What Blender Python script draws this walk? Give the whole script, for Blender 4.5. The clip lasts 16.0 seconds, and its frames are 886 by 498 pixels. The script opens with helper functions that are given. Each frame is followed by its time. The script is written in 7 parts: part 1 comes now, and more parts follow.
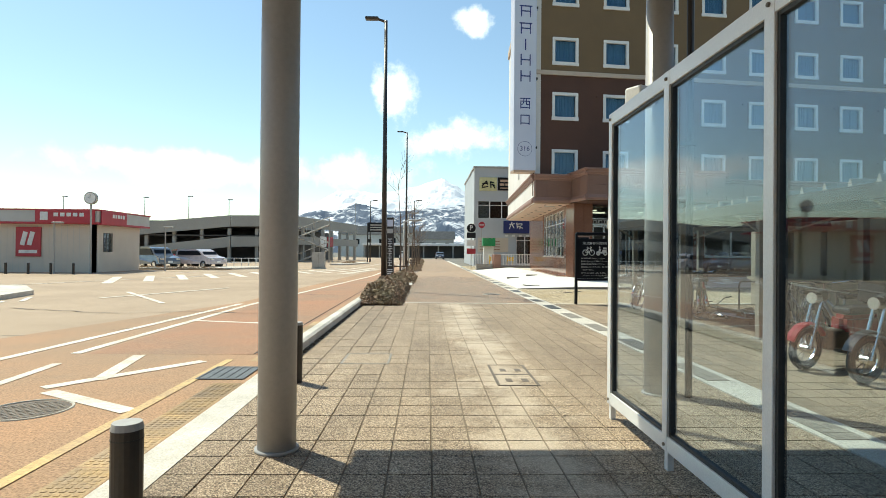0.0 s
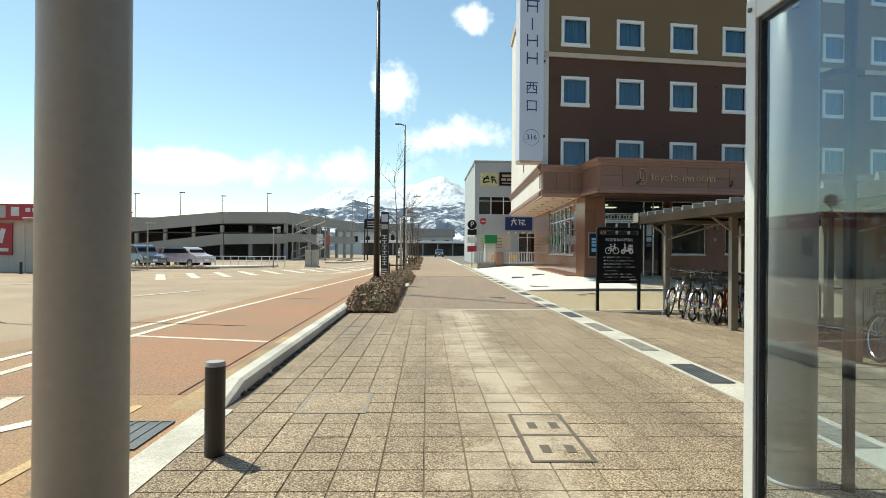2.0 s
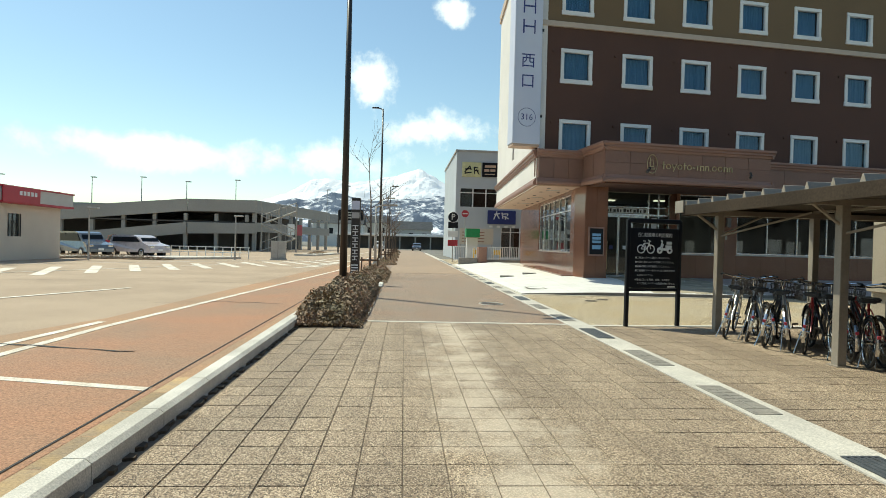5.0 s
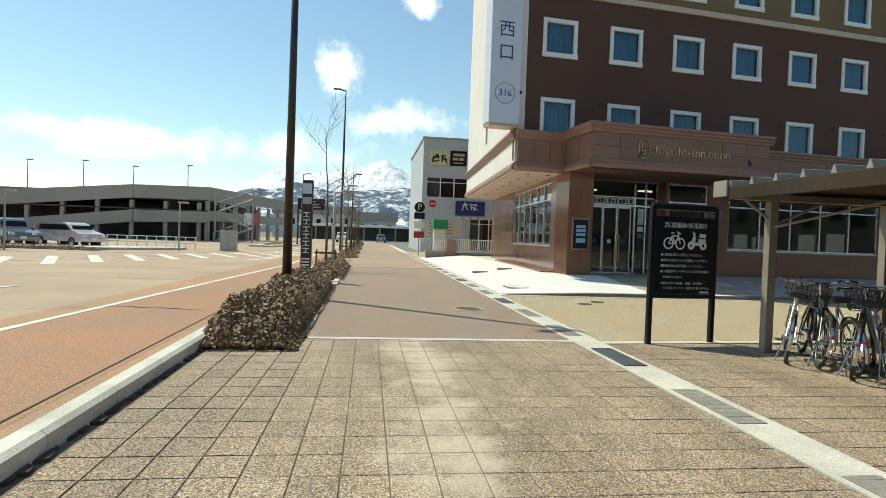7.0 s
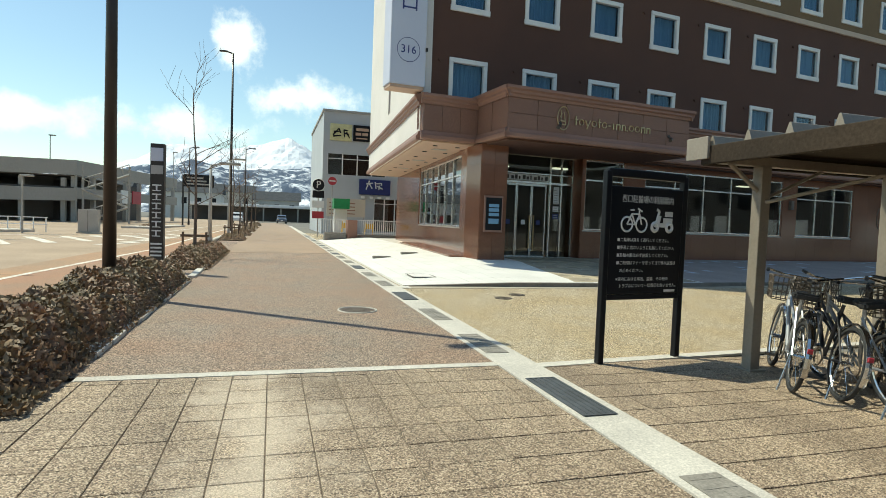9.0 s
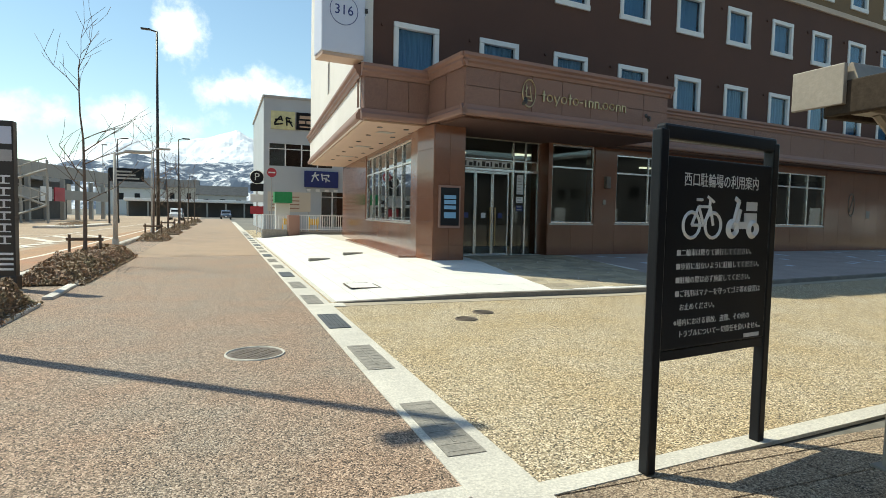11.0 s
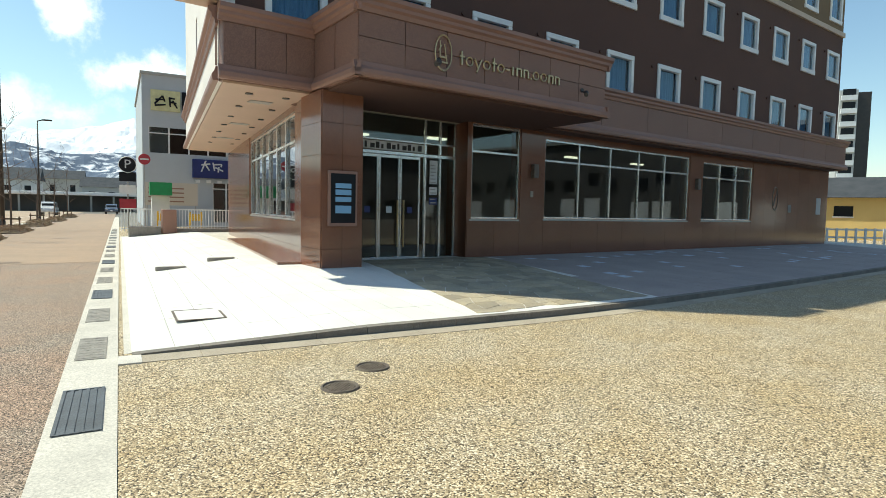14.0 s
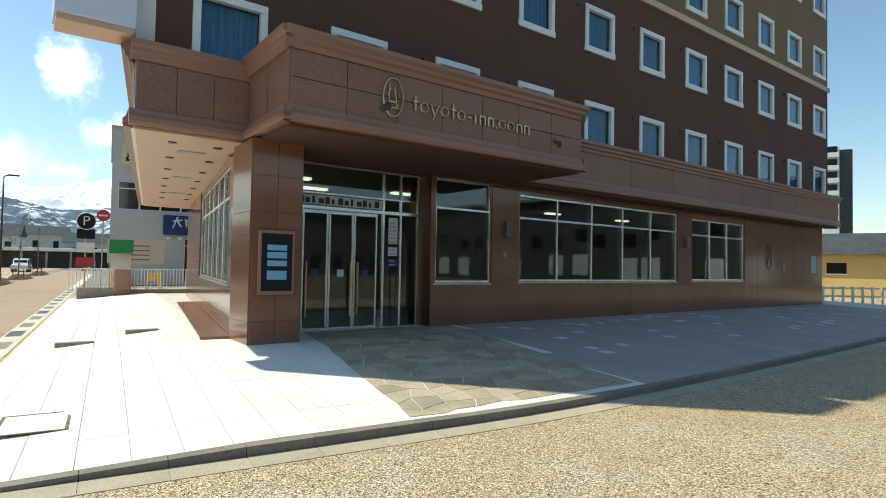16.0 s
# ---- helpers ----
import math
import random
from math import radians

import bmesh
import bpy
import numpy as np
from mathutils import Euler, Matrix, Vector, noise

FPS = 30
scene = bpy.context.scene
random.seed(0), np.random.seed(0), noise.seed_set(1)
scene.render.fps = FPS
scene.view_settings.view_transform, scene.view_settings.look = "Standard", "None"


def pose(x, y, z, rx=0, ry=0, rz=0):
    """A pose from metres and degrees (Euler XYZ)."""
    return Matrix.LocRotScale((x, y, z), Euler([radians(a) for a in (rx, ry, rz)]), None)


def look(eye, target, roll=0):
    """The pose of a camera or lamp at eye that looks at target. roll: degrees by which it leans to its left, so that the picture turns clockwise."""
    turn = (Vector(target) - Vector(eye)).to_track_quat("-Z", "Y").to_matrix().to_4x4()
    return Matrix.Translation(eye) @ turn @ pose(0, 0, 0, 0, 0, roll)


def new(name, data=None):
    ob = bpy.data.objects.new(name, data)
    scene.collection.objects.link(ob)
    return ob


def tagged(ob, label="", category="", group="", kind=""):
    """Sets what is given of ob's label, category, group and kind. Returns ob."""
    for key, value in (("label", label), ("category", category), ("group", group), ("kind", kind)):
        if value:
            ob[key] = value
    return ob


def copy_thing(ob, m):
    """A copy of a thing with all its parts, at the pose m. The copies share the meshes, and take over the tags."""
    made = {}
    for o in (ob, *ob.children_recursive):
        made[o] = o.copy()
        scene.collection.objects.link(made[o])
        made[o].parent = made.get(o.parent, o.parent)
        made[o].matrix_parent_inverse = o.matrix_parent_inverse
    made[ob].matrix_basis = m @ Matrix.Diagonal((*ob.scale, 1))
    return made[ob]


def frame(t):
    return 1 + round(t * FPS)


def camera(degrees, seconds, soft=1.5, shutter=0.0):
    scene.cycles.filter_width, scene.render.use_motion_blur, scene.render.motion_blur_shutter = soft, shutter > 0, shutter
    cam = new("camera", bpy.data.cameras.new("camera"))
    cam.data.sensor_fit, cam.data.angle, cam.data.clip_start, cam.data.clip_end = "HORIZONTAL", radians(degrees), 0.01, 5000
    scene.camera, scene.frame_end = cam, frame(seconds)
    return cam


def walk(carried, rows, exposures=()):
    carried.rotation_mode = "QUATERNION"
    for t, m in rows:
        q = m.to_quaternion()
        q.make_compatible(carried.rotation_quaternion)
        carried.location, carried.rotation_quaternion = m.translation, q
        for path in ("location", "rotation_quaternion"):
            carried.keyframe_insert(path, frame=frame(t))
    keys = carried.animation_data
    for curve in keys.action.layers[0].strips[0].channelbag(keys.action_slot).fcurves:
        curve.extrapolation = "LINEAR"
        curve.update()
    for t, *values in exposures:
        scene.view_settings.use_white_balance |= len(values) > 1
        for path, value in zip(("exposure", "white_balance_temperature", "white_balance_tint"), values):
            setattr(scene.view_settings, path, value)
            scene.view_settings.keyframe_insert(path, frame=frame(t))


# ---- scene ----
cam = camera(75.5, 16.0, soft=0.6)
PATH = [
    (0, (-0.005, 0.120, 1.420), (0.049, 2.120, 1.432), 0.51),
    (0.5, (0.011, 0.701, 1.423), (0.069, 2.700, 1.433), 0.73),
    (1, (0.034, 1.270, 1.424), (0.093, 3.269, 1.434), 0.66),
    (1.5, (0.048, 1.820, 1.428), (0.105, 3.819, 1.435), 0.40),
    (2, (0.044, 2.359, 1.437), (0.100, 4.358, 1.440), 0.45),
    (2.5, (0.038, 2.903, 1.432), (0.096, 4.902, 1.432), 0.62),
    (3, (0.039, 3.442, 1.436), (0.096, 5.441, 1.433), 0.78),
    (3.5, (0.050, 3.957, 1.440), (0.113, 5.956, 1.436), 0.96),
    (4, (0.002, 4.468, 1.448), (0.080, 6.466, 1.442), 1.10),
    (6.5, (0.060, 7.690, 1.424), (0.292, 9.676, 1.387), 2.14),
    (7, (0.153, 8.337, 1.418), (0.412, 10.320, 1.377), 2.09),
    (7.5, (0.281, 8.989, 1.416), (0.602, 10.962, 1.368), 1.89),
    (8, (0.452, 9.647, 1.418), (0.859, 11.604, 1.355), 2.05),
    (8.5, (0.663, 10.291, 1.412), (1.162, 12.227, 1.332), 2.11),
    (9, (0.900, 10.920, 1.402), (1.474, 12.834, 1.307), 2.18),
    (11.5, (2.140, 14.051, 1.485), (2.883, 15.904, 1.362), 1.04),
    (12, (2.444, 14.605, 1.483), (3.208, 16.448, 1.353), 1.11),
    (12.5, (2.731, 15.137, 1.483), (3.516, 16.972, 1.346), 1.55),
    (13, (2.991, 15.619, 1.475), (3.842, 17.423, 1.329), 1.51),
    (13.5, (3.261, 16.044, 1.475), (4.184, 17.813, 1.331), 1.34),
    (14, (3.532, 16.396, 1.489), (4.515, 18.132, 1.357), 1.18),
    (14.5, (3.818, 16.681, 1.509), (4.815, 18.411, 1.391), 1.08),
    (15, (4.105, 16.922, 1.538), (5.111, 18.648, 1.446), 0.99),
    (15.5, (4.542, 17.210, 1.602), (5.550, 18.936, 1.552), 0.91),
    (16, (5.006, 17.516, 1.697), (6.013, 19.243, 1.757), 1.10),
]
walk(cam, [(t, look(eye, target, roll)) for t, eye, target, roll in PATH],
     exposures=((0.0, 0.18, 6700, -4), (3.0, -0.02, 6700, -6), (9.0, -0.05, 6650, -6), (11.5, 0.08, 6600, -4), (16.0, 0.12, 6500, -4)))

# ---- light ----
SUN_AZ = math.atan2(0.64, -0.77)          # plan angle towards the sun
SUN_EL = radians(56)
to_sun = Vector((math.cos(SUN_AZ) * math.cos(SUN_EL), math.sin(SUN_AZ) * math.cos(SUN_EL), math.sin(SUN_EL)))
sun = new("sun", bpy.data.lights.new("sun", "SUN"))
sun.data.energy, sun.data.angle, sun.data.color = 5.0, radians(0.53), (1.0, 0.93, 0.82)
sun.matrix_world = look((0, 0, 60), Vector((0, 0, 60)) - to_sun)

world = bpy.data.worlds.new("sky")
scene.world = world
world.use_nodes = True
wt = world.node_tree
wt.nodes.clear()


def wnode(kind, **values):
    n = wt.nodes.new(kind)
    for key, value in values.items():
        n.inputs[key].default_value = value
    return n


w_out = wnode("ShaderNodeOutputWorld")
w_bg = wnode("ShaderNodeBackground", Strength=0.15)
w_sky = wnode("ShaderNodeTexSky")
w_sky.sky_type, w_sky.sun_disc = "NISHITA", False
w_sky.sun_elevation, w_sky.sun_rotation = SUN_EL, math.pi / 2 - SUN_AZ
w_sky.air_density, w_sky.dust_density, w_sky.ozone_density = 1.15, 0.3, 1.6
w_co = wnode("ShaderNodeTexCoord")
w_sep = wnode("ShaderNodeSeparateXYZ")
wt.links.new(w_co.outputs["Generated"], w_sep.inputs[0])


def wmath(op, a, b=None, c=None):
    n = wt.nodes.new("ShaderNodeMath")
    n.operation = op
    for i, v in enumerate((a, b, c)):
        if v is None:
            continue
        if isinstance(v, (int, float)):
            n.inputs[i].default_value = v
        else:
            wt.links.new(v, n.inputs[i])
    return n.outputs[0]


def cloud(az_deg, el_deg, wide, high, puff):
    """A soft cumulus in the sky at a compass bearing (from +y towards +x) and a height, both in degrees."""
    x, y, z = w_sep.outputs
    az = wmath("MULTIPLY", wmath("ARCTAN2", x, y), 180 / math.pi)
    el = wmath("MULTIPLY", wmath("ARCSINE", z), 180 / math.pi)
    da = wmath("DIVIDE", wmath("SUBTRACT", az, az_deg), wide)
    de = wmath("DIVIDE", wmath("SUBTRACT", el, el_deg), high)
    d = wmath("SQRT", wmath("ADD", wmath("MULTIPLY", da, da), wmath("MULTIPLY", de, de)))
    nz = wnode("ShaderNodeTexNoise", Scale=puff, Detail=6.0, Roughness=0.6)
    wt.links.new(w_co.outputs["Generated"], nz.inputs["Vector"])
    edge = wmath("ADD", d, wmath("MULTIPLY", wmath("SUBTRACT", nz.outputs[0], 0.5), 2.6))
    mask = wnode("ShaderNodeMapRange", **{"From Min": 1.05, "From Max": 0.35})
    mask.interpolation_type = "SMOOTHSTEP"
    wt.links.new(edge, mask.inputs[0])
    return mask.outputs[0]


w_mask = None
for spec in ((-3.2, 15.6, 2.2, 3.3, 17), (2.4, 11.2, 6.0, 1.9, 15), (4.6, 22.2, 2.1, 1.5, 19), (-8.0, 8.0, 7.0, 2.0, 11),
             (-24.0, 7.5, 11.0, 1.8, 9), (-60.0, 9.0, 14.0, 2.6, 8)):
    m = cloud(*spec)
    w_mask = m if w_mask is None else wmath("MAXIMUM", w_mask, m)
w_mix = wt.nodes.new("ShaderNodeMix")
w_mix.data_type = "RGBA"
wt.links.new(wmath("MULTIPLY", w_mask, 0.85), w_mix.inputs["Factor"])
wt.links.new(w_sky.outputs[0], w_mix.inputs["A"])
w_mix.inputs["B"].default_value = (8.6, 8.7, 9.0, 1)
wt.links.new(w_mix.outputs["Result"], w_bg.inputs[0])
wt.links.new(w_bg.outputs[0], w_out.inputs[0])

# ---- materials ----


def material(name, c1, c2=None, scale=3.0, fine=60.0, rough=0.6, metal=0.0, bump=0.15, grain=0.25, vary=0.0, island=False, spec=0.5, coat=0.0, stretch=(1, 1, 1)):
    """Two colours blended by broad noise, with a fine grain in tone and relief, in metres of the world."""
    m = bpy.data.materials.new(name)
    m.use_nodes = True
    nt = m.node_tree
    b = nt.nodes["Principled BSDF"]
    b.inputs["Roughness"].default_value, b.inputs["Metallic"].default_value = rough, metal
    b.inputs["Specular IOR Level"].default_value = spec
    b.inputs["Coat Weight"].default_value = coat
    c2 = c2 or tuple(v * 0.8 for v in c1)
    geo = nt.nodes.new("ShaderNodeNewGeometry")
    mp = nt.nodes.new("ShaderNodeMapping")
    mp.inputs["Scale"].default_value = stretch
    nt.links.new(geo.outputs["Position"], mp.inputs[0])

    def noise_of(s, detail):
        n = nt.nodes.new("ShaderNodeTexNoise")
        n.inputs["Scale"].default_value, n.inputs["Detail"].default_value, n.inputs["Roughness"].default_value = s, detail, 0.62
        nt.links.new(mp.outputs[0], n.inputs["Vector"])
        return n.outputs[0]

    def mix(blend, fac, a, bb):
        n = nt.nodes.new("ShaderNodeMix")
        n.data_type, n.blend_type = "RGBA", blend
        for key, v in (("Factor", fac), ("A", a), ("B", bb)):
            if isinstance(v, (int, float)):
                n.inputs[key].default_value = v
            elif isinstance(v, tuple):
                n.inputs[key].default_value = (*v, 1)
            else:
                nt.links.new(v, n.inputs[key])
        return n.outputs["Result"]

    def span(v, lo, hi, a=0.0, bb=1.0):
        n = nt.nodes.new("ShaderNodeMapRange")
        for i, x in enumerate((lo, hi, a, bb)):
            n.inputs[i + 1].default_value = x
        nt.links.new(v, n.inputs[0])
        return n.outputs[0]

    col = mix("MIX", span(noise_of(scale, 5), 0.35, 0.65), c1, c2)
    fn = noise_of(fine, 3)
    if grain:
        g = nt.nodes.new("ShaderNodeCombineColor")
        s = span(fn, 0.3, 0.7, 1 - grain, 1 + grain)
        for i in range(3):
            nt.links.new(s, g.inputs[i])
        col = mix("MULTIPLY", 1.0, col, g.outputs[0])
    if vary:
        src = geo.outputs["Random Per Island"] if island else nt.nodes.new("ShaderNodeObjectInfo").outputs["Random"]
        g = nt.nodes.new("ShaderNodeCombineColor")
        s = span(src, 0, 1, 1 - vary, 1 + vary)
        for i in range(3):
            nt.links.new(s, g.inputs[i])
        col = mix("MULTIPLY", 1.0, col, g.outputs[0])
    nt.links.new(col, b.inputs["Base Color"])
    if bump:
        bm_ = nt.nodes.new("ShaderNodeBump")
        bm_.inputs["Strength"].default_value, bm_.inputs["Distance"].default_value = bump, 0.01
        nt.links.new(fn, bm_.inputs["Height"])
        nt.links.new(bm_.outputs[0], b.inputs["Normal"])
    return m


def aggregate(name, stones, scale=110.0, dirt=(0.5, 0.45, 0.4), rough=0.8, vary=0.0, bump=0.5, stretch=(1, 1, 1)):
    """Washed gravel: small stones of several tones with stains over them."""
    m = material(name, (1, 1, 1), dirt, scale=0.9, grain=0.0, bump=0.0, rough=rough, vary=vary, stretch=stretch)
    nt = m.node_tree
    b = nt.nodes["Principled BSDF"]
    base = b.inputs["Base Color"].links[0].from_socket
    geo = nt.nodes["Geometry"]
    v = nt.nodes.new("ShaderNodeTexVoronoi")
    v.inputs["Scale"].default_value = scale
    nt.links.new(geo.outputs["Position"], v.inputs["Vector"])
    sep = nt.nodes.new("ShaderNodeSeparateColor")
    nt.links.new(v.outputs["Color"], sep.inputs[0])
    ramp = nt.nodes.new("ShaderNodeValToRGB")
    ramp.color_ramp.interpolation = "CONSTANT"
    while len(ramp.color_ramp.elements) < len(stones):
        ramp.color_ramp.elements.new(0.5)
    for i, c in enumerate(stones):
        ramp.color_ramp.elements[i].position = i / len(stones)
        ramp.color_ramp.elements[i].color = (*c, 1)
    nt.links.new(sep.outputs[0], ramp.inputs[0])
    mx = nt.nodes.new("ShaderNodeMix")
    mx.data_type, mx.blend_type = "RGBA", "MULTIPLY"
    mx.inputs["Factor"].default_value = 1.0
    nt.links.new(ramp.outputs[0], mx.inputs["A"])
    nt.links.new(base, mx.inputs["B"])
    nt.links.new(mx.outputs["Result"], b.inputs["Base Color"])
    bp = nt.nodes.new("ShaderNodeBump")
    bp.inputs["Strength"].default_value, bp.inputs["Distance"].default_value, bp.invert = bump, 0.004, True
    nt.links.new(v.outputs["Distance"], bp.inputs["Height"])
    nt.links.new(bp.outputs[0], b.inputs["Normal"])
    return m


def glass_material(name, tint, gloss=0.02, base=0.045):
    m = bpy.data.materials.new(name)
    m.use_nodes = True
    nt = m.node_tree
    nt.nodes.clear()
    out = nt.nodes.new("ShaderNodeOutputMaterial")
    mixn = nt.nodes.new("ShaderNodeMixShader")
    tr = nt.nodes.new("ShaderNodeBsdfTransparent")
    tr.inputs[0].default_value = (*tint, 1)
    gl = nt.nodes.new("ShaderNodeBsdfGlossy")
    gl.inputs["Roughness"].default_value = gloss
    gl.inputs["Color"].default_value = (0.95, 0.97, 1, 1)
    lw = nt.nodes.new("ShaderNodeLayerWeight")
    lw.inputs["Blend"].default_value = 0.5
    pw = nt.nodes.new("ShaderNodeMath")
    pw.operation = "POWER"
    pw.inputs[1].default_value = 4.5
    nt.links.new(lw.outputs["Facing"], pw.inputs[0])
    sc = nt.nodes.new("ShaderNodeMath")
    sc.operation = "MULTIPLY_ADD"
    sc.inputs[1].default_value, sc.inputs[2].default_value = 0.9, base
    nt.links.new(pw.outputs[0], sc.inputs[0])
    nt.links.new(sc.outputs[0], mixn.inputs[0])
    nt.links.new(tr.outputs[0], mixn.inputs[1])
    nt.links.new(gl.outputs[0], mixn.inputs[2])
    nt.links.new(mixn.outputs[0], out.inputs[0])
    return m


def glow(name, color, strength):
    m = bpy.data.materials.new(name)
    m.use_nodes = True
    b = m.node_tree.nodes["Principled BSDF"]
    b.inputs["Base Color"].default_value = (*color, 1)
    b.inputs["Emission Color"].default_value = (*color, 1)
    b.inputs["Emission Strength"].default_value = strength
    return m


MAT_GROUND = material("ground_earth", (0.20, 0.18, 0.15), (0.14, 0.13, 0.11), scale=0.05, fine=5, rough=0.9)
MAT_ROAD = material("orange_stained_asphalt", (0.42, 0.235, 0.125), (0.31, 0.205, 0.125), scale=0.3, fine=55, rough=0.85, bump=0.6, grain=0.42)
MAT_ROAD_GREY = material("pale_worn_asphalt", (0.43, 0.315, 0.215), (0.34, 0.245, 0.165), scale=0.3, fine=55, rough=0.85, bump=0.6, grain=0.36)
MAT_BUSBAY = material("red_brown_bus_lane", (0.38, 0.185, 0.10), (0.30, 0.185, 0.115), scale=0.45, fine=55, rough=0.85, bump=0.6, grain=0.4)
MAT_LINE = material("worn_road_paint", (0.78, 0.72, 0.62), (0.55, 0.46, 0.36), scale=2.2, fine=40, rough=0.7)
MAT_LINE_YELLOW = material("worn_yellow_paint", (0.62, 0.42, 0.17), (0.45, 0.30, 0.16), scale=2.2, fine=40, rough=0.7)
MAT_TILE = aggregate("washed_paver", [(0.37, 0.27, 0.18), (0.21, 0.148, 0.097), (0.52, 0.395, 0.27), (0.115, 0.082, 0.054), (0.33, 0.24, 0.16), (0.68, 0.54, 0.385)], 120, dirt=(0.66, 0.65, 0.65), vary=0.10, bump=0.9, stretch=(1.1, 0.22, 1))


def bloom(m, x0, half, tone):
    """Pale lime bloom in blotches along a strip about x0."""
    nt = m.node_tree
    b = nt.nodes["Principled BSDF"]
    base = b.inputs["Base Color"].links[0].from_socket
    sep = nt.nodes.new("ShaderNodeSeparateXYZ")
    nt.links.new(nt.nodes["Geometry"].outputs["Position"], sep.inputs[0])
    n1 = nt.nodes.new("ShaderNodeTexNoise")
    n1.inputs["Scale"].default_value, n1.inputs["Detail"].default_value, n1.inputs["Roughness"].default_value = 1.3, 6, 0.68
    nt.links.new(nt.nodes["Geometry"].outputs["Position"], n1.inputs["Vector"])

    def calc(op, a, bb):
        n = nt.nodes.new("ShaderNodeMath")
        n.operation = op
        for i, v in enumerate((a, bb)):
            if isinstance(v, (int, float)):
                n.inputs[i].default_value = v
            else:
                nt.links.new(v, n.inputs[i])
        return n.outputs[0]

    away = calc("DIVIDE", calc("ABSOLUTE", calc("SUBTRACT", sep.outputs[0], x0), 0), half)
    mask = nt.nodes.new("ShaderNodeMapRange")
    mask.interpolation_type = "SMOOTHSTEP"
    for i, v in enumerate((0.45, 0.95, 0.0, 0.6)):
        mask.inputs[i + 1].default_value = v
    nt.links.new(calc("SUBTRACT", calc("MULTIPLY", n1.outputs[0], 1.7), calc("MULTIPLY", away, 0.5)), mask.inputs[0])
    mx = nt.nodes.new("ShaderNodeMix")
    mx.data_type = "RGBA"
    mx.inputs["B"].default_value = (*tone, 1)
    nt.links.new(mask.outputs[0], mx.inputs["Factor"])
    nt.links.new(base, mx.inputs["A"])
    nt.links.new(mx.outputs["Result"], b.inputs["Base Color"])


bloom(MAT_TILE, 0.85, 0.8, (0.64, 0.53, 0.41))
MAT_JOINT = material("paver_joint", (0.16, 0.12, 0.085), (0.21, 0.165, 0.12), scale=6, rough=0.95)
MAT_PATH = aggregate("brown_washed_gravel_path", [(0.20, 0.155, 0.112), (0.34, 0.265, 0.195), (0.05, 0.04, 0.03), (0.50, 0.40, 0.31), (0.15, 0.115, 0.085), (0.27, 0.20, 0.15)], 105, dirt=(1.12, 0.95, 0.86), bump=0.9)
MAT_YARD = aggregate("yellow_washed_gravel_yard", [(0.41, 0.32, 0.20), (0.19, 0.145, 0.09), (0.62, 0.50, 0.335), (0.06, 0.046, 0.03), (0.45, 0.36, 0.235), (0.80, 0.69, 0.52), (0.30, 0.24, 0.16)], 98, dirt=(0.93, 0.86, 0.72), bump=0.9)
MAT_CONCRETE = material("pale_concrete", (0.62, 0.57, 0.49), (0.50, 0.46, 0.40), scale=1.4, fine=70, rough=0.85, bump=0.25)
MAT_KERB = material("kerb_concrete", (0.66, 0.61, 0.54), (0.50, 0.46, 0.40), scale=2, fine=80, rough=0.85, bump=0.3, vary=0.06)
MAT_WHITE_SLAB = material("white_stone_slab", (0.74, 0.71, 0.66), (0.68, 0.65, 0.6), scale=0.8, fine=90, rough=0.7, grain=0.08, vary=0.04)
# kerb concrete darkened in colour for the face that lies in shade
MAT_KERB_SHADE = material("shaded_kerb_concrete", (0.24, 0.21, 0.175), (0.17, 0.15, 0.125), scale=2, fine=80, rough=0.85, bump=0.3, vary=0.08)
MAT_GUTTER_OLD = material("yellow_stained_gutter_block", (0.44, 0.295, 0.14), (0.31, 0.225, 0.145), scale=3, fine=60, rough=0.85, bump=0.4, vary=0.28)
MAT_PATH_FAR = material("tan_path_asphalt", (0.36, 0.25, 0.17), (0.30, 0.22, 0.155), scale=0.6, fine=70, rough=0.85, bump=0.5, grain=0.3)
MAT_GUTTER = material("tan_gutter_concrete", (0.44, 0.37, 0.28), (0.36, 0.30, 0.225), scale=1.5, fine=80, rough=0.85, bump=0.3, vary=0.06)
MAT_GRATE = material("galvanised_grating", (0.13, 0.14, 0.15), (0.09, 0.095, 0.10), scale=4, rough=0.6, metal=0.4)
MAT_COVER = material("cast_drain_cover", (0.30, 0.27, 0.23), (0.22, 0.2, 0.17), scale=5, fine=50, rough=0.7)
MAT_IRON = material("cast_iron", (0.14, 0.11, 0.09), (0.2, 0.16, 0.12), scale=9, rough=0.6, metal=0.3)
MAT_COLUMN = material("grey_painted_steel", (0.42, 0.40, 0.385), (0.38, 0.365, 0.35), scale=1.2, fine=25, rough=0.45, grain=0.05, bump=0.03)
MAT_BROWN_SLAB = material("pinkish_brown_paver", (0.42, 0.345, 0.31), (0.35, 0.29, 0.265), scale=0.8, fine=90, rough=0.75, grain=0.12, vary=0.05)
MAT_FRAME = material("brushed_aluminium_frame", (0.80, 0.80, 0.80), (0.72, 0.72, 0.72), scale=2, fine=90, rough=0.4, metal=0.15, grain=0.06, bump=0.03)
MAT_BLACK = material("black_rubber", (0.02, 0.02, 0.022), (0.03, 0.03, 0.03), rough=0.55)
MAT_DARK = material("dark_brown_paint", (0.026, 0.021, 0.019), (0.036, 0.029, 0.025), scale=1.5, rough=0.4, bump=0.05, grain=0.1)
MAT_SIGN = material("black_sign_panel", (0.009, 0.010, 0.013), (0.013, 0.014, 0.017), scale=1.2, rough=0.3, grain=0.08, bump=0.02, spec=0.22)
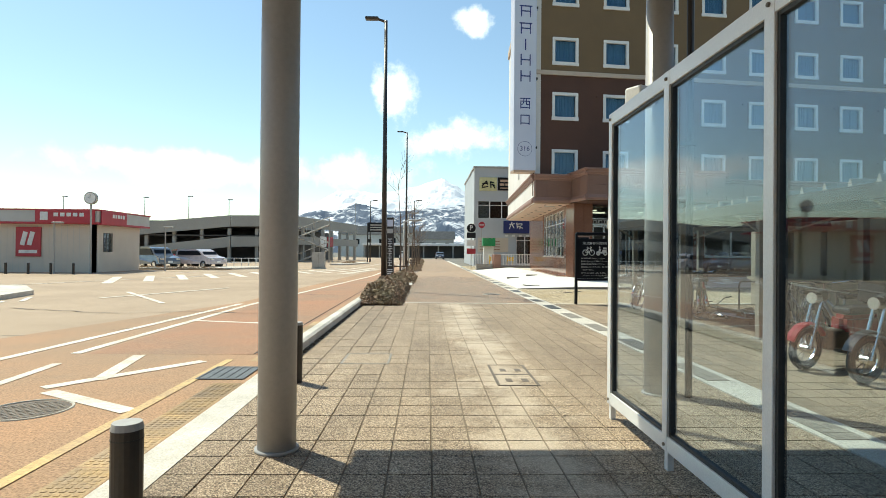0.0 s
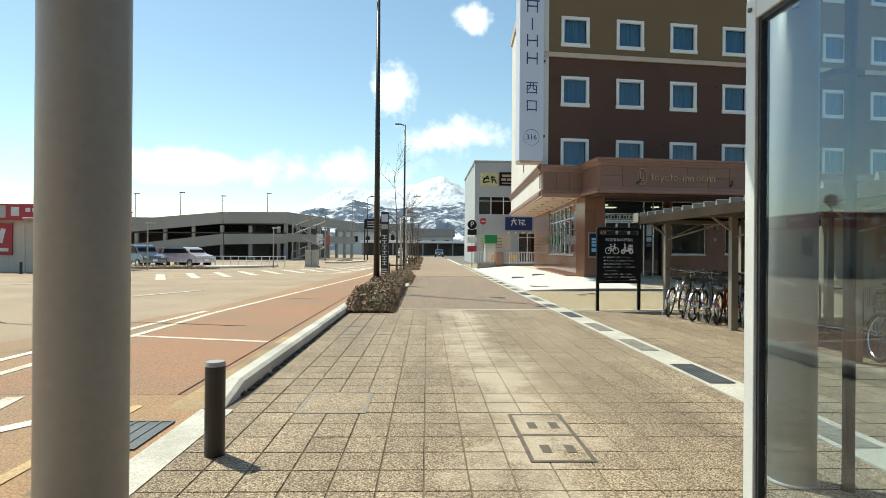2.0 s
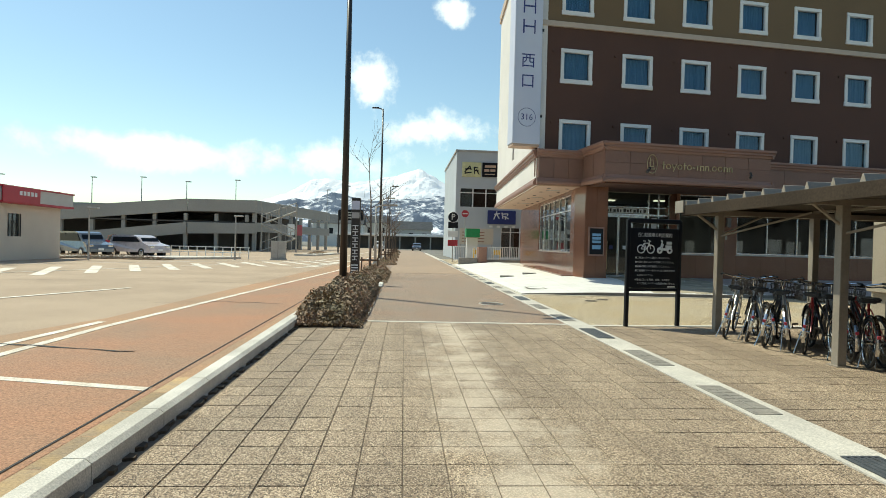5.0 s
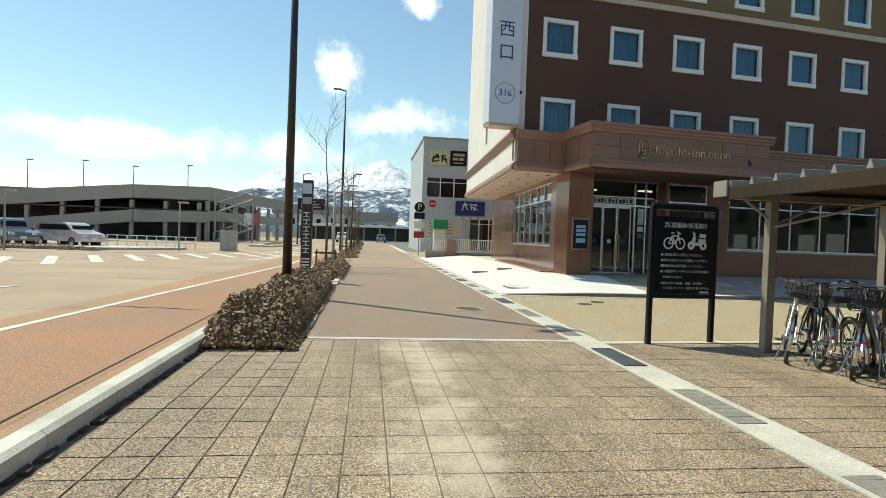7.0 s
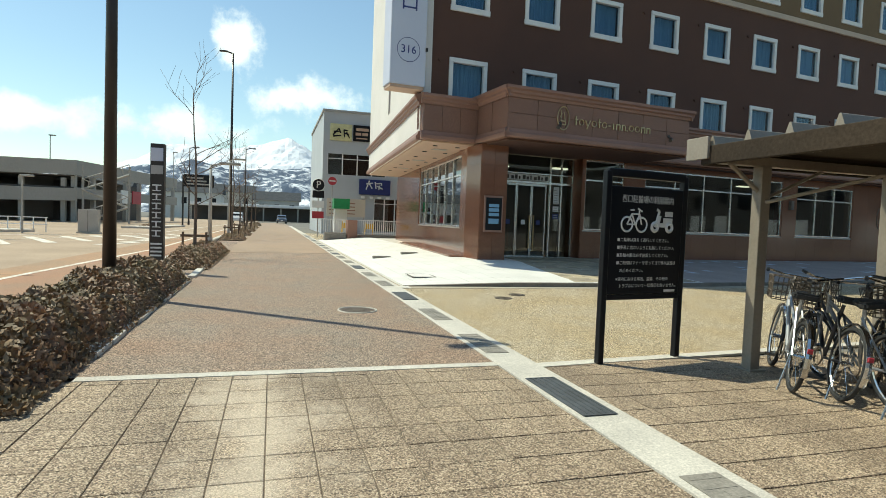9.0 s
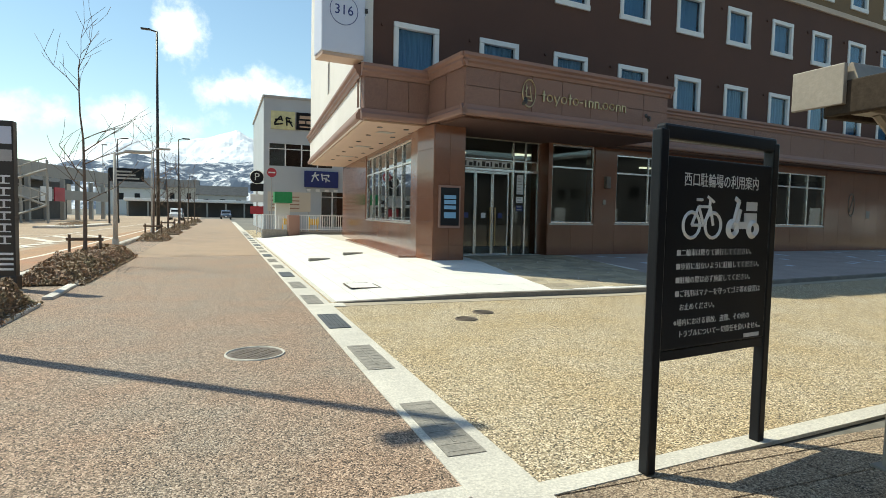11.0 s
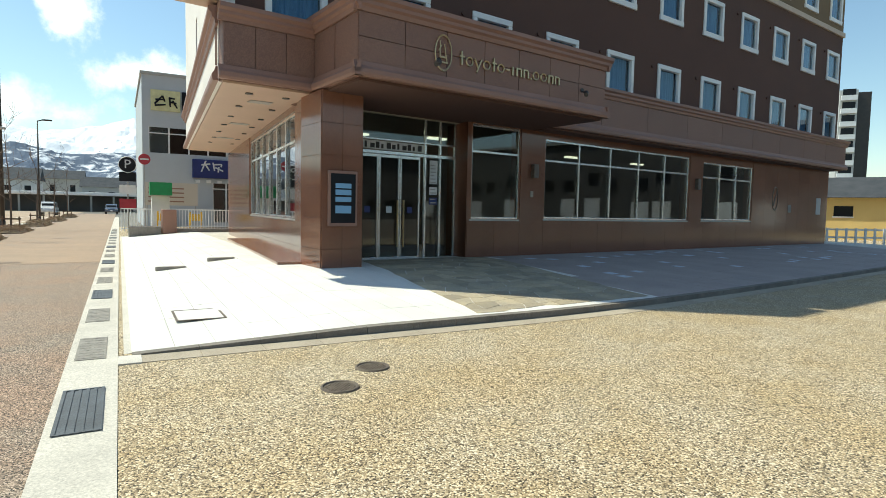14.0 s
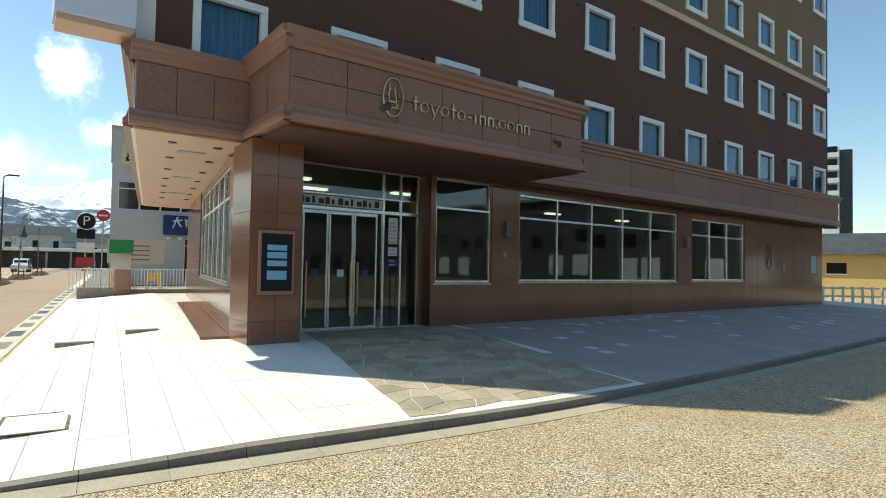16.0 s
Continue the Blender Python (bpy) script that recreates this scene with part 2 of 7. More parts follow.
MAT_WHITE = material("white_paint", (0.8, 0.79, 0.77), (0.72, 0.71, 0.69), scale=1.0, fine=40, rough=0.5, grain=0.04, bump=0.03)
MAT_LETTER = material("white_lettering", (0.75, 0.75, 0.74), rough=0.5, grain=0, bump=0)
MAT_NAVY = material("navy_lettering", (0.03, 0.045, 0.20), rough=0.5, grain=0.03, bump=0)
MAT_NAVY_SIGN = material("navy_sign_face", (0.02, 0.035, 0.16), rough=0.4, grain=0.05, bump=0)
MAT_BANNER = material("white_banner_box", (0.62, 0.64, 0.74), (0.58, 0.6, 0.71), scale=0.6, rough=0.45, grain=0.03, bump=0.02)
MAT_MAROON = material("dark_red_brown_render", (0.105, 0.050, 0.034), (0.09, 0.044, 0.031), scale=0.5, fine=45, rough=0.85, grain=0.12, bump=0.2)
MAT_OLIVE = material("ochre_brown_render", (0.19, 0.125, 0.066), (0.17, 0.112, 0.06), scale=0.5, fine=45, rough=0.85, grain=0.12, bump=0.2)
MAT_STRING = material("pale_string_course", (0.55, 0.44, 0.35), (0.5, 0.4, 0.32), rough=0.8, grain=0.08)
MAT_WHITE_WALL = material("off_white_render", (0.74, 0.70, 0.66), (0.68, 0.645, 0.6), scale=0.4, fine=40, rough=0.8, grain=0.06)
MAT_GRANITE = aggregate("polished_red_granite", [(0.235, 0.105, 0.062), (0.19, 0.082, 0.05), (0.28, 0.135, 0.085), (0.14, 0.06, 0.04), (0.25, 0.12, 0.075)], 160, dirt=(0.90, 0.87, 0.85), rough=0.13, vary=0.07, bump=0.0)
MAT_CLAD = aggregate("terracotta_panel", [(0.26, 0.14, 0.095), (0.22, 0.115, 0.08), (0.29, 0.16, 0.11), (0.20, 0.105, 0.075)], 70, dirt=(0.92, 0.9, 0.9), rough=0.55, vary=0.06, bump=0.1)
MAT_CORNICE = material("moulded_terracotta_cornice", (0.30, 0.165, 0.12), (0.265, 0.145, 0.105), scale=0.8, fine=60, rough=0.5, grain=0.1)
MAT_SOFFIT = material("peach_soffit_panel", (0.55, 0.38, 0.27), (0.5, 0.345, 0.245), scale=0.5, fine=30, rough=0.5, grain=0.04, bump=0.02)
MAT_GLASS = glass_material("window_glass", (0.52, 0.57, 0.58), base=0.06)
MAT_GLASS_ROOM = glass_material("room_window_glass", (0.66, 0.74, 0.78), base=0.03)
MAT_GLASS_CLEAR = glass_material("clear_shelter_glass", (0.80, 0.88, 0.92), base=0.07)
# sheer curtain, its colour blued for the sky mirrored in the panes
MAT_CURTAIN = material("sky_tinted_sheer_curtain", (0.26, 0.47, 0.66), (0.13, 0.30, 0.48), scale=2.6, fine=30, rough=0.85, stretch=(6, 6, 0.4))
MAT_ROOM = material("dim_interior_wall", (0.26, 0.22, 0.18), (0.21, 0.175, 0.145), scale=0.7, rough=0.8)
MAT_STEEL = material("polished_steel", (0.86, 0.85, 0.82), rough=0.24, metal=0.75, grain=0.05, bump=0.01)
MAT_BRASS = material("brass_letter", (0.55, 0.42, 0.24), rough=0.3, metal=0.8, grain=0.05, bump=0)
MAT_CANOPY = material("beige_painted_steel", (0.30, 0.255, 0.205), (0.235, 0.20, 0.16), scale=1.2, fine=35, rough=0.5, grain=0.08)
MAT_CANOPY_ROOF = material("weathered_roof_sheet", (0.060, 0.044, 0.031), (0.040, 0.030, 0.022), scale=0.8, fine=30, rough=0.85, spec=0.12)
MAT_CREAM = material("cream_shed_wall", (0.36, 0.30, 0.225), (0.31, 0.26, 0.2), scale=0.6, fine=40, rough=0.8)
MAT_LEAF = material("reddish_hedge_leaf", (0.19, 0.145, 0.068), (0.28, 0.15, 0.085), scale=1.5, fine=30, rough=0.6, vary=0.5, island=True)
MAT_TWIG = material("hedge_twig", (0.12, 0.075, 0.05), (0.18, 0.12, 0.08), scale=8, rough=0.85)
MAT_BARK = material("bare_tree_bark", (0.12, 0.085, 0.065), (0.18, 0.13, 0.10), scale=7, rough=0.9)
MAT_SOIL = material("planter_soil", (0.07, 0.05, 0.035), (0.10, 0.075, 0.05), scale=6, rough=0.95)
MAT_PARK = material("grey_parapet_panel", (0.36, 0.345, 0.315), (0.31, 0.30, 0.275), scale=0.15, fine=6, rough=0.8, grain=0.06)
MAT_PARK_DARK = material("dark_concrete_and_shade", (0.10, 0.095, 0.09), (0.075, 0.07, 0.067), scale=0.3, rough=0.9)
MAT_RED = material("red_sign_face", (0.42, 0.03, 0.05), (0.36, 0.025, 0.04), rough=0.45, grain=0.04, bump=0)
MAT_GREEN = material("green_plastic", (0.02, 0.30, 0.10), (0.02, 0.24, 0.08), rough=0.4, grain=0.05, bump=0.02)
MAT_YELLOW = material("yellow_plastic", (0.75, 0.45, 0.03), (0.65, 0.38, 0.03), rough=0.5, grain=0.05, bump=0.02)
MAT_YELLOW_WALL = material("yellow_render", (0.72, 0.52, 0.20), (0.66, 0.47, 0.18), scale=0.4, rough=0.8, grain=0.06)
MAT_ROOF = material("dark_roof_tile", (0.05, 0.055, 0.062), (0.075, 0.078, 0.085), scale=1.0, rough=0.85, spec=0.2)
MAT_CLADDING = material("cool_white_cladding", (0.50, 0.52, 0.54), (0.45, 0.47, 0.49), scale=0.3, rough=0.6, grain=0.04)
MAT_CRACK = material("tar_crack", (0.03, 0.025, 0.022), rough=0.8)
MAT_TYRE = material("tyre_rubber", (0.018, 0.018, 0.018), (0.03, 0.03, 0.03), scale=9, rough=0.75)
MAT_CHROME = material("chrome", (0.7, 0.7, 0.7), rough=0.2, metal=1.0, grain=0.05, bump=0)
MAT_BIKE = material("silver_bicycle_paint", (0.45, 0.46, 0.48), rough=0.3, metal=0.5, grain=0.05, bump=0, vary=0.3)
MAT_BIKE_DARK = material("black_bicycle_paint", (0.03, 0.03, 0.035), rough=0.3, grain=0.05, bump=0, coat=0.3)
MAT_BIKE_RED = material("red_bicycle_paint", (0.35, 0.03, 0.03), rough=0.3, grain=0.05, bump=0, coat=0.3)
MAT_GREYPLASTIC = material("grey_box_paint", (0.42, 0.40, 0.37), (0.36, 0.345, 0.32), scale=1.5, rough=0.6)
MAT_OFFICE = material("cream_office_siding", (0.60, 0.54, 0.46), (0.55, 0.49, 0.42), scale=0.5, fine=20, rough=0.75, grain=0.05)
MAT_FASCIA = material("grey_fascia_panel", (0.5, 0.49, 0.47), (0.44, 0.43, 0.41), scale=0.5, rough=0.6, grain=0.05)

# ---- building helpers ----


def thing(name, label, category, m=None, group="", kind=""):
    ob = new(name)
    ob.empty_display_size = 0.1
    if m is not None:
        ob.matrix_world = m
    return tagged(ob, label, category, group, kind)


def to_mesh(name, bm, mat, smooth=False):
    me = bpy.data.meshes.new(name)
    bm.normal_update()
    bm.to_mesh(me)
    bm.free()
    me.materials.append(mat)
    if smooth:
        me.shade_smooth()
    return me


def part(name, bm, mat, parent=None, label="", smooth=False, m=None, kind=""):
    """One mesh object under a thing or a part."""
    ob = new(name, bm if isinstance(bm, bpy.types.Mesh) else to_mesh(name, bm, mat, smooth))
    ob.parent = parent
    if m is not None:
        ob.matrix_local = m
    return tagged(ob, label, kind=kind)


def setting(name, bm, mat, label, category, smooth=False):
    ob = new(name, to_mesh(name, bm, mat, smooth))
    return tagged(ob, label, category, kind="structure")


def box(x0, y0, z0, x1, y1, z1, bevel=0.0, bm=None):
    bm2 = bmesh.new()
    bmesh.ops.create_cube(bm2, size=1, matrix=Matrix.Translation(((x0 + x1) / 2, (y0 + y1) / 2, (z0 + z1) / 2)) @ Matrix.Diagonal((abs(x1 - x0), abs(y1 - y0), abs(z1 - z0), 1)))
    if bevel:
        bmesh.ops.bevel(bm2, geom=bm2.edges[:], offset=bevel, segments=2, affect="EDGES", profile=0.5)
    return add_to(bm, bm2)


def add_to(bm, bm2):
    if bm is None:
        return bm2
    me = bpy.data.meshes.new("tmp")
    bm2.to_mesh(me)
    bm2.free()
    bm.from_mesh(me)
    bpy.data.meshes.remove(me)
    return bm


def tube(a, b, r0, r1=None, sides=10, bm=None):
    """A round bar from a to b."""
    a, b = Vector(a), Vector(b)
    d = b - a
    bm2 = bmesh.new()
    bmesh.ops.create_cone(bm2, cap_ends=True, segments=sides, radius1=r0, radius2=r0 if r1 is None else r1, depth=d.length,
                          matrix=Matrix.Translation((a + b) / 2) @ d.to_track_quat("Z", "Y").to_matrix().to_4x4())
    return add_to(bm, bm2)


def ring(centre, axis, radius, r, n=28, k=6, bm=None):
    """A torus."""
    bm2 = bmesh.new()
    q = Vector(axis).to_track_quat("Z", "Y").to_matrix()
    vs = []
    for i in range(n):
        a = 2 * math.pi * i / n
        row = []
        for j in range(k):
            c = 2 * math.pi * j / k
            row.append(bm2.verts.new(Vector(centre) + q @ Vector(((radius + r * math.cos(c)) * math.cos(a), (radius + r * math.cos(c)) * math.sin(a), r * math.sin(c)))))
        vs.append(row)
    for i in range(n):
        for j in range(k):
            bm2.faces.new((vs[i][j], vs[(i + 1) % n][j], vs[(i + 1) % n][(j + 1) % k], vs[i][(j + 1) % k]))
    return add_to(bm, bm2)


def prism(outline, z0, z1, bm=None, top=None):
    """A plan outline raised from z0 to z1 (or to top(x, y))."""
    bm2 = bmesh.new()
    lo = [bm2.verts.new((x, y, z0)) for x, y in outline]
    hi = [bm2.verts.new((x, y, top(x, y) if top else z1)) for x, y in outline]
    n = len(outline)
    bm2.faces.new(hi)
    bm2.faces.new(lo[::-1])
    for i in range(n):
        bm2.faces.new((lo[i], lo[(i + 1) % n], hi[(i + 1) % n], hi[i]))
    bmesh.ops.recalc_face_normals(bm2, faces=bm2.faces[:])
    return add_to(bm, bm2)


def profile_run(profile, a, b, bm=None):
    """A profile in (out, z) carried along the ground line from a to b; out is to the right of the way."""
    a, b = Vector((*a, 0)), Vector((*b, 0))
    d = (b - a).normalized()
    o = Vector((d.y, -d.x, 0))
    bm2 = bmesh.new()
    rows = [[bm2.verts.new(p + o * u + Vector((0, 0, z))) for u, z in profile] for p in (a, b)]
    n = len(profile)
    for i in range(n):
        bm2.faces.new((rows[0][i], rows[0][(i + 1) % n], rows[1][(i + 1) % n], rows[1][i]))
    bm2.faces.new(rows[0][::-1])
    bm2.faces.new(rows[1])
    bmesh.ops.recalc_face_normals(bm2, faces=bm2.faces[:])
    return add_to(bm, bm2)


def pierced(x0, x1, z0, z1, thick, holes):
    """A wall in the xz plane, its face at y = 0 and its back at y = thick, with holes (x0, z0, x1, z1) right through it."""
    xs = sorted({x0, x1, *[h[0] for h in holes], *[h[2] for h in holes]})
    zs = sorted({z0, z1, *[h[1] for h in holes], *[h[3] for h in holes]})
    bm = bmesh.new()
    cache = {}

    def v(x, y, z):
        key = (x, y, z)
        if key not in cache:
            cache[key] = bm.verts.new(key)
        return cache[key]

    def solid(i, j):
        if not (0 <= i < len(xs) - 1 and 0 <= j < len(zs) - 1):
            return False
        cx, cz = (xs[i] + xs[i + 1]) / 2, (zs[j] + zs[j + 1]) / 2
        return not any(h[0] < cx < h[2] and h[1] < cz < h[3] for h in holes)

    for i in range(len(xs) - 1):
        for j in range(len(zs) - 1):
            if not solid(i, j):
                continue
            a, b, c, d = xs[i], xs[i + 1], zs[j], zs[j + 1]
            bm.faces.new((v(a, 0, c), v(b, 0, c), v(b, 0, d), v(a, 0, d)))
            bm.faces.new((v(a, thick, d), v(b, thick, d), v(b, thick, c), v(a, thick, c)))
            if not solid(i - 1, j):
                bm.faces.new((v(a, 0, c), v(a, 0, d), v(a, thick, d), v(a, thick, c)))
            if not solid(i + 1, j):
                bm.faces.new((v(b, 0, c), v(b, thick, c), v(b, thick, d), v(b, 0, d)))
            if not solid(i, j - 1):
                bm.faces.new((v(a, 0, c), v(a, thick, c), v(b, thick, c), v(b, 0, c)))
            if not solid(i, j + 1):
                bm.faces.new((v(a, 0, d), v(b, 0, d), v(b, thick, d), v(a, thick, d)))
    return bm


def words(name, text, size, mat, parent, m, depth=0.004, align="CENTER", width=None):
    """Lettering in the built-in font, in the xy plane of m, made into a mesh."""
    cu = bpy.data.curves.new(name, "FONT")
    cu.body, cu.size, cu.extrude, cu.align_x, cu.align_y, cu.resolution_u = text, size, depth, align, "CENTER", 2
    tmp = new("tmp_text", cu)
    dg = bpy.context.evaluated_depsgraph_get()
    me = bpy.data.meshes.new_from_object(tmp.evaluated_get(dg))
    bpy.data.objects.remove(tmp)
    bpy.data.curves.remove(cu)
    if width and me.vertices:
        xs = [v.co.x for v in me.vertices]
        k = width / max(1e-6, max(xs) - min(xs))
        for v in me.vertices:
            v.co.x *= k
    me.materials.clear()
    me.materials.append(mat)
    me.name = name
    ob = new(name, me)
    ob.parent = parent
    ob.matrix_local = m
    return ob


FACE = pose(0, 0, 0, 90)          # turns a flat drawing upright, to face -y

# ---- the ground ----
bm = bmesh.new()
S = 1500
bm.faces.new([bm.verts.new(p) for p in ((-S, -S, -0.03), (S, -S, -0.03), (S, S, -0.03), (-S, S, -0.03))])
setting("ground", bm, MAT_GROUND, "flat bare ground of the town reaching the horizon", "ground")

STRIP0, STRIP1 = 3.08, 3.50       # the white drain strip
TILE_END = 16.12
KERB0, KERB1 = -1.95, -1.76
road = setting("road", prism([(-60, -20), (KERB0, -20), (KERB0, 140), (-60, 140)], -0.02, 0.0), MAT_ROAD_GREY, "pale worn asphalt road with rusty orange stains", "road")


def sheet(name, outline, mat, parent, label="", z=0.004):
    bm = bmesh.new()
    lo = [bm.verts.new((x, y, z - 0.003)) for x, y in outline]
    hi = [bm.verts.new((x, y, z)) for x, y in outline]
    n = len(outline)
    f = bm.faces.new(hi)
    for i in range(n):
        bm.faces.new((lo[i], lo[(i + 1) % n], hi[(i + 1) % n], hi[i]))
    f.normal_update()
    if f.normal.z < 0:
        bmesh.ops.reverse_faces(bm, faces=bm.faces[:])
    return part(name, bm, mat, parent, label)


def stripe(a, b, w, mat=MAT_LINE, z=0.008, name="road_line"):
    a, b = Vector(a), Vector(b)
    d = (b - a).normalized()
    o = Vector((-d.y, d.x)) * w / 2
    return sheet(name, [tuple(p) for p in (a + o, a - o, b - o, b + o)], mat, road, z=z)


sheet("stained_lane", [(-7.5, -20), (KERB0 - 0.32, -20), (KERB0 - 0.32, 60), (-3.4, 60), (-5.1, 16), (-7.5, 6)], MAT_ROAD, road, "rust orange stained asphalt lane")
sheet("bus_bay", [(-4.6, 8.0), (KERB0 - 0.33, 8.0), (KERB0 - 0.33, 46), (-3.1, 36), (-4.5, 15.2)], MAT_BUSBAY, road, "red brown bus bay surface", z=0.006)
sheet("gutter", [(KERB0 - 0.32, -20), (KERB0, -20), (KERB0, 60), (KERB0 - 0.32, 60)], MAT_ROAD, road, "brown stained concrete gutter", z=0.005)
# lines of the bus bay and the lanes
stripe((-4.75, 8.0), (-4.65, 15.0), 0.14, z=0.010)
stripe((-4.65, 15.0), (-3.2, 34.0), 0.14, z=0.010)
stripe((-3.2, 34.0), (-2.9, 90.0), 0.14, z=0.010)
stripe((-5.6, 5.0), (-4.95, 15.5), 0.14, z=0.0101)
stripe((-4.7, 11.75), (-2.35, 11.2), 0.12, z=0.0102)
stripe((-4.55, 7.3), (-4.3, 4.0), 0.12, z=0.0103)
stripe((-3.55, 6.4), (-3.85, 7.9), 0.16, z=0.0104)
stripe((-3.75, 5.9), (-2.6, 5.2), 0.16, z=0.0105)
stripe((-3.9, 6.05), (-2.85, 7.5), 0.16, z=0.0106)
stripe((-2.55, -6), (-2.55, 7.6), 0.10, MAT_LINE_YELLOW, z=0.0107)
stripe((-7.0, 15.5), (-10.0, 19.5), 0.14, z=0.0108)
stripe((-9.5, 17.0), (-7.5, 22.0), 0.16, z=0.0109)
for i in range(13):               # hatched area in the middle of the road
    x, y = -15.5 + i * 0.86, 28.0 + i * 1.6
    stripe((x - 0.5 + i * 0.03, y + 2.2), (x + 2.1, y - 3.6 + i * 0.16), 0.42, z=0.0080 + 0.0001 * i)
stripe((-16.5, 22.0), (-6.2, 46.0), 0.14, z=0.0110)
stripe((-18.0, 33.0), (-6.6, 49.0), 0.14, z=0.0111)
stripe((-6.2, 46.0), (-4.6, 95.0), 0.14, z=0.0112)
for i in range(4):
    stripe((-5.6 + i * 0.3, 36.0 + i * 2.4), (-4.7 + i * 0.2, 38.5 + i * 2.4), 0.4, MAT_LINE, z=0.0113 + 0.0001 * i)
for a0 in range(3):               # ring round the traffic island
    stripe((-10.9, 13.0 + a0 * 1.4), (-11.1 - a0 * 0.25, 14.4 + a0 * 1.4), 0.14, z=0.0116 + 0.0001 * a0)



def crack(pts, seed):
    """A tarred crack that wanders across the road."""
    rnd_ = random.Random(seed)
    bm = bmesh.new()
    left, right = [], []
    for (x0, y0), (x1, y1) in zip(pts, pts[1:]):
        for k in range(8):
            f = k / 8
            x, y = x0 + (x1 - x0) * f + rnd_.uniform(-0.06, 0.06), y0 + (y1 - y0) * f + rnd_.uniform(-0.06, 0.06)
            w = rnd_.uniform(0.008, 0.025)
            left.append(bm.verts.new((x - w, y - w, 0.0125)))
            right.append(bm.verts.new((x + w, y + w, 0.0125)))
    for i in range(len(left) - 1):
        bm.faces.new((left[i], right[i], right[i + 1], left[i + 1]))
    part("tar_crack", bm, MAT_CRACK, road)


bm = box(-0.155, 0.006, -0.002, 0.155, 0.594, 0.0065)
for i in range(5):
    for j in range(10):
        box(-0.125 + 0.055 * i, 0.04 + 0.055 * j, 0.0065, -0.095 + 0.055 * i, 0.07 + 0.055 * j, 0.0095, bm=bm)
block_me = to_mesh("gutter_block", bm, MAT_GUTTER_OLD)
plain_me = to_mesh("gutter_block", box(-0.155, 0.006, -0.002, 0.155, 0.594, 0.0065, 0.003), MAT_GUTTER_OLD)
for i in range(25):
    yb = -3.3 + 0.6 * i
    if not 1.6 < yb < 3.3 and not 5.9 < yb < 7.2:
        part("gutter_block", block_me if 3.2 < yb < 6.5 else plain_me, MAT_GUTTER_OLD, road, m=pose(KERB0 - 0.165, yb, 0.0))


crack([(-9.5, 9.0), (-6.5, 9.6), (-4.8, 10.8)], 1)
crack([(-10, 14.0), (-7, 13.0), (-5.2, 13.4), (-3.0, 12.9)], 2)
crack([(-3.0, 3.0), (-3.4, 4.6), (-5.5, 5.2)], 3)
crack([(-6.0, 18.0), (-4.2, 19.0), (-2.4, 18.6)], 4)
crack([(-12, 24.0), (-8, 25.0), (-3.0, 24.2)], 5)
stripe((-2.36, 8.0), (-2.36, 45.0), 0.02, MAT_CRACK, z=0.0121, name="gutter_joint")

# pavement: bedding under the pavers, paths, yard
bed = setting("pavement", prism([(KERB0, -20), (40, -20), (40, TILE_END), (KERB0, TILE_END)], -0.02, -0.008), MAT_JOINT, "paved footway of sandy washed concrete pavers", "pavement")
path = setting("path", prism([(KERB1, TILE_END + 0.13), (STRIP0, TILE_END + 0.13), (STRIP0, 120), (KERB1, 120)], -0.02, 0.0), MAT_PATH, "brown washed gravel footpath beside the hedge", "path")
path_far = sheet("path_asphalt", [(KERB1 + 1.1, 32.9), (STRIP0 - 0.01, 33.6), (STRIP0 - 0.01, 118), (KERB1 + 1.1, 118)], MAT_PATH_FAR, path, "smooth tan asphalt stretch of the path", z=0.005)
yard = setting("yard", prism([(STRIP1, TILE_END + 0.02), (70, TILE_END + 6), (70, 60), (STRIP1, 60)], -0.02, -0.002), MAT_YARD, "yellowish washed gravel drive in front of the hotel", "drive")
setting("path_edging", prism([(-0.62, TILE_END), (STRIP0, TILE_END), (STRIP0, TILE_END + 0.13), (-0.62, TILE_END + 0.13)], -0.02, 0.004), MAT_CONCRETE, "pale concrete edging across the footway", "edging")
setting("yard_edging", prism([(STRIP1, TILE_END - 0.12), (70, TILE_END + 5.9), (70, TILE_END + 6.05), (STRIP1, TILE_END + 0.03)], -0.02, 0.006), MAT_CONCRETE, "pale concrete edging of the drive", "edging")

strip = setting("drain_strip", prism([(STRIP0, -20), (STRIP1, -20), (STRIP1, 95), (STRIP0, 95)], -0.02, 0.008), MAT_CONCRETE, "white concrete drain strip with covers let in", "drain")


def cover_bars(x0, y0, x1, y1, z):
    bm = box(x0, y0, z, x1, y1, z + 0.004)
    n = 5
    for i in range(n + 1):
        x = x0 + (x1 - x0) * i / n
        box(x - 0.012, y0, z + 0.004, x + 0.012, y1, z + 0.010, bm=bm)
    for y in (y0, y1 - 0.02):
        box(x0, y, z + 0.004, x1, y + 0.02, z + 0.0095, bm=bm)
    return bm


def cover_plate(x0, y0, x1, y1, z):
    bm = box(x0, y0, z, x1, y1, z + 0.005)
    box((x0 + x1) / 2 - 0.012, y0 + 0.2, z + 0.005, (x0 + x1) / 2 + 0.012, y1 - 0.2, z + 0.0075, bm=bm)
    for i in range(9):
        y = y0 + 0.06 + (y1 - y0 - 0.12) * i / 8
        box(x0 + 0.02, y - 0.008, z + 0.005, x1 - 0.02, y + 0.008, z + 0.007, bm=bm)
    return bm


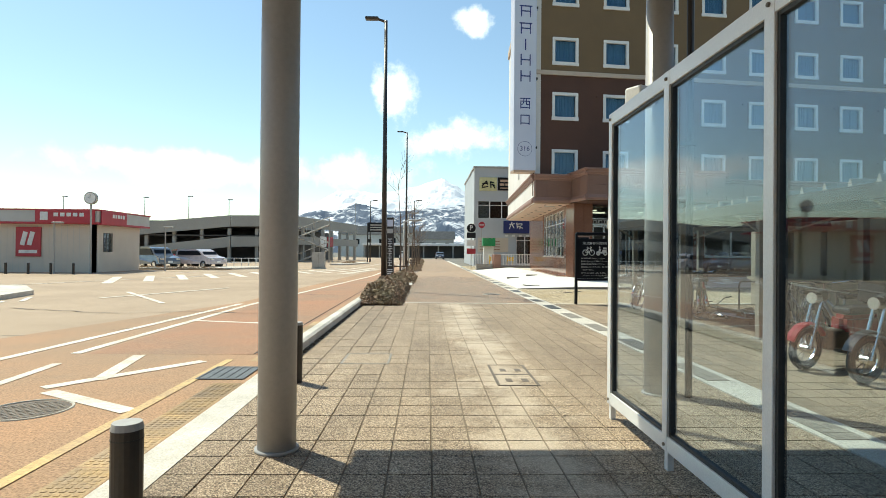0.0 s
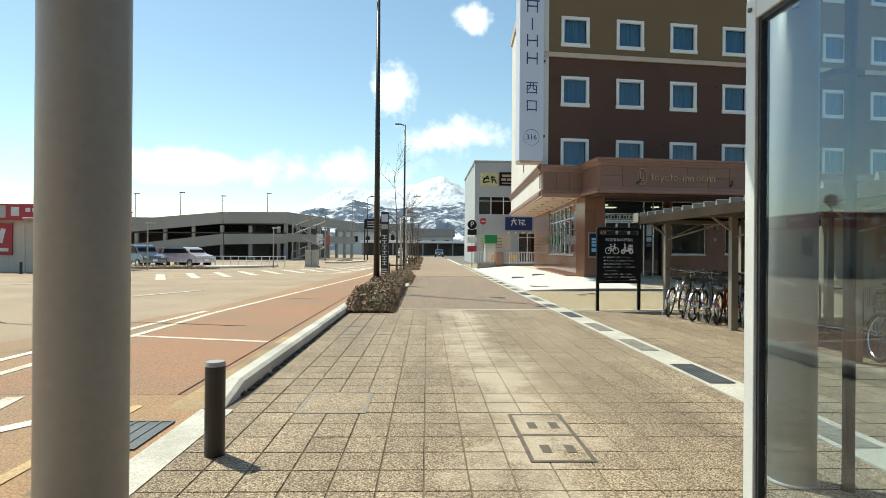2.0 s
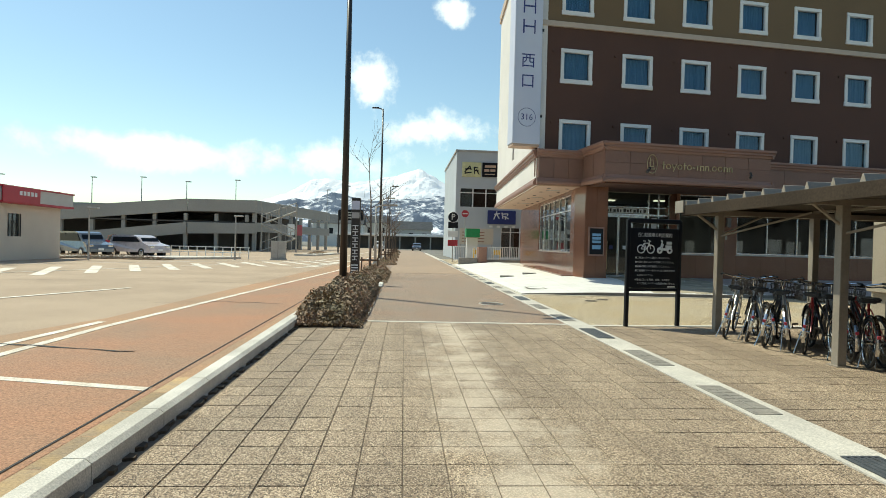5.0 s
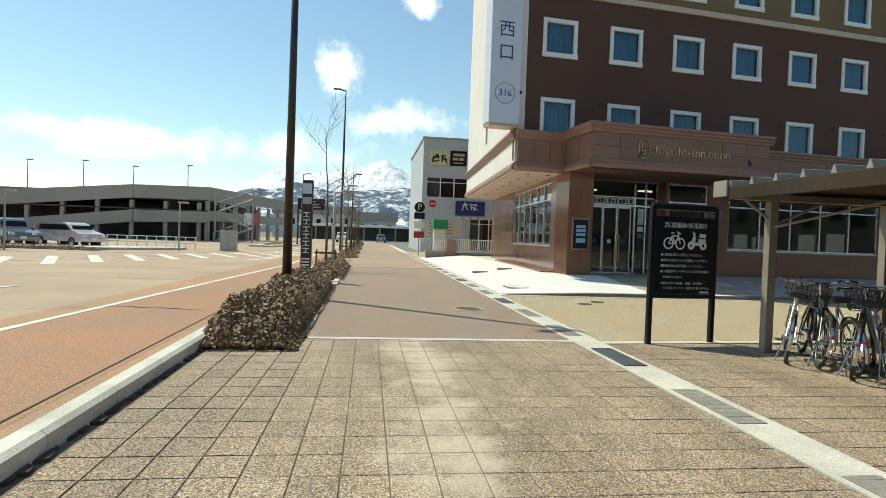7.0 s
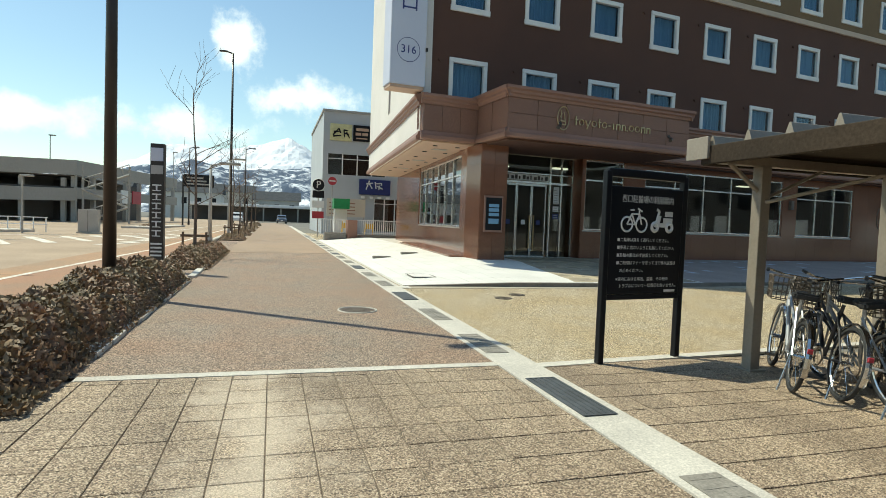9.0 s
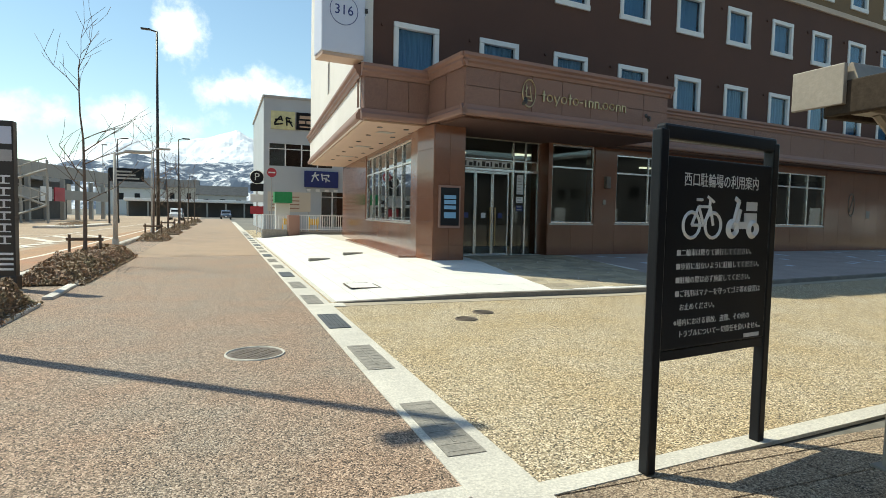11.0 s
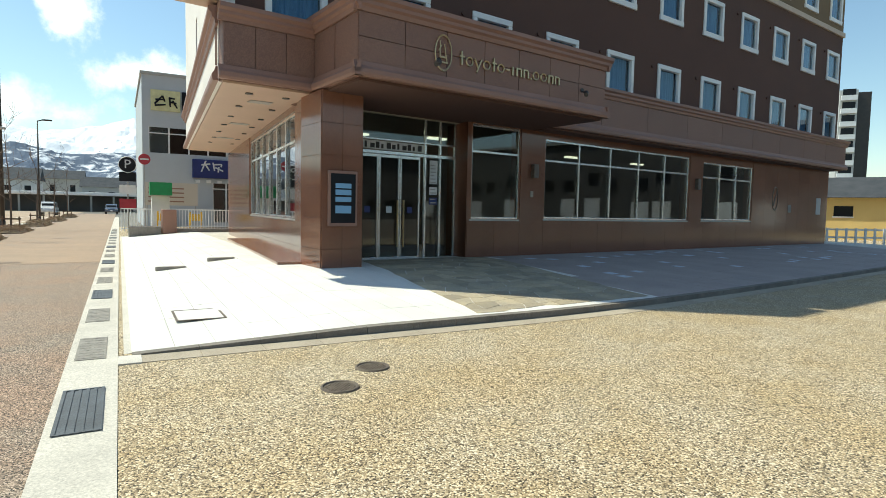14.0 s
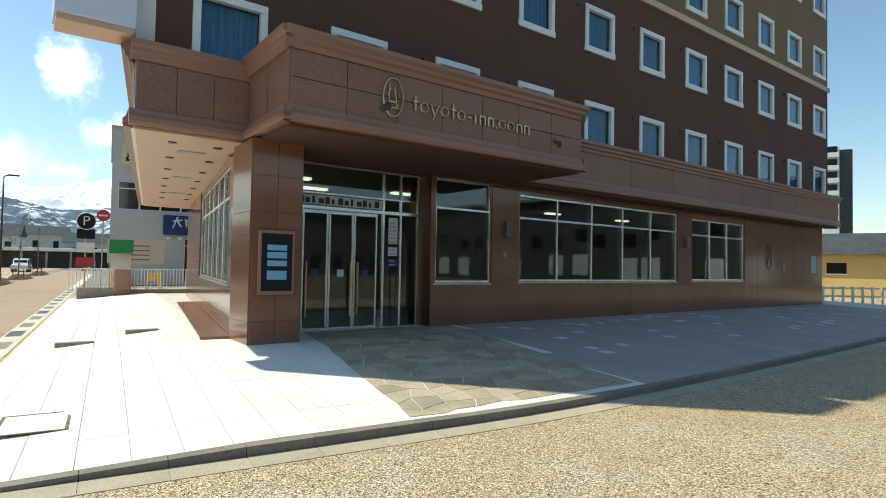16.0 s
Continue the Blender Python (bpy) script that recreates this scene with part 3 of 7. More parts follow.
y = 2.4
k = 0
while y < 56:
    if k % 3 == 0:
        part("drain_grate", cover_bars(STRIP0 + 0.06, y, STRIP1 - 0.10, y + 1.02, 0.009), MAT_GRATE, strip, "grey steel drain grating")
    else:
        part("drain_cover", cover_plate(STRIP0 + 0.06, y, STRIP1 - 0.10, y + 1.02, 0.009), MAT_COVER, strip, "worn brown drain cover")
    y += 2.03
    k += 1

# kerb stones, each a block of its own; the first one slopes down
kerb = setting("kerb", prism([(KERB0, -20), (KERB1 + 0.1, -20), (KERB1 + 0.1, 7.5), (KERB0, 7.5)], -0.02, 0.006), MAT_KERB, "pale concrete kerb of the footway, flush at the crossing", "kerb")


def kerb_stone(length, low=0.15):
    bm = bmesh.new()
    w = KERB1 - KERB0
    pts = []
    for yy, h in ((0, low), (length - 0.008, 0.15)):
        pts.append([bm.verts.new(p) for p in ((0, yy, -0.02), (0, yy, h - 0.02), (0.025, yy, h), (w - 0.04, yy, h), (w, yy, h - 0.03), (w, yy, -0.02))])
    n = 6
    for i in range(n):
        bm.faces.new((pts[0][i], pts[0][(i + 1) % n], pts[1][(i + 1) % n], pts[1][i]))
    bm.faces.new(pts[0][::-1])
    bm.faces.new(pts[1])
    bmesh.ops.recalc_face_normals(bm, faces=bm.faces[:])
    return to_mesh("kerb_stone", bm, MAT_KERB)


part("kerb_stone", kerb_stone(0.6, 0.02), MAT_KERB, kerb, m=pose(KERB0, 7.5, 0))
rnd = random.Random(41)
for i in range(44):               # dark grit along the foot of the kerb that also draws its shadow line
    yb = 8.0 + 0.18 * i + rnd.uniform(-0.05, 0.05)
    w, l = rnd.uniform(0.02, 0.07), rnd.uniform(0.1, 0.24)
    part("moss_tuft", prism([(KERB1, yb), (KERB1 + w, yb + l * 0.2), (KERB1 + w * 0.8, yb + l * 0.8), (KERB1, yb + l)], -0.01, rnd.uniform(0.008, 0.022)), MAT_SOIL, kerb)
ks = kerb_stone(1.0)
for i in range(60):
    part("kerb_stone", ks, MAT_KERB, kerb, m=pose(KERB0, 8.1 + i, 0))

# ---- forecourt of the hotel ----
ANG = radians(6.5)
HO = Vector((5.27, 28.49, 0))
HOTEL_M = Matrix.Translation(HO) @ Matrix.Rotation(ANG, 4, "Z")


def front_y(x):
    """The front line of the forecourt: straight, then bending away."""
    return 22.72 if x < 8.5 else 22.72 + 0.165 * (x - 8.5) ** 2 / (x - 8.5 + 4)


def fore_z(x, y):
    rise = min(1.0, max(0.0, (x - 3.6) / 2.6))
    return 0.012 + rise * (0.075 + 0.034 * min(5.0, max(0.0, y - front_y(x))))


GAPS = 0.006
bm = bmesh.new()
xs = [3.55 + 0.5 * i for i in range(70)]
cols = []
for x in xs:
    y0, y1 = front_y(x) + 0.13, 47.0 if x < 9 else front_y(x) + 12
    cols.append([bm.verts.new((x, y0 + (y1 - y0) * j / 14, fore_z(x, y0 + (y1 - y0) * j / 14) - 0.012)) for j in range(15)])
for i in range(len(xs) - 1):
    for j in range(14):
        bm.faces.new((cols[i][j], cols[i + 1][j], cols[i + 1][j + 1], cols[i][j + 1]))
forecourt = setting("forecourt", bm, MAT_CONCRETE, "white stone forecourt rising gently to the hotel entrance", "forecourt")
kerb_f = setting("forecourt_kerb", prism([(3.5, 22.4), (3.7, 22.4), (3.7, 22.72), (3.5, 22.72)], -0.02, 0.012), MAT_KERB, "low concrete kerb along the forecourt, toned dark for its shaded face", "kerb")
for i in range(52):
    x0, x1 = 3.62 + 0.62 * i, 3.62 + 0.62 * (i + 1) - GAPS
    part("kerb_stone", prism([(x0, front_y(x0)), (x1, front_y(x1)), (x1, front_y(x1) + 0.12), (x0, front_y(x0) + 0.12)], -0.02, 0, top=lambda a, b: fore_z(a, b) + 0.004), MAT_KERB_SHADE, kerb_f)
    part("gutter_slab", prism([(x0, front_y(x0) - 0.3), (x1, front_y(x1) - 0.3), (x1, front_y(x1) - 0.004), (x0, front_y(x0) - 0.004)], -0.02, 0.004), MAT_GUTTER, kerb_f)

# ---- the hotel ----
hotel = thing("hotel", "broad hotel with maroon and ochre render and terracotta porch", "hotel", HOTEL_M)
H_LEN, W0, WSTEP, WW, WH, WZ, FLOOR = 29.5, 0.93, 2.69, 1.30, 1.30, 5.30, 2.87
holes_low = [(W0 + WSTEP * i, WZ + FLOOR * r, W0 + WSTEP * i + WW, WZ + FLOOR * r + WH) for r in (0, 1) for i in range(11)]
holes_high = [(W0 + WSTEP * i, WZ + FLOOR * r - (0.1 if r == 2 else 0), W0 + WSTEP * i + WW, WZ + FLOOR * r + WH - (0.1 if r == 2 else 0)) for r in range(2, 4) for i in range(11)]
part("lower_wall", pierced(0, H_LEN, 4.3, 10.36, 0.3, holes_low), MAT_MAROON, hotel, "dark maroon rendered wall")
part("upper_wall", pierced(0, H_LEN, 10.58, 16.2, 0.3, holes_high), MAT_OLIVE, hotel, "ochre brown rendered wall")
part("string_course", box(-0.06, -0.09, 10.36, H_LEN + 0.06, 0.3, 10.58, 0.02), MAT_STRING, hotel, "pale string course")
SK = math.tan(ANG + math.atan(0.055))   # the side wall leans in by this much for each metre of depth


def trimmed(x_in, y0, y1, z0, z1, x1=None):
    """A slab between depths y0 and y1 whose street-side edge follows the slanting side wall."""
    x1 = H_LEN - 0.31 if x1 is None else x1
    return prism([(x_in + SK * y0, y0), (x1, y0), (x1, y1), (x_in + SK * y1, y1)], z0, z1)


part("roof", trimmed(-0.1, 0.0, 15, 16.2, 16.7, H_LEN + 0.1), MAT_STRING, hotel, "flat roof with parapet")
part("right_wall", box(H_LEN - 0.3, 0.3, 0, H_LEN, 15, 16.2), MAT_MAROON, hotel)
part("back_wall", trimmed(0.33, 14.7, 15, 3.94, 16.2), MAT_MAROON, hotel)
part("back_wall", trimmed(2.45, 14.7, 15, 0, 3.86), MAT_GRANITE, hotel)


def window_frame():
    bm = bmesh.new()
    t = 0.13
    box(-0.05, -0.06, -0.07, WW + 0.05, 0.10, t - 0.02, 0.015, bm)
    box(-0.03, -0.05, WH - t + 0.02, WW + 0.03, 0.10, WH + 0.04, 0.015, bm)
    box(-0.03, -0.05, t - 0.02, t - 0.02, 0.10, WH - t + 0.02, 0.015, bm)
    box(WW - t + 0.02, -0.05, t - 0.02, WW + 0.03, 0.10, WH - t + 0.02, 0.015, bm)
    return to_mesh("window", bm, MAT_WHITE)


def curtain_mesh(seed):
    rnd = random.Random(seed)
    bm = bmesh.new()
    n = 26
    ph = rnd.random() * 6
    open_at = rnd.uniform(0.3, 0.7)
    rows = []
    for z in (0.1, WH - 0.08):
        rows.append([bm.verts.new((0.1 + (WW - 0.2) * i / n, 0.2 + 0.02 * math.sin(i * 2.1 + ph) + (0.05 if abs(i / n - open_at) < 0.03 else 0), z)) for i in range(n + 1)])
    for i in range(n):
        bm.faces.new((rows[0][i], rows[0][i + 1], rows[1][i + 1], rows[1][i]))
    return to_mesh("curtain", bm, MAT_CURTAIN)


win_me = window_frame()
pane_me = to_mesh("pane", box(0.12, 0.045, 0.12, WW - 0.12, 0.055, WH - 0.12), MAT_GLASS_ROOM)
curtains = [curtain_mesh(s) for s in range(4)]
for h in holes_low + holes_high:
    w = part("window", win_me, MAT_WHITE, hotel, m=pose(h[0], 0, h[1]))
    part("pane", pane_me, MAT_GLASS_ROOM, w)
    part("curtain", random.choice(curtains), MAT_CURTAIN, w)
for r in range(4):                # floors keep the rooms dark and apart
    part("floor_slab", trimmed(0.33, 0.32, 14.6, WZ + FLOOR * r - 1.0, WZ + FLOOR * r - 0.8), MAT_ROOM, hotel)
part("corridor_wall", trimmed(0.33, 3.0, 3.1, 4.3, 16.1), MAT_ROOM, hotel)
# small wall vents above the windows
vent_me = to_mesh("wall_vent", tube((0, -0.05, 0), (0, 0.02, 0), 0.05, 0.05, 10), MAT_MAROON)
for h in holes_low:
    part("wall_vent", vent_me, MAT_MAROON, hotel, m=pose(h[0] - 0.35, 0, h[3] - 0.1))

# side wall, white, a little off the square
INV = HOTEL_M.inverted()
SIDE = Vector((0.055, 1, 0)).normalized()
A = HO.copy()


def side_m(start=A):
    """Frame of the side wall: x along it towards the street corner, which is 0, y into the house."""
    xa = -SIDE
    ya = Vector((SIDE.y, -SIDE.x, 0))
    m = Matrix.Identity(4)
    m.col[0][:3], m.col[1][:3], m.col[2][:3], m.col[3][:3] = xa, ya, (0, 0, 1), start
    return INV @ m


side_holes = [(-2.1, 6.0 + 2.8 * r, -1.6, 7.2 + 2.8 * r) for r in range(4)] + [(-7.6, 6.0 + 2.8 * r, -7.0, 7.2 + 2.8 * r) for r in range(4)]
part("side_wall", pierced(-15, 0.0, 4.3, 16.2, 0.3, side_holes), MAT_WHITE_WALL, hotel, "off-white rendered side wall", m=side_m())
for h in side_holes:
    part("louvre", box(h[0], 0.1, h[1], h[2], 0.14, h[3]), MAT_DARK, hotel, m=side_m())

# cornice band over the ground floor: front, then the porch, then the side


def panel_band(parent, name, x0, x1, y, z0, z1, step, rows=1, mat=None, group=""):
    """Cladding panels with open joints, as pieces of their own, on the plane y."""
    n = max(1, round((x1 - x0) / step))
    wide = (x1 - x0) / n
    me = to_mesh(name, box(0.006, -0.02, 0.006, wide - 0.006, 0.01, (z1 - z0) / rows - 0.006, 0.003), mat)
    for i in range(n):
        for j in range(rows):
            part(name, me, mat, parent, m=pose(x0 + wide * i, y, z0 + (z1 - z0) / rows * j))


def mould(parent, a, b, profile, name="cornice", mat=None):
    return part(name, profile_run(profile, a, b), mat or MAT_CORNICE, parent)


LOW = [(0.0, 3.93), (0.10, 3.93), (0.12, 3.98), (0.12, 4.06), (0.07, 4.12), (0.05, 4.2), (0.0, 4.2)]
TOP = [(0.0, 5.02), (0.05, 5.02), (0.07, 5.1), (0.12, 5.14), (0.12, 5.2), (0.18, 5.25), (0.18, 5.33), (0.0, 5.36)]
PX0, PX1, PY = 1.86, 8.82, -2.25    # porch
FB = -0.28                          # face of the band along the front
band = part("band_core", box(0.0, FB + 0.02, 3.93, PX0, 0.0, 5.33), MAT_CLAD, hotel, "terracotta clad band over the ground floor")
part("band_core", box(PX1, FB + 0.02, 3.93, H_LEN + 0.4, 0.0, 5.33), MAT_CLAD, hotel)
porch = part("porch_core", box(PX0 + 0.02, PY + 0.02, 3.93, PX1 - 0.02, 0.0, 5.40), MAT_CLAD, hotel, "projecting terracotta clad entrance porch")
panel_band(band, "panel", 0.0, PX0, FB, 4.2, 5.02, 0.72, 1, MAT_CLAD)
panel_band(porch, "panel", PX0, PX1, PY, 4.2, 5.10, 0.98, 2, MAT_CLAD)
panel_band(band, "panel", PX1, H_LEN + 0.4, FB, 4.2, 5.02, 2.4, 1, MAT_CLAD)
for x in (PX0, ):
    me = to_mesh("panel", box(-0.01, 0.006, 0.006, 0.02, 0.95, 0.888, 0.003), MAT_CLAD)
    for i in range(2):
        part("panel", me, MAT_CLAD, porch, m=pose(x, PY + 0.98 * i, 4.2))
UP = [(u, z + 0.08) for u, z in TOP]
for prof, up in ((LOW, 0), (TOP, 1)):
    mould(hotel, (-0.1, FB), (PX0, FB), prof)
    mould(hotel, (PX1, FB), (H_LEN + 0.5, FB), prof)
    pr = UP if up else prof
    mould(hotel, (PX0 - 0.12, PY), (PX1 + 0.12, PY), pr)
    mould(hotel, (PX0, -0.01), (PX0, PY - 0.12), pr)
    mould(hotel, (PX1, PY - 0.12), (PX1, -0.01), pr)
# side: a white sloping band with a cornice
side_band = part("side_band", box(-15.0, -0.02, 3.93, 0.0, 0.32, 5.3), MAT_WHITE_WALL, hotel, "sunlit pale side band", m=side_m())
for prof in (LOW, TOP):
    part("cornice", profile_run(prof, (-15.0, -0.02), (0.1, -0.02)), MAT_CORNICE, side_band)
# soffit of the arcade, with downlights
soffit = part("soffit", trimmed(0.05, -0.25, 14.6, 3.88, 3.925, PX0 + 3.0), MAT_SOFFIT, hotel, "peach soffit panels with downlights")
part("soffit", box(PX0 + 0.05, PY + 0.05, 3.87, PX1 - 0.05, 1.2, 3.925), MAT_MAROON, hotel, "dark brown porch soffit")
part("soffit", box(PX1, FB, 3.86, H_LEN, 0.3, 3.925), MAT_MAROON, hotel)
lamp_me = to_mesh("downlight", tube((0, 0, 3.86), (0, 0, 3.879), 0.08, 0.08, 12), MAT_DARK)
for i in range(2):
    for j in range(7):
        part("downlight", lamp_me, MAT_DARK, soffit, m=pose(0.65 + 0.8 * i + SK * (0.5 + 1.7 * j), 0.5 + 1.7 * j, 0))
for j in range(3):
    part("soffit_vent", box(1.0 + SK * 3.8 * j, 1.2 + 3.8 * j, 3.865, 1.5 + SK * 3.8 * j, 1.5 + 3.8 * j, 3.879), MAT_GREYPLASTIC, soffit)

# pillar at the entrance, clad with polished granite
PL0, PL1, PLY = 1.78, 2.70, -0.85
pillar = part("pillar_core", box(PL0 + 0.02, PLY + 0.02, 0.0, PL1 - 0.02, PLY + 1.02, 3.9), MAT_GRANITE, hotel, "polished red granite pillar")


def granite_face(parent, m, width, z0, z1, nx, nz):
    wide, high = width / nx, (z1 - z0) / nz
    me = to_mesh("granite_slab", box(0.003, -0.02, 0.003, wide - 0.003, 0.005, high - 0.003, 0.002), MAT_GRANITE)
    for i in range(nx):
        for j in range(nz):
            part("granite_slab", me, MAT_GRANITE, parent, m=m @ pose(wide * i, 0, z0 + high * j))


granite_face(pillar, pose(PL0, PLY, 0), PL1 - PL0, 0.0, 3.9, 2, 6)
granite_face(pillar, pose(PL0, PLY + 1.04, 0, 0, 0, -90), 1.04, 0.0, 3.9, 1, 6)
granite_face(pillar, pose(PL1, PLY, 0, 0, 0, 90), 1.04, 0.0, 3.9, 1, 6)
notice = part("notice_case", box(PL0 + 0.12, PLY - 0.08, 1.13, PL0 + 0.78, PLY - 0.018, 2.28, 0.012), MAT_CORNICE, hotel, "brown framed lit notice screen")
part("screen", box(PL0 + 0.17, PLY - 0.09, 1.2, PL0 + 0.73, PLY - 0.081, 2.22), MAT_SIGN, notice, "black screen with pale blue rows")
MAT_SCREEN = glow("blue_screen_rows", (0.10, 0.20, 0.32), 0.35)
for j, (z, h) in enumerate(((1.92, 0.10), (1.78, 0.11), (1.64, 0.10), (1.40, 0.16))):
    part("screen_row", box(PL0 + 0.27, PLY - 0.094, z, PL0 + 0.63, PLY - 0.0905, z + h), MAT_SCREEN, notice)

# ground floor walls: entrance recess, dining room with large windows
GY = 0.25
gf_holes = [(6.58, 1.3, 8.32, 3.85), (9.36, 1.33, 17.0, 3.68), (17.97, 1.35, 21.8, 3.58)]
gf = part("ground_floor_wall", pierced(6.42, H_LEN, 0.0, 3.93, 0.35, gf_holes), MAT_GRANITE, hotel, "polished red granite ground floor wall", m=pose(0, GY, 0))


def granite_cover(parent, x0, x1, z0, z1, holes, y, step=1.05, dz=0.62):
    """Granite slabs between openings."""
    zs = [z0 + dz * i for i in range(int((z1 - z0) / dz) + 1)] + [z1]
    zs = sorted({*zs})
    n = round((x1 - x0) / step)
    for i in range(n):
        a, b = x0 + (x1 - x0) * i / n, x0 + (x1 - x0) * (i + 1) / n
        for j in range(len(zs) - 1):
            c, d = zs[j], zs[j + 1]
            if d - c < 0.05:
                continue
            if any(h[0] < b - 0.02 and h[2] > a + 0.02 and h[1] < d - 0.02 and h[3] > c + 0.02 for h in holes):
                continue
            part("granite_slab", box(a + 0.003, y - 0.02, c + 0.003, b - 0.003, y - 0.001, d - 0.003), MAT_GRANITE, parent)


granite_cover(hotel, 8.36, 9.32, 0.05, 3.9, [], GY)
granite_cover(hotel, 6.44, 8.36, 0.05, 1.25, [], GY)
granite_cover(hotel, 9.32, 21.84, 0.05, 1.27, [], GY, 1.2, 0.6)
granite_cover(hotel, 17.04, 17.93, 1.3, 3.9, [], GY)
granite_cover(hotel, 21.84, H_LEN, 0.05, 3.9, [], GY, 1.1)


def glazing(x0, z0, x1, z1, bars, transom, parent, y, mat_bar=None):
    mat_bar = mat_bar or MAT_STEEL
    g = part("shop_window", box(x0, y + 0.06, z0, x1, y + 0.075, z1), MAT_GLASS, parent, "large plate glass window")
    for i in range(bars + 1):
        x = x0 + (x1 - x0) * i / bars
        part("mullion", box(x - 0.03, y + 0.0, z0, x + 0.03, y + 0.058, z1, 0.006), mat_bar, g, "steel mullion")
    for z in (z0 + 0.02, transom, z1 - 0.03):
        part("rail", box(x0, y + 0.01, z - 0.03, x1, y + 0.056, z + 0.03, 0.006), mat_bar, g)
    part("sill", box(x0 - 0.05, y - 0.03, z0 - 0.06, x1 + 0.05, y + 0.05, z0 - 0.01, 0.008), MAT_CONCRETE, g)
    return g


glazing(6.58, 1.3, 8.32, 3.85, 1, 3.12, hotel, GY + 0.02)
glazing(9.36, 1.33, 17.0, 3.68, 5, 3.05, hotel, GY + 0.02)
glazing(17.97, 1.35, 21.8, 3.58, 3, 3.0, hotel, GY + 0.02)
# wall lamps between the windows
sconce_me = to_mesh("sconce", box(-0.1, -0.14, -0.2, 0.1, 0.0, 0.2, 0.02), MAT_IRON)
for x in (8.86, 17.5):
    part("wall_lamp", sconce_me, MAT_IRON, hotel, "bronze box wall lamp", m=pose(x, GY - 0.02, 2.7))
# engraved emblem and plates on the polished end wall
seal = part("wall_seal", ring((0, 0, 0), (0, 1, 0), 0.34, 0.018, 28, 5), MAT_IRON, hotel, "oval emblem ring on the polished wall", m=pose(23.9, GY - 0.03, 2.35) @ Matrix.Diagonal((0.72, 1, 1.5, 1)))
part("seal_stroke", tube((-0.18, 0, -0.2), (0.2, 0, 0.22), 0.02, sides=6), MAT_IRON, seal)
part("wall_plate", box(25.2, GY - 0.035, 1.75, 25.5, GY - 0.022, 2.1, 0.004), MAT_COVER, hotel, "small engraved wall plate")
part("paper_notice", box(28.2, GY - 0.035, 1.7, 28.7, GY - 0.022, 2.5, 0.003), MAT_FASCIA, hotel, "pale notice on the end wall")
part("wall_switch", box(8.74, GY - 0.05, 1.95, 8.86, GY - 0.022, 2.12, 0.008), MAT_CREAM, hotel)
# glazed entrance: header with lettered glass band, doors with brass pulls, side light
EY, EX = 0.75, 6.40
ent = part("entrance_header", box(PL1, EY - 0.05, 2.88, EX, EY + 0.1, 2.97, 0.01), MAT_STEEL, hotel, "polished steel entrance frame")
part("header_rail", box(PL1, EY - 0.04, 3.22, EX, EY + 0.06, 3.27, 0.008), MAT_STEEL, ent)
part("threshold", box(PL1, EY - 0.12, 0.1, EX, EY + 0.1, 0.19, 0.01), MAT_STEEL, ent)
part("transom_glass", box(PL1, EY, 3.27, EX, EY + 0.012, 3.9), MAT_GLASS, hotel)
strip_n = part("name_strip", box(PL1 + 0.05, EY - 0.02, 2.99, 5.35, EY - 0.01, 3.2), MAT_LETTER, hotel, "white band of dark marks over the doors")
for i in range(15):
    part("name_mark", box(2.98 + 0.155 * i, EY - 0.028, 3.02, 2.98 + 0.155 * i + (0.10, 0.06, 0.12)[i % 3], EY - 0.021, 3.17 - 0.04 * (i % 2)), MAT_DARK, strip_n)
for i in range(4):
    x0 = PL1 + 0.08 + 0.62 * i
    leaf = part("door_leaf", box(x0, EY, 0.19, x0 + 0.60, EY + 0.014, 2.88), MAT_GLASS, hotel, "glass entrance door leaf")
    for x in (x0 + 0.02, x0 + 0.58):
        part("stile", box(x - 0.022, EY - 0.02, 0.19, x + 0.022, EY + 0.03, 2.88, 0.006), MAT_STEEL, leaf)
    part("kick_rail", box(x0, EY - 0.015, 0.19, x0 + 0.6, EY + 0.028, 0.30, 0.006), MAT_STEEL, leaf)
    part("top_rail", box(x0, EY - 0.015, 2.80, x0 + 0.6, EY + 0.028, 2.875, 0.006), MAT_STEEL, leaf)
    px_ = x0 + (0.52 if i % 2 == 0 else 0.08)
    part("push_bar", tube((px_, EY - 0.06, 0.55), (px_, EY - 0.06, 1.75), 0.024), MAT_BRASS, leaf, "brass pull handle")
    part("safety_sticker", box(x0 + 0.22, EY - 0.006, 1.42, x0 + 0.38, EY - 0.002, 1.58), (MAT_LETTER, MAT_NAVY_SIGN)[i % 2], leaf)
part("side_light", box(5.40, EY, 0.1, EX, EY + 0.014, 2.88), MAT_GLASS, hotel)
for x in (5.40, 5.88, EX - 0.02):
    part("mullion", box(x - 0.03, EY - 0.03, 0.1, x + 0.03, EY + 0.04, 3.9, 0.006), MAT_STEEL, hotel)
part("recess_wall", box(6.42, GY, 0, 6.48, EY + 0.4, 3.93), MAT_GRANITE, hotel)
for z, hh, c in ((2.2, 0.62, MAT_LETTER), (1.92, 0.2, MAT_WHITE), (1.66, 0.18, MAT_NAVY_SIGN)):
    st_ = part("door_sticker", box(5.55, EY - 0.008, z, 5.80, EY - 0.003, z + hh), c, hotel, "notice sheet on the side light")
    for k in range(int(hh / 0.09)):
        part("print_bar", box(5.58, EY - 0.011, z + 0.03 + 0.09 * k, 5.76 - 0.03 * (k % 3), EY - 0.0085, z + 0.06 + 0.09 * k), MAT_GREYPLASTIC, st_)
part("bunting_pole", tube((5.7, EY - 0.12, 0.12), (5.7, EY - 0.12, 1.5), 0.012, sides=6), MAT_DARK, hotel, "thin dark stand beside the doors")
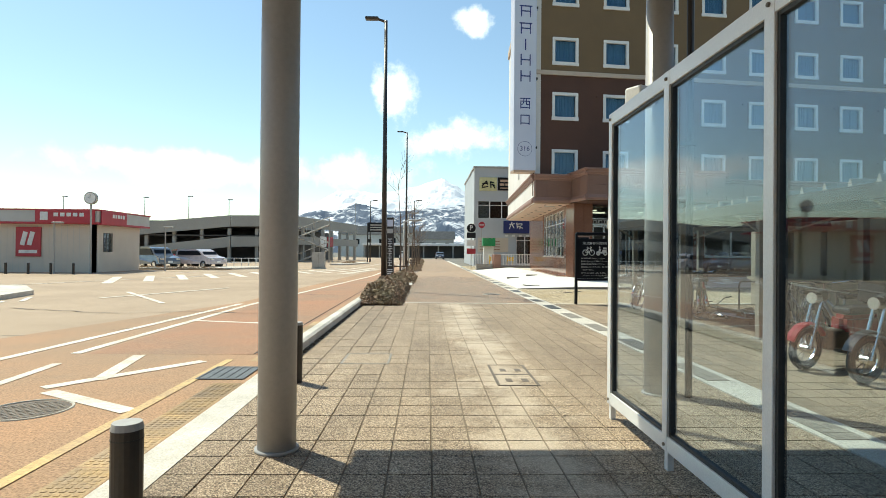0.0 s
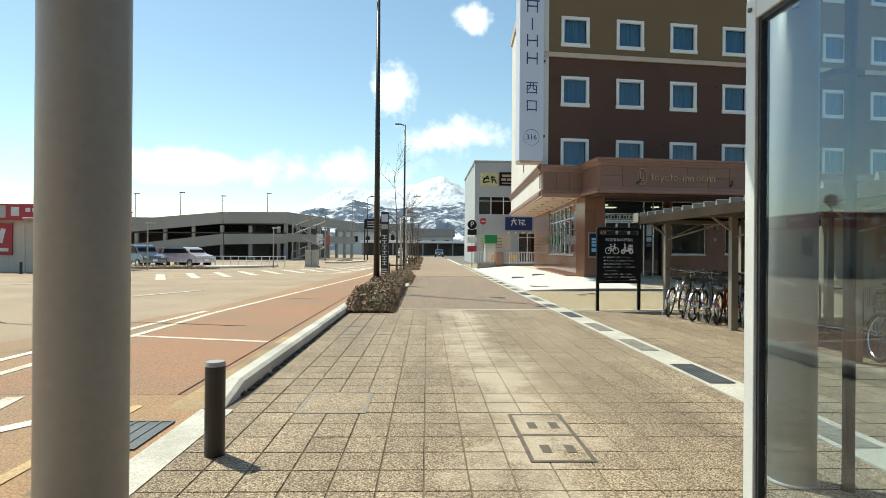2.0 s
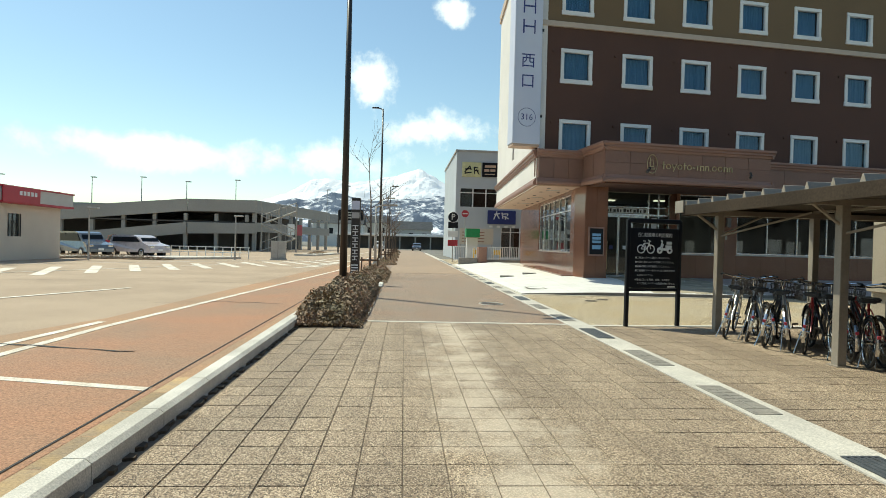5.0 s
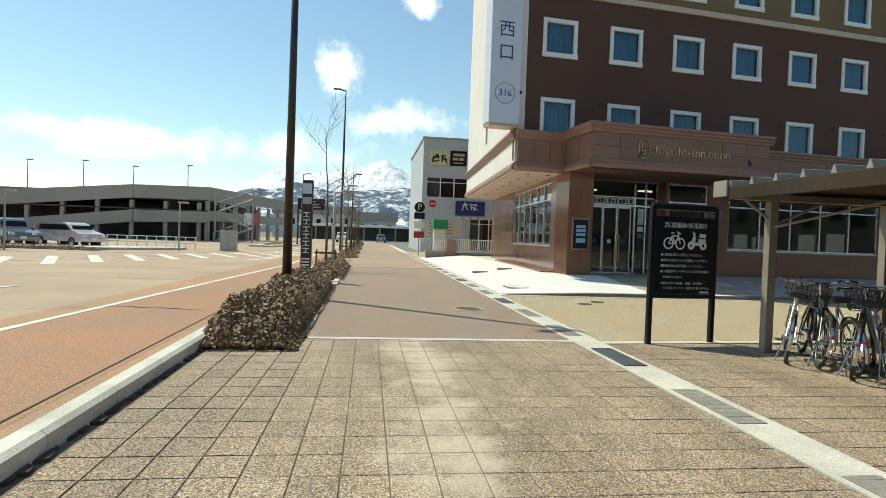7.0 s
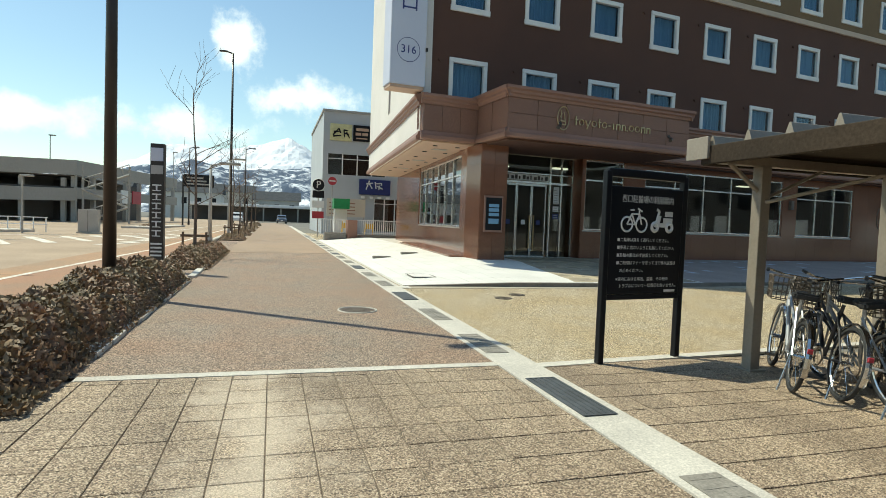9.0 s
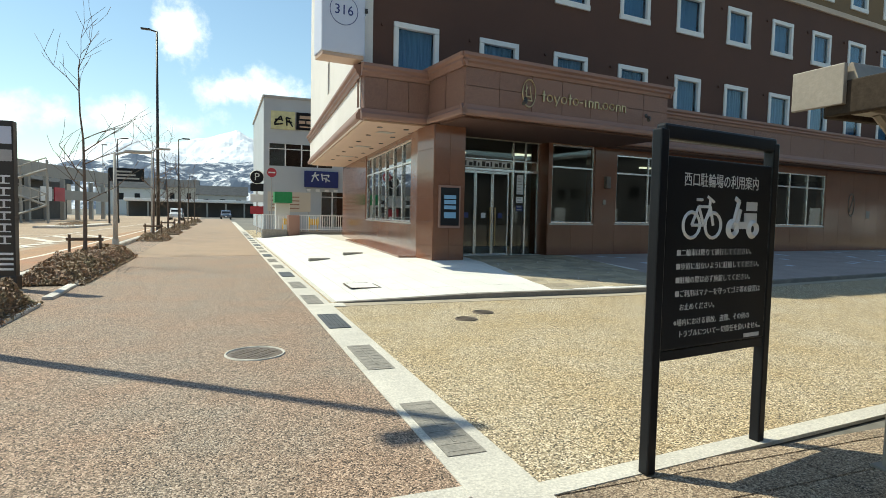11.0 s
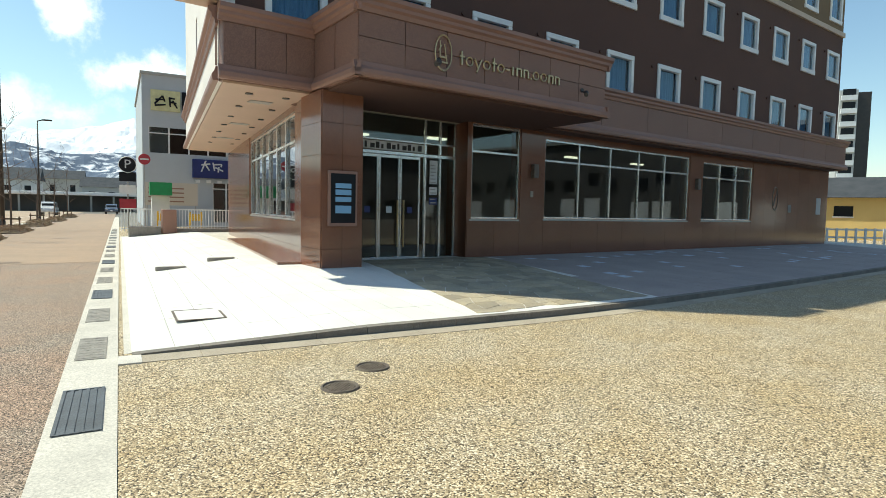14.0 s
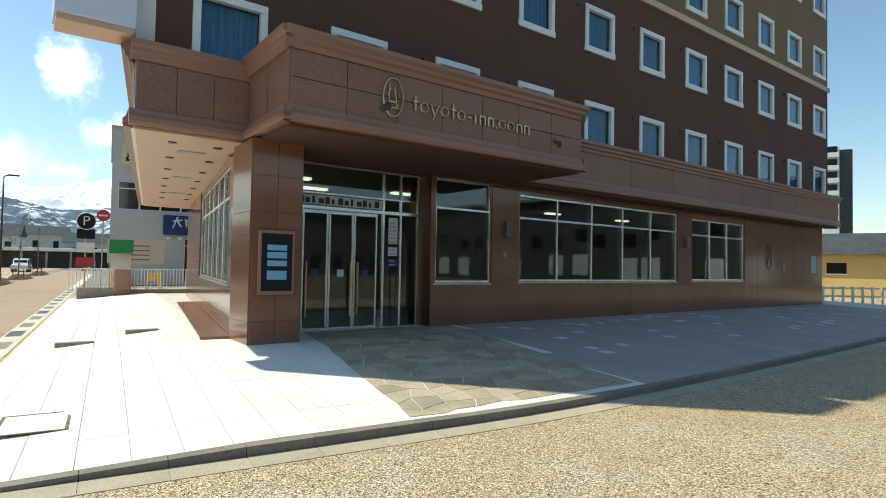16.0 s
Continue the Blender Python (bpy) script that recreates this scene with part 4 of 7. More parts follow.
# side arcade wall with tall windows
SIDE_A = HOTEL_M @ Vector((PL0 + 0.02, PLY + 1.0, 0))
sm = side_m(SIDE_A)
SH = [(-8.2, 1.25, -0.9, 3.72)]
sw = part("arcade_wall", pierced(-15.0, 0.0, 0.0, 3.9, 0.3, SH), MAT_GRANITE, hotel, "polished granite arcade wall", m=sm)
granite_cover(sw, -15.0, 0.0, 0.05, 1.2, [], 0.0, 1.2, 0.575)
granite_cover(sw, -15.0, -8.25, 1.2, 3.9, [], 0.0, 1.12, 0.675)
glazing(-8.2, 1.25, -0.9, 3.72, 6, 3.05, sw, 0.02)
part("plinth_slope", prism([(-10.2, -0.55), (0.0, -0.55), (0.0, -0.03), (-10.2, -0.03)], 0.0, 0.31), MAT_GRANITE, sw, "low pink granite plinth strip")
# interior: floor, back wall, ceiling, counter
part("lobby_floor", trimmed(2.4, 0.3, 14.5, -0.02, 0.16), MAT_ROOM, hotel)
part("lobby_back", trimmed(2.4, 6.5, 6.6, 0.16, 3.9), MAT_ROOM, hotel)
MAT_CEILING_LIGHT = glow("warm_ceiling_light", (1.0, 0.86, 0.66), 3.0)
for x, y in ((4.0, 2.6), (5.2, 4.2), (7.6, 3.4), (11.6, 4.4), (15.2, 4.4), (19.6, 4.4)):
    part("ceiling_light", box(x - 0.35, y - 0.12, 3.78, x + 0.35, y + 0.12, 3.84, 0.01), MAT_CEILING_LIGHT, hotel, "lit ceiling light")
part("lobby_ceiling", trimmed(2.4, 0.62, 6.45, 3.85, 3.92), MAT_CREAM, hotel)
part("reception_desk", box(3.2, 5.2, 0.16, 6.3, 5.8, 1.2, 0.02), MAT_CORNICE, hotel, "wooden reception desk")
part("lobby_partition", box(9.0, 1.0, 0.16, 9.08, 6.4, 3.9), MAT_ROOM, hotel)

# writing on the porch: mark and bars in brass tone
mark = part("wall_emblem", ring((0, 0, 0), (0, 1, 0), 0.24, 0.016, 28, 5), MAT_BRASS, hotel, "oval brass emblem on the porch", m=pose(3.74, PY - 0.05, 4.66) @ Matrix.Diagonal((0.85, 1, 1.45, 1)))
for a_, b_ in (((-0.10, 0.16), (-0.10, -0.06)), ((-0.10, -0.06), (0.06, -0.06)), ((0.02, 0.12), (0.10, -0.12)), ((-0.05, -0.13), (0.12, -0.13)), ((-0.14, 0.02), (-0.06, 0.10))):
    part("emblem_stroke", tube((a_[0], 0, a_[1]), (b_[0], 0, b_[1]), 0.014, sides=6), MAT_BRASS, mark)
bx = 4.16
for kind_ in ("tall", "round", "drop", "round", "tall", "round", "dash", "short", "arch", "arch", "dot", "round", "round", "arch", "arch"):
    z0 = 4.50
    if kind_ == "round":
        bm = ring((bx + 0.10, PY - 0.04, z0 + 0.10), (0, 1, 0), 0.085, 0.02, 20, 5)
        w = 0.20
    elif kind_ == "dash":
        bm, w = box(bx, PY - 0.06, z0 + 0.08, bx + 0.10, PY - 0.022, z0 + 0.115, 0.004), 0.10
    elif kind_ == "dot":
        bm, w = box(bx, PY - 0.06, z0 - 0.01, bx + 0.04, PY - 0.022, z0 + 0.03, 0.004), 0.04
    elif kind_ == "arch":
        bm, w = box(bx, PY - 0.06, z0, bx + 0.04, PY - 0.022, z0 + 0.19, 0.004), 0.17
        box(bx + 0.13, PY - 0.06, z0, bx + 0.17, PY - 0.022, z0 + 0.17, 0.004, bm)
        box(bx + 0.035, PY - 0.058, z0 + 0.155, bx + 0.14, PY - 0.024, z0 + 0.192, 0.004, bm)
    elif kind_ == "drop":
        bm, w = tube((bx, PY - 0.04, z0 + 0.19), (bx + 0.09, PY - 0.04, z0), 0.02, sides=6), 0.18
        tube((bx + 0.18, PY - 0.04, z0 + 0.19), (bx + 0.05, PY - 0.04, z0 - 0.09), 0.02, sides=6, bm=bm)
    else:
        bm, w = box(bx + 0.03, PY - 0.06, z0, bx + 0.07, PY - 0.022, z0 + (0.19 if kind_ == "short" else 0.28), 0.004), 0.11
        if kind_ == "tall":
            box(bx, PY - 0.058, z0 + 0.155, bx + 0.12, PY - 0.024, z0 + 0.19, 0.004, bm)
    part("letter_shape", bm, MAT_BRASS, hotel, "raised brass lettering shape")
    bx += w + 0.045
# porch spot lamps on arms
for x in (3.35, 7.65):
    arm = part("spot_arm", tube((x + 0.3, PY, 4.5), (x, PY - 0.42, 4.32), 0.015, sides=6), MAT_DARK, hotel, "black spot lamp on an arm")
    part("spot_head", tube((x - 0.08, PY - 0.48, 4.28), (x + 0.06, PY - 0.36, 4.36), 0.05, 0.06, 10), MAT_DARK, arm)
    part("spot_base", tube((x + 0.3, PY - 0.03, 4.5), (x + 0.3, PY - 0.0, 4.5), 0.06, 0.06, 10), MAT_DARK, arm)

# tall box sign on the corner
bsign = thing("box_sign", "tall white projecting box sign with navy characters", "sign", HOTEL_M @ pose(-1.16, 0, 0))
part("box", box(0, -0.35, 5.5, 1.14, 0.35, 15.9, 0.03), MAT_BANNER, bsign, "white lit box")
part("base_trim", box(0.03, -0.33, 5.40, 1.11, 0.33, 5.50, 0.01), MAT_SOFFIT, bsign)
for z in (6.6, 10.0, 13.5):
    part("bracket", box(1.14, -0.1, z, 1.24, 0.1, z + 0.15), MAT_STEEL, bsign)
    part("clip", box(1.12, -0.38, z - 0.03, 1.19, -0.33, z + 0.08), MAT_DARK, bsign)
part("number_ring", ring((0.57, -0.356, 6.55), (0, 1, 0), 0.36, 0.008, 32, 4), MAT_NAVY, bsign)
words("number", "316", 0.34, MAT_NAVY, bsign, pose(0.57, -0.353, 6.55) @ FACE, 0.003)
words("characters", "西", 0.62, MAT_NAVY, bsign, pose(0.57, -0.353, 8.75) @ FACE, 0.003)
words("characters", "口", 0.62, MAT_NAVY, bsign, pose(0.57, -0.353, 7.95) @ FACE, 0.003)
for z, kind in ((9.85, "n"), (10.65, "n"), (11.4, "i"), (12.2, "c"), (13.05, "c")):
    bm = box(0.54 if kind == "i" else 0.32, -0.359, z, 0.6 if kind == "i" else 0.38, -0.3505, z + 0.55)
    if kind != "i":
        box(0.78, -0.359, z, 0.83, -0.3505, z + 0.55, bm=bm)
        box(0.38, -0.3585, z + 0.25, 0.78, -0.351, z + 0.31, bm=bm)
    if kind == "c":
        box(0.25, -0.358, z + 0.5, 0.9, -0.3515, z + 0.56, bm=bm)
    part("mark", bm, MAT_NAVY, bsign, "navy sign mark")
for z in (13.95, 14.15):
    part("small_mark", box(0.3, -0.358, z, 0.85, -0.3505, z + 0.09), MAT_GREYPLASTIC, bsign)

# ---- covered walkway: roof, columns, glass screen ----
def round_column(x, y, r, top, name="column", label="grey painted round steel column"):
    c = thing(name, label, "column", pose(x, y, 0), group="columns of the walkway roof")
    part("shaft", tube((0, 0, 0), (0, 0, top), r, r, 28), MAT_COLUMN, c, smooth=False)
    part("base_ring", tube((0, 0, 0), (0, 0, 0.02), r + 0.02, r + 0.02, 28), MAT_COLUMN, c)
    return c


col = round_column(-1.07, 4.25, 0.135, 4.2)
for o in col.children:
    o.data.shade_smooth()
copy_thing(col, pose(-1.12, 1.37, 0))
copy_thing(col, pose(-1.12, -2.2, 0))
colr = copy_thing(col, pose(2.35, 5.9, 0))
copy_thing(col, pose(2.35, 0.5, 0))
pipe = thing("drain_pipe", "dark rain pipe clamped to a column", "pipe", pose(2.60, 5.75, 0))
part("pipe_run", tube((0, 0, 0), (0, 0, 4.2), 0.035, sides=10), MAT_DARK, pipe)
part("clamp", box(-0.14, -0.05, 2.5, 0.05, 0.05, 2.54), MAT_DARK, pipe)
roof = thing("walkway_roof", "flat grey steel walkway roof on round columns", "roof", pose(0, 0, 4.2))
part("deck", box(-2.75, -8.0, 0.08, 3.2, 6.1, 0.2, 0.02), MAT_COLUMN, roof)
for yy in (-2.2, 1.28, 4.25):
    part("beam", box(-2.6, yy - 0.07, 0.0, 3.0, yy + 0.07, 0.08), MAT_COLUMN, roof)
flood = thing("flood_light", "small cream flood light on a column bracket", "lamp", pose(2.16, 5.72, 2.95, 0, 0, 30))
part("housing", box(-0.22, -0.1, -0.08, 0.0, 0.1, 0.1, 0.02), MAT_WHITE, flood)
part("lens", box(-0.24, -0.08, -0.1, -0.05, 0.08, -0.081), MAT_SOFFIT, flood)
part("bracket", box(0.0, -0.03, -0.03, 0.12, 0.03, 0.05), MAT_DARK, flood)

SX, SB, ST = 1.60, 0.13, 2.63
screen = thing("wind_screen", "tall glass wind screen in a pale aluminium frame", "screen", pose(SX, 0, 0))
ys = [5.02, 3.86, 2.72, 1.58, 0.44]
for i, y in enumerate(ys):
    post = part("post", box(-0.035, y - 0.04, SB, 0.035, y + 0.04, ST, 0.004), MAT_FRAME, screen)
    part("foot", box(-0.02, y - 0.025, 0, 0.02, y + 0.025, SB), MAT_FRAME, post)
    for zz in (SB + 0.04, ST - 0.05):
        part("bolt", tube((-0.045, y, zz), (-0.034, y, zz), 0.012, sides=8), MAT_IRON, post)
for name, z in (("bottom_rail", SB), ("top_rail", ST - 0.10)):
    part(name, box(-0.032, ys[-1], z, 0.032, ys[0], z + 0.10, 0.004), MAT_FRAME, screen)
for a, b in zip(ys[1:], ys):
    p = part("pane", box(-0.005, a + 0.06, SB + 0.12, 0.005, b - 0.06, ST - 0.12), MAT_GLASS_CLEAR, screen, "clear reflecting glass pane")
    p.visible_shadow = False
    bm = box(-0.02, a + 0.04, SB + 0.10, 0.02, a + 0.062, ST - 0.10)
    box(-0.02, b - 0.062, SB + 0.10, 0.02, b - 0.04, ST - 0.10, bm=bm)
    box(-0.019, a + 0.062, SB + 0.10, 0.019, b - 0.062, SB + 0.122, bm=bm)
    box(-0.019, a + 0.062, ST - 0.122, 0.019, b - 0.062, ST - 0.10, bm=bm)
    part("gasket", bm, MAT_BLACK, p, "black rubber gasket")


def bollard(m):
    b = thing("bollard", "dark brown steel bollard with pale cap", "bollard", m, group="bollards along the footway")
    part("post", tube((0, 0, 0), (0, 0, 0.62), 0.068, 0.068, 20), MAT_DARK, b)
    part("groove", tube((0, 0, 0.575), (0, 0, 0.582), 0.0695, 0.0695, 20), MAT_BLACK, b)
    part("cap", tube((0, 0, 0.62), (0, 0, 0.65), 0.07, 0.062, 20), MAT_COLUMN, b, "pale domed cap")
    return b


bo = bollard(pose(-1.34, 2.72, 0))
copy_thing(bo, pose(-1.42, 6.38, 0))
copy_thing(bo, pose(-1.40, -0.9, 0))


def hatch(name, x0, y0, x1, y1, label, rim=MAT_IRON, fill=None, z=0.0):
    h = thing(name, label, "hatch", pose(0, 0, z))
    bm = bmesh.new()
    w = 0.03
    box(x0, y0, 0.0, x1, y0 + w, 0.006, bm=bm)
    box(x0, y1 - w, 0.0, x1, y1, 0.006, bm=bm)
    box(x0, y0 + w, 0.0, x0 + w, y1 - w, 0.006, bm=bm)
    box(x1 - w, y0 + w, 0.0, x1, y1 - w, 0.006, bm=bm)
    part("rim", bm, rim, h)
    if fill:
        part("infill", box(x0 + w, y0 + w, -0.004, x1 - w, y1 - w, 0.003), fill, h)
    return h


h1 = hatch("access_hatch", 0.76, 6.22, 1.22, 7.35, "iron framed access hatch filled with pavers", MAT_IRON, MAT_TILE)
part("cross_bar", box(0.79, 6.76, 0.002, 1.19, 6.81, 0.0055), MAT_IRON, h1)
for xx, yy in ((0.88, 6.40), (1.06, 6.40), (0.88, 6.95), (1.06, 6.95)):
    part("lifting_plate", box(xx, yy, 0.002, xx + 0.07, yy + 0.16, 0.0052), MAT_IRON, h1)
hatch("access_hatch", -1.10, 7.38, -0.48, 8.12, "square paver hatch with a thin brown rim", MAT_COVER, MAT_TILE)
hatch("forecourt_hatch", 4.12, 24.08, 4.72, 24.86, "white stone hatch with dark outline", MAT_IRON, MAT_WHITE_SLAB, z=0.066)


def manhole(x, y, r, label, z=0.0):
    m = thing("manhole_cover", label, "manhole", pose(x, y, z))
    part("frame_ring", ring((0, 0, 0.002), (0, 0, 1), r, 0.014, 36, 6), MAT_CONCRETE if r > 0.25 else MAT_IRON, m)
    bm = tube((0, 0, -0.01), (0, 0, 0.004), r - 0.015, r - 0.015, 36)
    k = 8
    for i in range(-k, k + 1):
        for j in range(-k, k + 1):
            px_, py_ = i * r / k, j * r / k
            if (i + j) % 2 == 0 and math.hypot(px_, py_) < r * 0.86:
                box(px_ - r * 0.05, py_ - r * 0.05, 0.004, px_ + r * 0.05, py_ + r * 0.05, 0.008, bm=bm)
    part("lid", bm, MAT_IRON, m, "studded iron lid")
    return m


manhole(-3.5, 5.25, 0.34, "round studded iron manhole cover in the road")
manhole(2.18, 19.62, 0.29, "round cast iron manhole cover in the brown path")
manhole(5.12, 20.90, 0.15, "small round valve cover in the gravel drive")
manhole(5.60, 21.36, 0.15, "small round valve cover in the gravel drive")
gr = thing("road_gully", "galvanised road gully grating beside the kerb", "grating", pose(0, 0, 0))
part("grating", cover_bars(-2.52, 6.45, -2.02, 7.12, 0.008), MAT_GRATE, gr)
gr2 = thing("road_gully", "long galvanised gully grating beside the kerb", "grating", pose(0, 0, 0))
part("grating", cover_bars(-2.32, 2.1, -2.02, 3.3, 0.008), MAT_GRATE, gr2)
for x0, y0 in ((4.2, 30.1), (5.35, 30.9)):
    ws = thing("wheel_stop", "low brown concrete wheel stop on the forecourt", "wheel stop", pose(x0, y0, fore_z(x0, y0), 0, 0, 6), group="wheel stops")
    part("bar", box(0, 0, -0.02, 0.62, 0.14, 0.09, 0.02), MAT_COVER, ws)

# ---- planting along the kerb ----
def hedge(name, x0, x1, y0, y1, high, label, leaves, seed):
    rnd = random.Random(seed)
    h = thing(name, label, "hedge", pose(0, 0, 0))
    part("soil", prism([(x0, y0), (x1, y0), (x1, y1), (x0, y1)], -0.02, 0.03), MAT_SOIL, h, "dark planter soil")

    def top(x, y):
        u, v = (x - x0) / (x1 - x0), y
        edge = min(1, min(u, 1 - u) * 5) ** 0.5 * min(1, (y - y0) * 1.6 + 0.2, (y1 - y) * 1.6 + 0.2)
        return high * edge * (0.78 + 0.3 * noise.noise(Vector((x * 1.3, y * 1.3, seed))) + 0.12 * noise.noise(Vector((x * 5, y * 5, seed))))

    verts, faces = [], []
    for i in range(leaves):
        x, y = rnd.uniform(x0 - 0.06, x1 + 0.06), rnd.uniform(y0 - 0.1, y1)
        t = max(0.05, top(min(x1, max(x0, x)), min(y1, max(y0, y))))
        z = t * (1 - abs(rnd.gauss(0, 0.22))) if rnd.random() < 0.8 else rnd.uniform(0.03, t)
        z = max(0.03, z)
        s = rnd.uniform(0.014, 0.032)
        a = Vector((rnd.gauss(0, 1), rnd.gauss(0, 1), rnd.gauss(0, 1))).normalized()
        b = a.orthogonal().normalized()
        c = Vector((x, y, z))
        n0 = len(verts)
        verts += [tuple(c + a * s * 1.5), tuple(c + b * s * 0.7), tuple(c - a * s * 1.5), tuple(c - b * s * 0.7)]
        faces.append((n0, n0 + 1, n0 + 2, n0 + 3))
    me = bpy.data.meshes.new("leaves")
    me.from_pydata(verts, [], faces)
    me.materials.append(MAT_LEAF)
    part("leaves", me, MAT_LEAF, h, kind="stuff")
    bm = bmesh.new()
    for i in range(int((x1 - x0) * (y1 - y0) * 14)):
        x, y = rnd.uniform(x0, x1), rnd.uniform(y0, y1)
        t = max(0.1, top(x, y))
        p0 = Vector((x, y, 0))
        p1 = p0 + Vector((rnd.uniform(-0.12, 0.12), rnd.uniform(-0.12, 0.12), t * rnd.uniform(0.8, 1.12)))
        d = 0.005
        va = [bm.verts.new(p0 + Vector(o)) for o in ((d, 0, 0), (-d, d, 0), (-d, -d, 0))]
        vb = bm.verts.new(p1)
        for j in range(3):
            bm.faces.new((va[j], va[(j + 1) % 3], vb))
    part("twigs", bm, MAT_TWIG, h, "thin brown twigs", kind="stuff")
    return h


hedge("hedge", KERB0 + 0.06, -0.72, 15.35, 23.6, 0.62, "low reddish brown clipped hedge in a kerbside bed", 26000, 1)
hedge("hedge", KERB1 + 0.02, -0.62, 26.0, 33.4, 0.5, "low brownish green hedge in a kerbside bed", 14000, 2)
for i, (a, b) in enumerate(((42.5, 45.5), (50.0, 54.0), (60.0, 65.0), (72, 77), (86, 92))):
    hedge("hedge", KERB1 + 0.02, -0.5, a, b, 0.45, "small far hedge in a kerbside bed", 2500, 3 + i)
bed_edge = setting("bed_edging", prism([(-0.80, 16.25), (-0.64, 16.25), (-0.66, 31.6), (-0.84, 31.6)], -0.02, -0.005), MAT_JOINT, "pale block edging of the planting bed", "edging")
rnd = random.Random(5)
edge_me = to_mesh("edging_block", box(-0.075, 0.02, -0.02, 0.075, 0.58, 0.05, 0.012), MAT_KERB)
for i in range(25):
    if 0.5 < i % 6:
        part("edging_block", edge_me, MAT_KERB, bed_edge, m=pose(-0.72 - 0.0015 * i + rnd.uniform(-0.01, 0.01), 16.3 + 0.6 * i, 0, 0, rnd.uniform(-2, 2), rnd.uniform(-1, 1)))


def bare_tree(x, y, high, seed):
    rnd = random.Random(seed)
    t = thing("tree", "slender bare street tree tied to a stake frame", "tree", pose(x, y, 0), group="bare street trees")
    trunk_top = Vector((rnd.uniform(-0.1, 0.1), 0.05, high * 0.62))
    bm = tube((0, 0, 0), (0.02, 0.0, high * 0.3), 0.055, 0.045, 8)
    tube((0.02, 0, high * 0.3), trunk_top, 0.045, 0.028, 8, bm)
    part("trunk", bm, MAT_BARK, t)
    twigs = bmesh.new()

    def grow(p, d, length, r, level, limb):
        steps = 3
        for i in range(steps):
            q = p + d * (length / steps)
            r = max(r, 0.006)
            tube(p, q, r, r * 0.8, 5 if level < 2 else 3, limb if level < 2 else twigs)
            d = (d + Vector((rnd.uniform(-0.25, 0.25), rnd.uniform(-0.25, 0.25), rnd.uniform(-0.05, 0.2)))).normalized()
            r *= 0.8
            if level < 2 and (i > 0 or level > 0):
                for _ in range(2 if level < 2 else 1):
                    a = rnd.uniform(0, 2 * math.pi)
                    nd = (d * 0.7 + Vector((math.cos(a), math.sin(a), rnd.uniform(0.0, 0.7))) * 0.75).normalized()
                    grow(q, nd, length * rnd.uniform(0.5, 0.7), r * 0.7, level + 1, limb)
            p = q

    limb = bmesh.new()
    grow(trunk_top, Vector((-0.1, 0, 1)).normalized(), high * 0.36, 0.026, 0, limb)
    part("limb", limb, MAT_BARK, t)
    for i in range(6):
        f = 0.5 + 0.1 * i
        a = rnd.uniform(0, 6.28)
        limb = bmesh.new()
        grow(trunk_top * min(1, f), Vector((math.cos(a), math.sin(a), 0.55)).normalized(), high * 0.24, 0.016, 1, limb)
        part("limb", limb, MAT_BARK, t)
    part("twig_mass", twigs, MAT_BARK, t, kind="stuff")
    st = part("stake_frame", box(-0.42, -0.04, 0.62, 0.42, 0.04, 0.70, 0.01), MAT_TWIG, t, "brown wooden stake frame")
    for sx in (-0.36, 0.36):
        part("stake", tube((sx, 0.02, 0), (sx * 0.95, 0, 0.78), 0.035, sides=8), MAT_TWIG, st)
    return t


bare_tree(-1.45, 30.6, 5.2, 11)
for i, yy in enumerate((44.0, 52.0, 62.5, 74.0, 88.0)):
    bare_tree(-1.2, yy, 4.8 + 0.3 * (i % 2), 20 + i)


def street_lamp(x, y, high, r, label, arm, mat, head_len=0.55):
    l = thing("street_lamp", label, "street lamp", pose(x, y, 0))
    part("pole", tube((0, 0, 0), (0, 0, high), r, r * 0.55, 16), mat, l, smooth=True)
    part("base", tube((0, 0, 0), (0, 0, 0.45), r * 1.25, r * 1.25, 16), mat, l)
    if arm:
        a = part("arm", tube((0, 0, high - 0.05), (arm, 0, high + 0.06), r * 0.5, r * 0.4, 8), mat, l)
        s = 1 if arm > 0 else -1
        bm = box(arm - 0.05 * s, -0.13, high + 0.02, arm + head_len * s, 0.13, high + 0.12, 0.04)
        part("lamp_head", bm, mat, l, "flat lantern head")
    return l


street_lamp(-1.62, 21.35, 10.0, 0.105, "tall dark brown street lamp in the hedge", -0.32, MAT_DARK, 0.45)
street_lamp(-2.1, 56.0, 13.1, 0.115, "tall slim dark street lamp beside the road", -0.4, MAT_DARK)
street_lamp(-1.45, 35.2, 3.3, 0.085, "low grey street lamp with a long lantern head", 0.35, MAT_GREYPLASTIC, 0.75)
street_lamp(-1.6, 47.5, 4.6, 0.07, "grey street lamp beside the footpath", 0.3, MAT_GREYPLASTIC, 0.6)
street_lamp(-1.6, 68, 7.5, 0.08, "grey street lamp far down the road", 0.3, MAT_DARK, 0.6)
street_lamp(-8.0, 80, 8.5, 0.09, "grey street lamp far down the road", 0.4, MAT_DARK, 0.6)

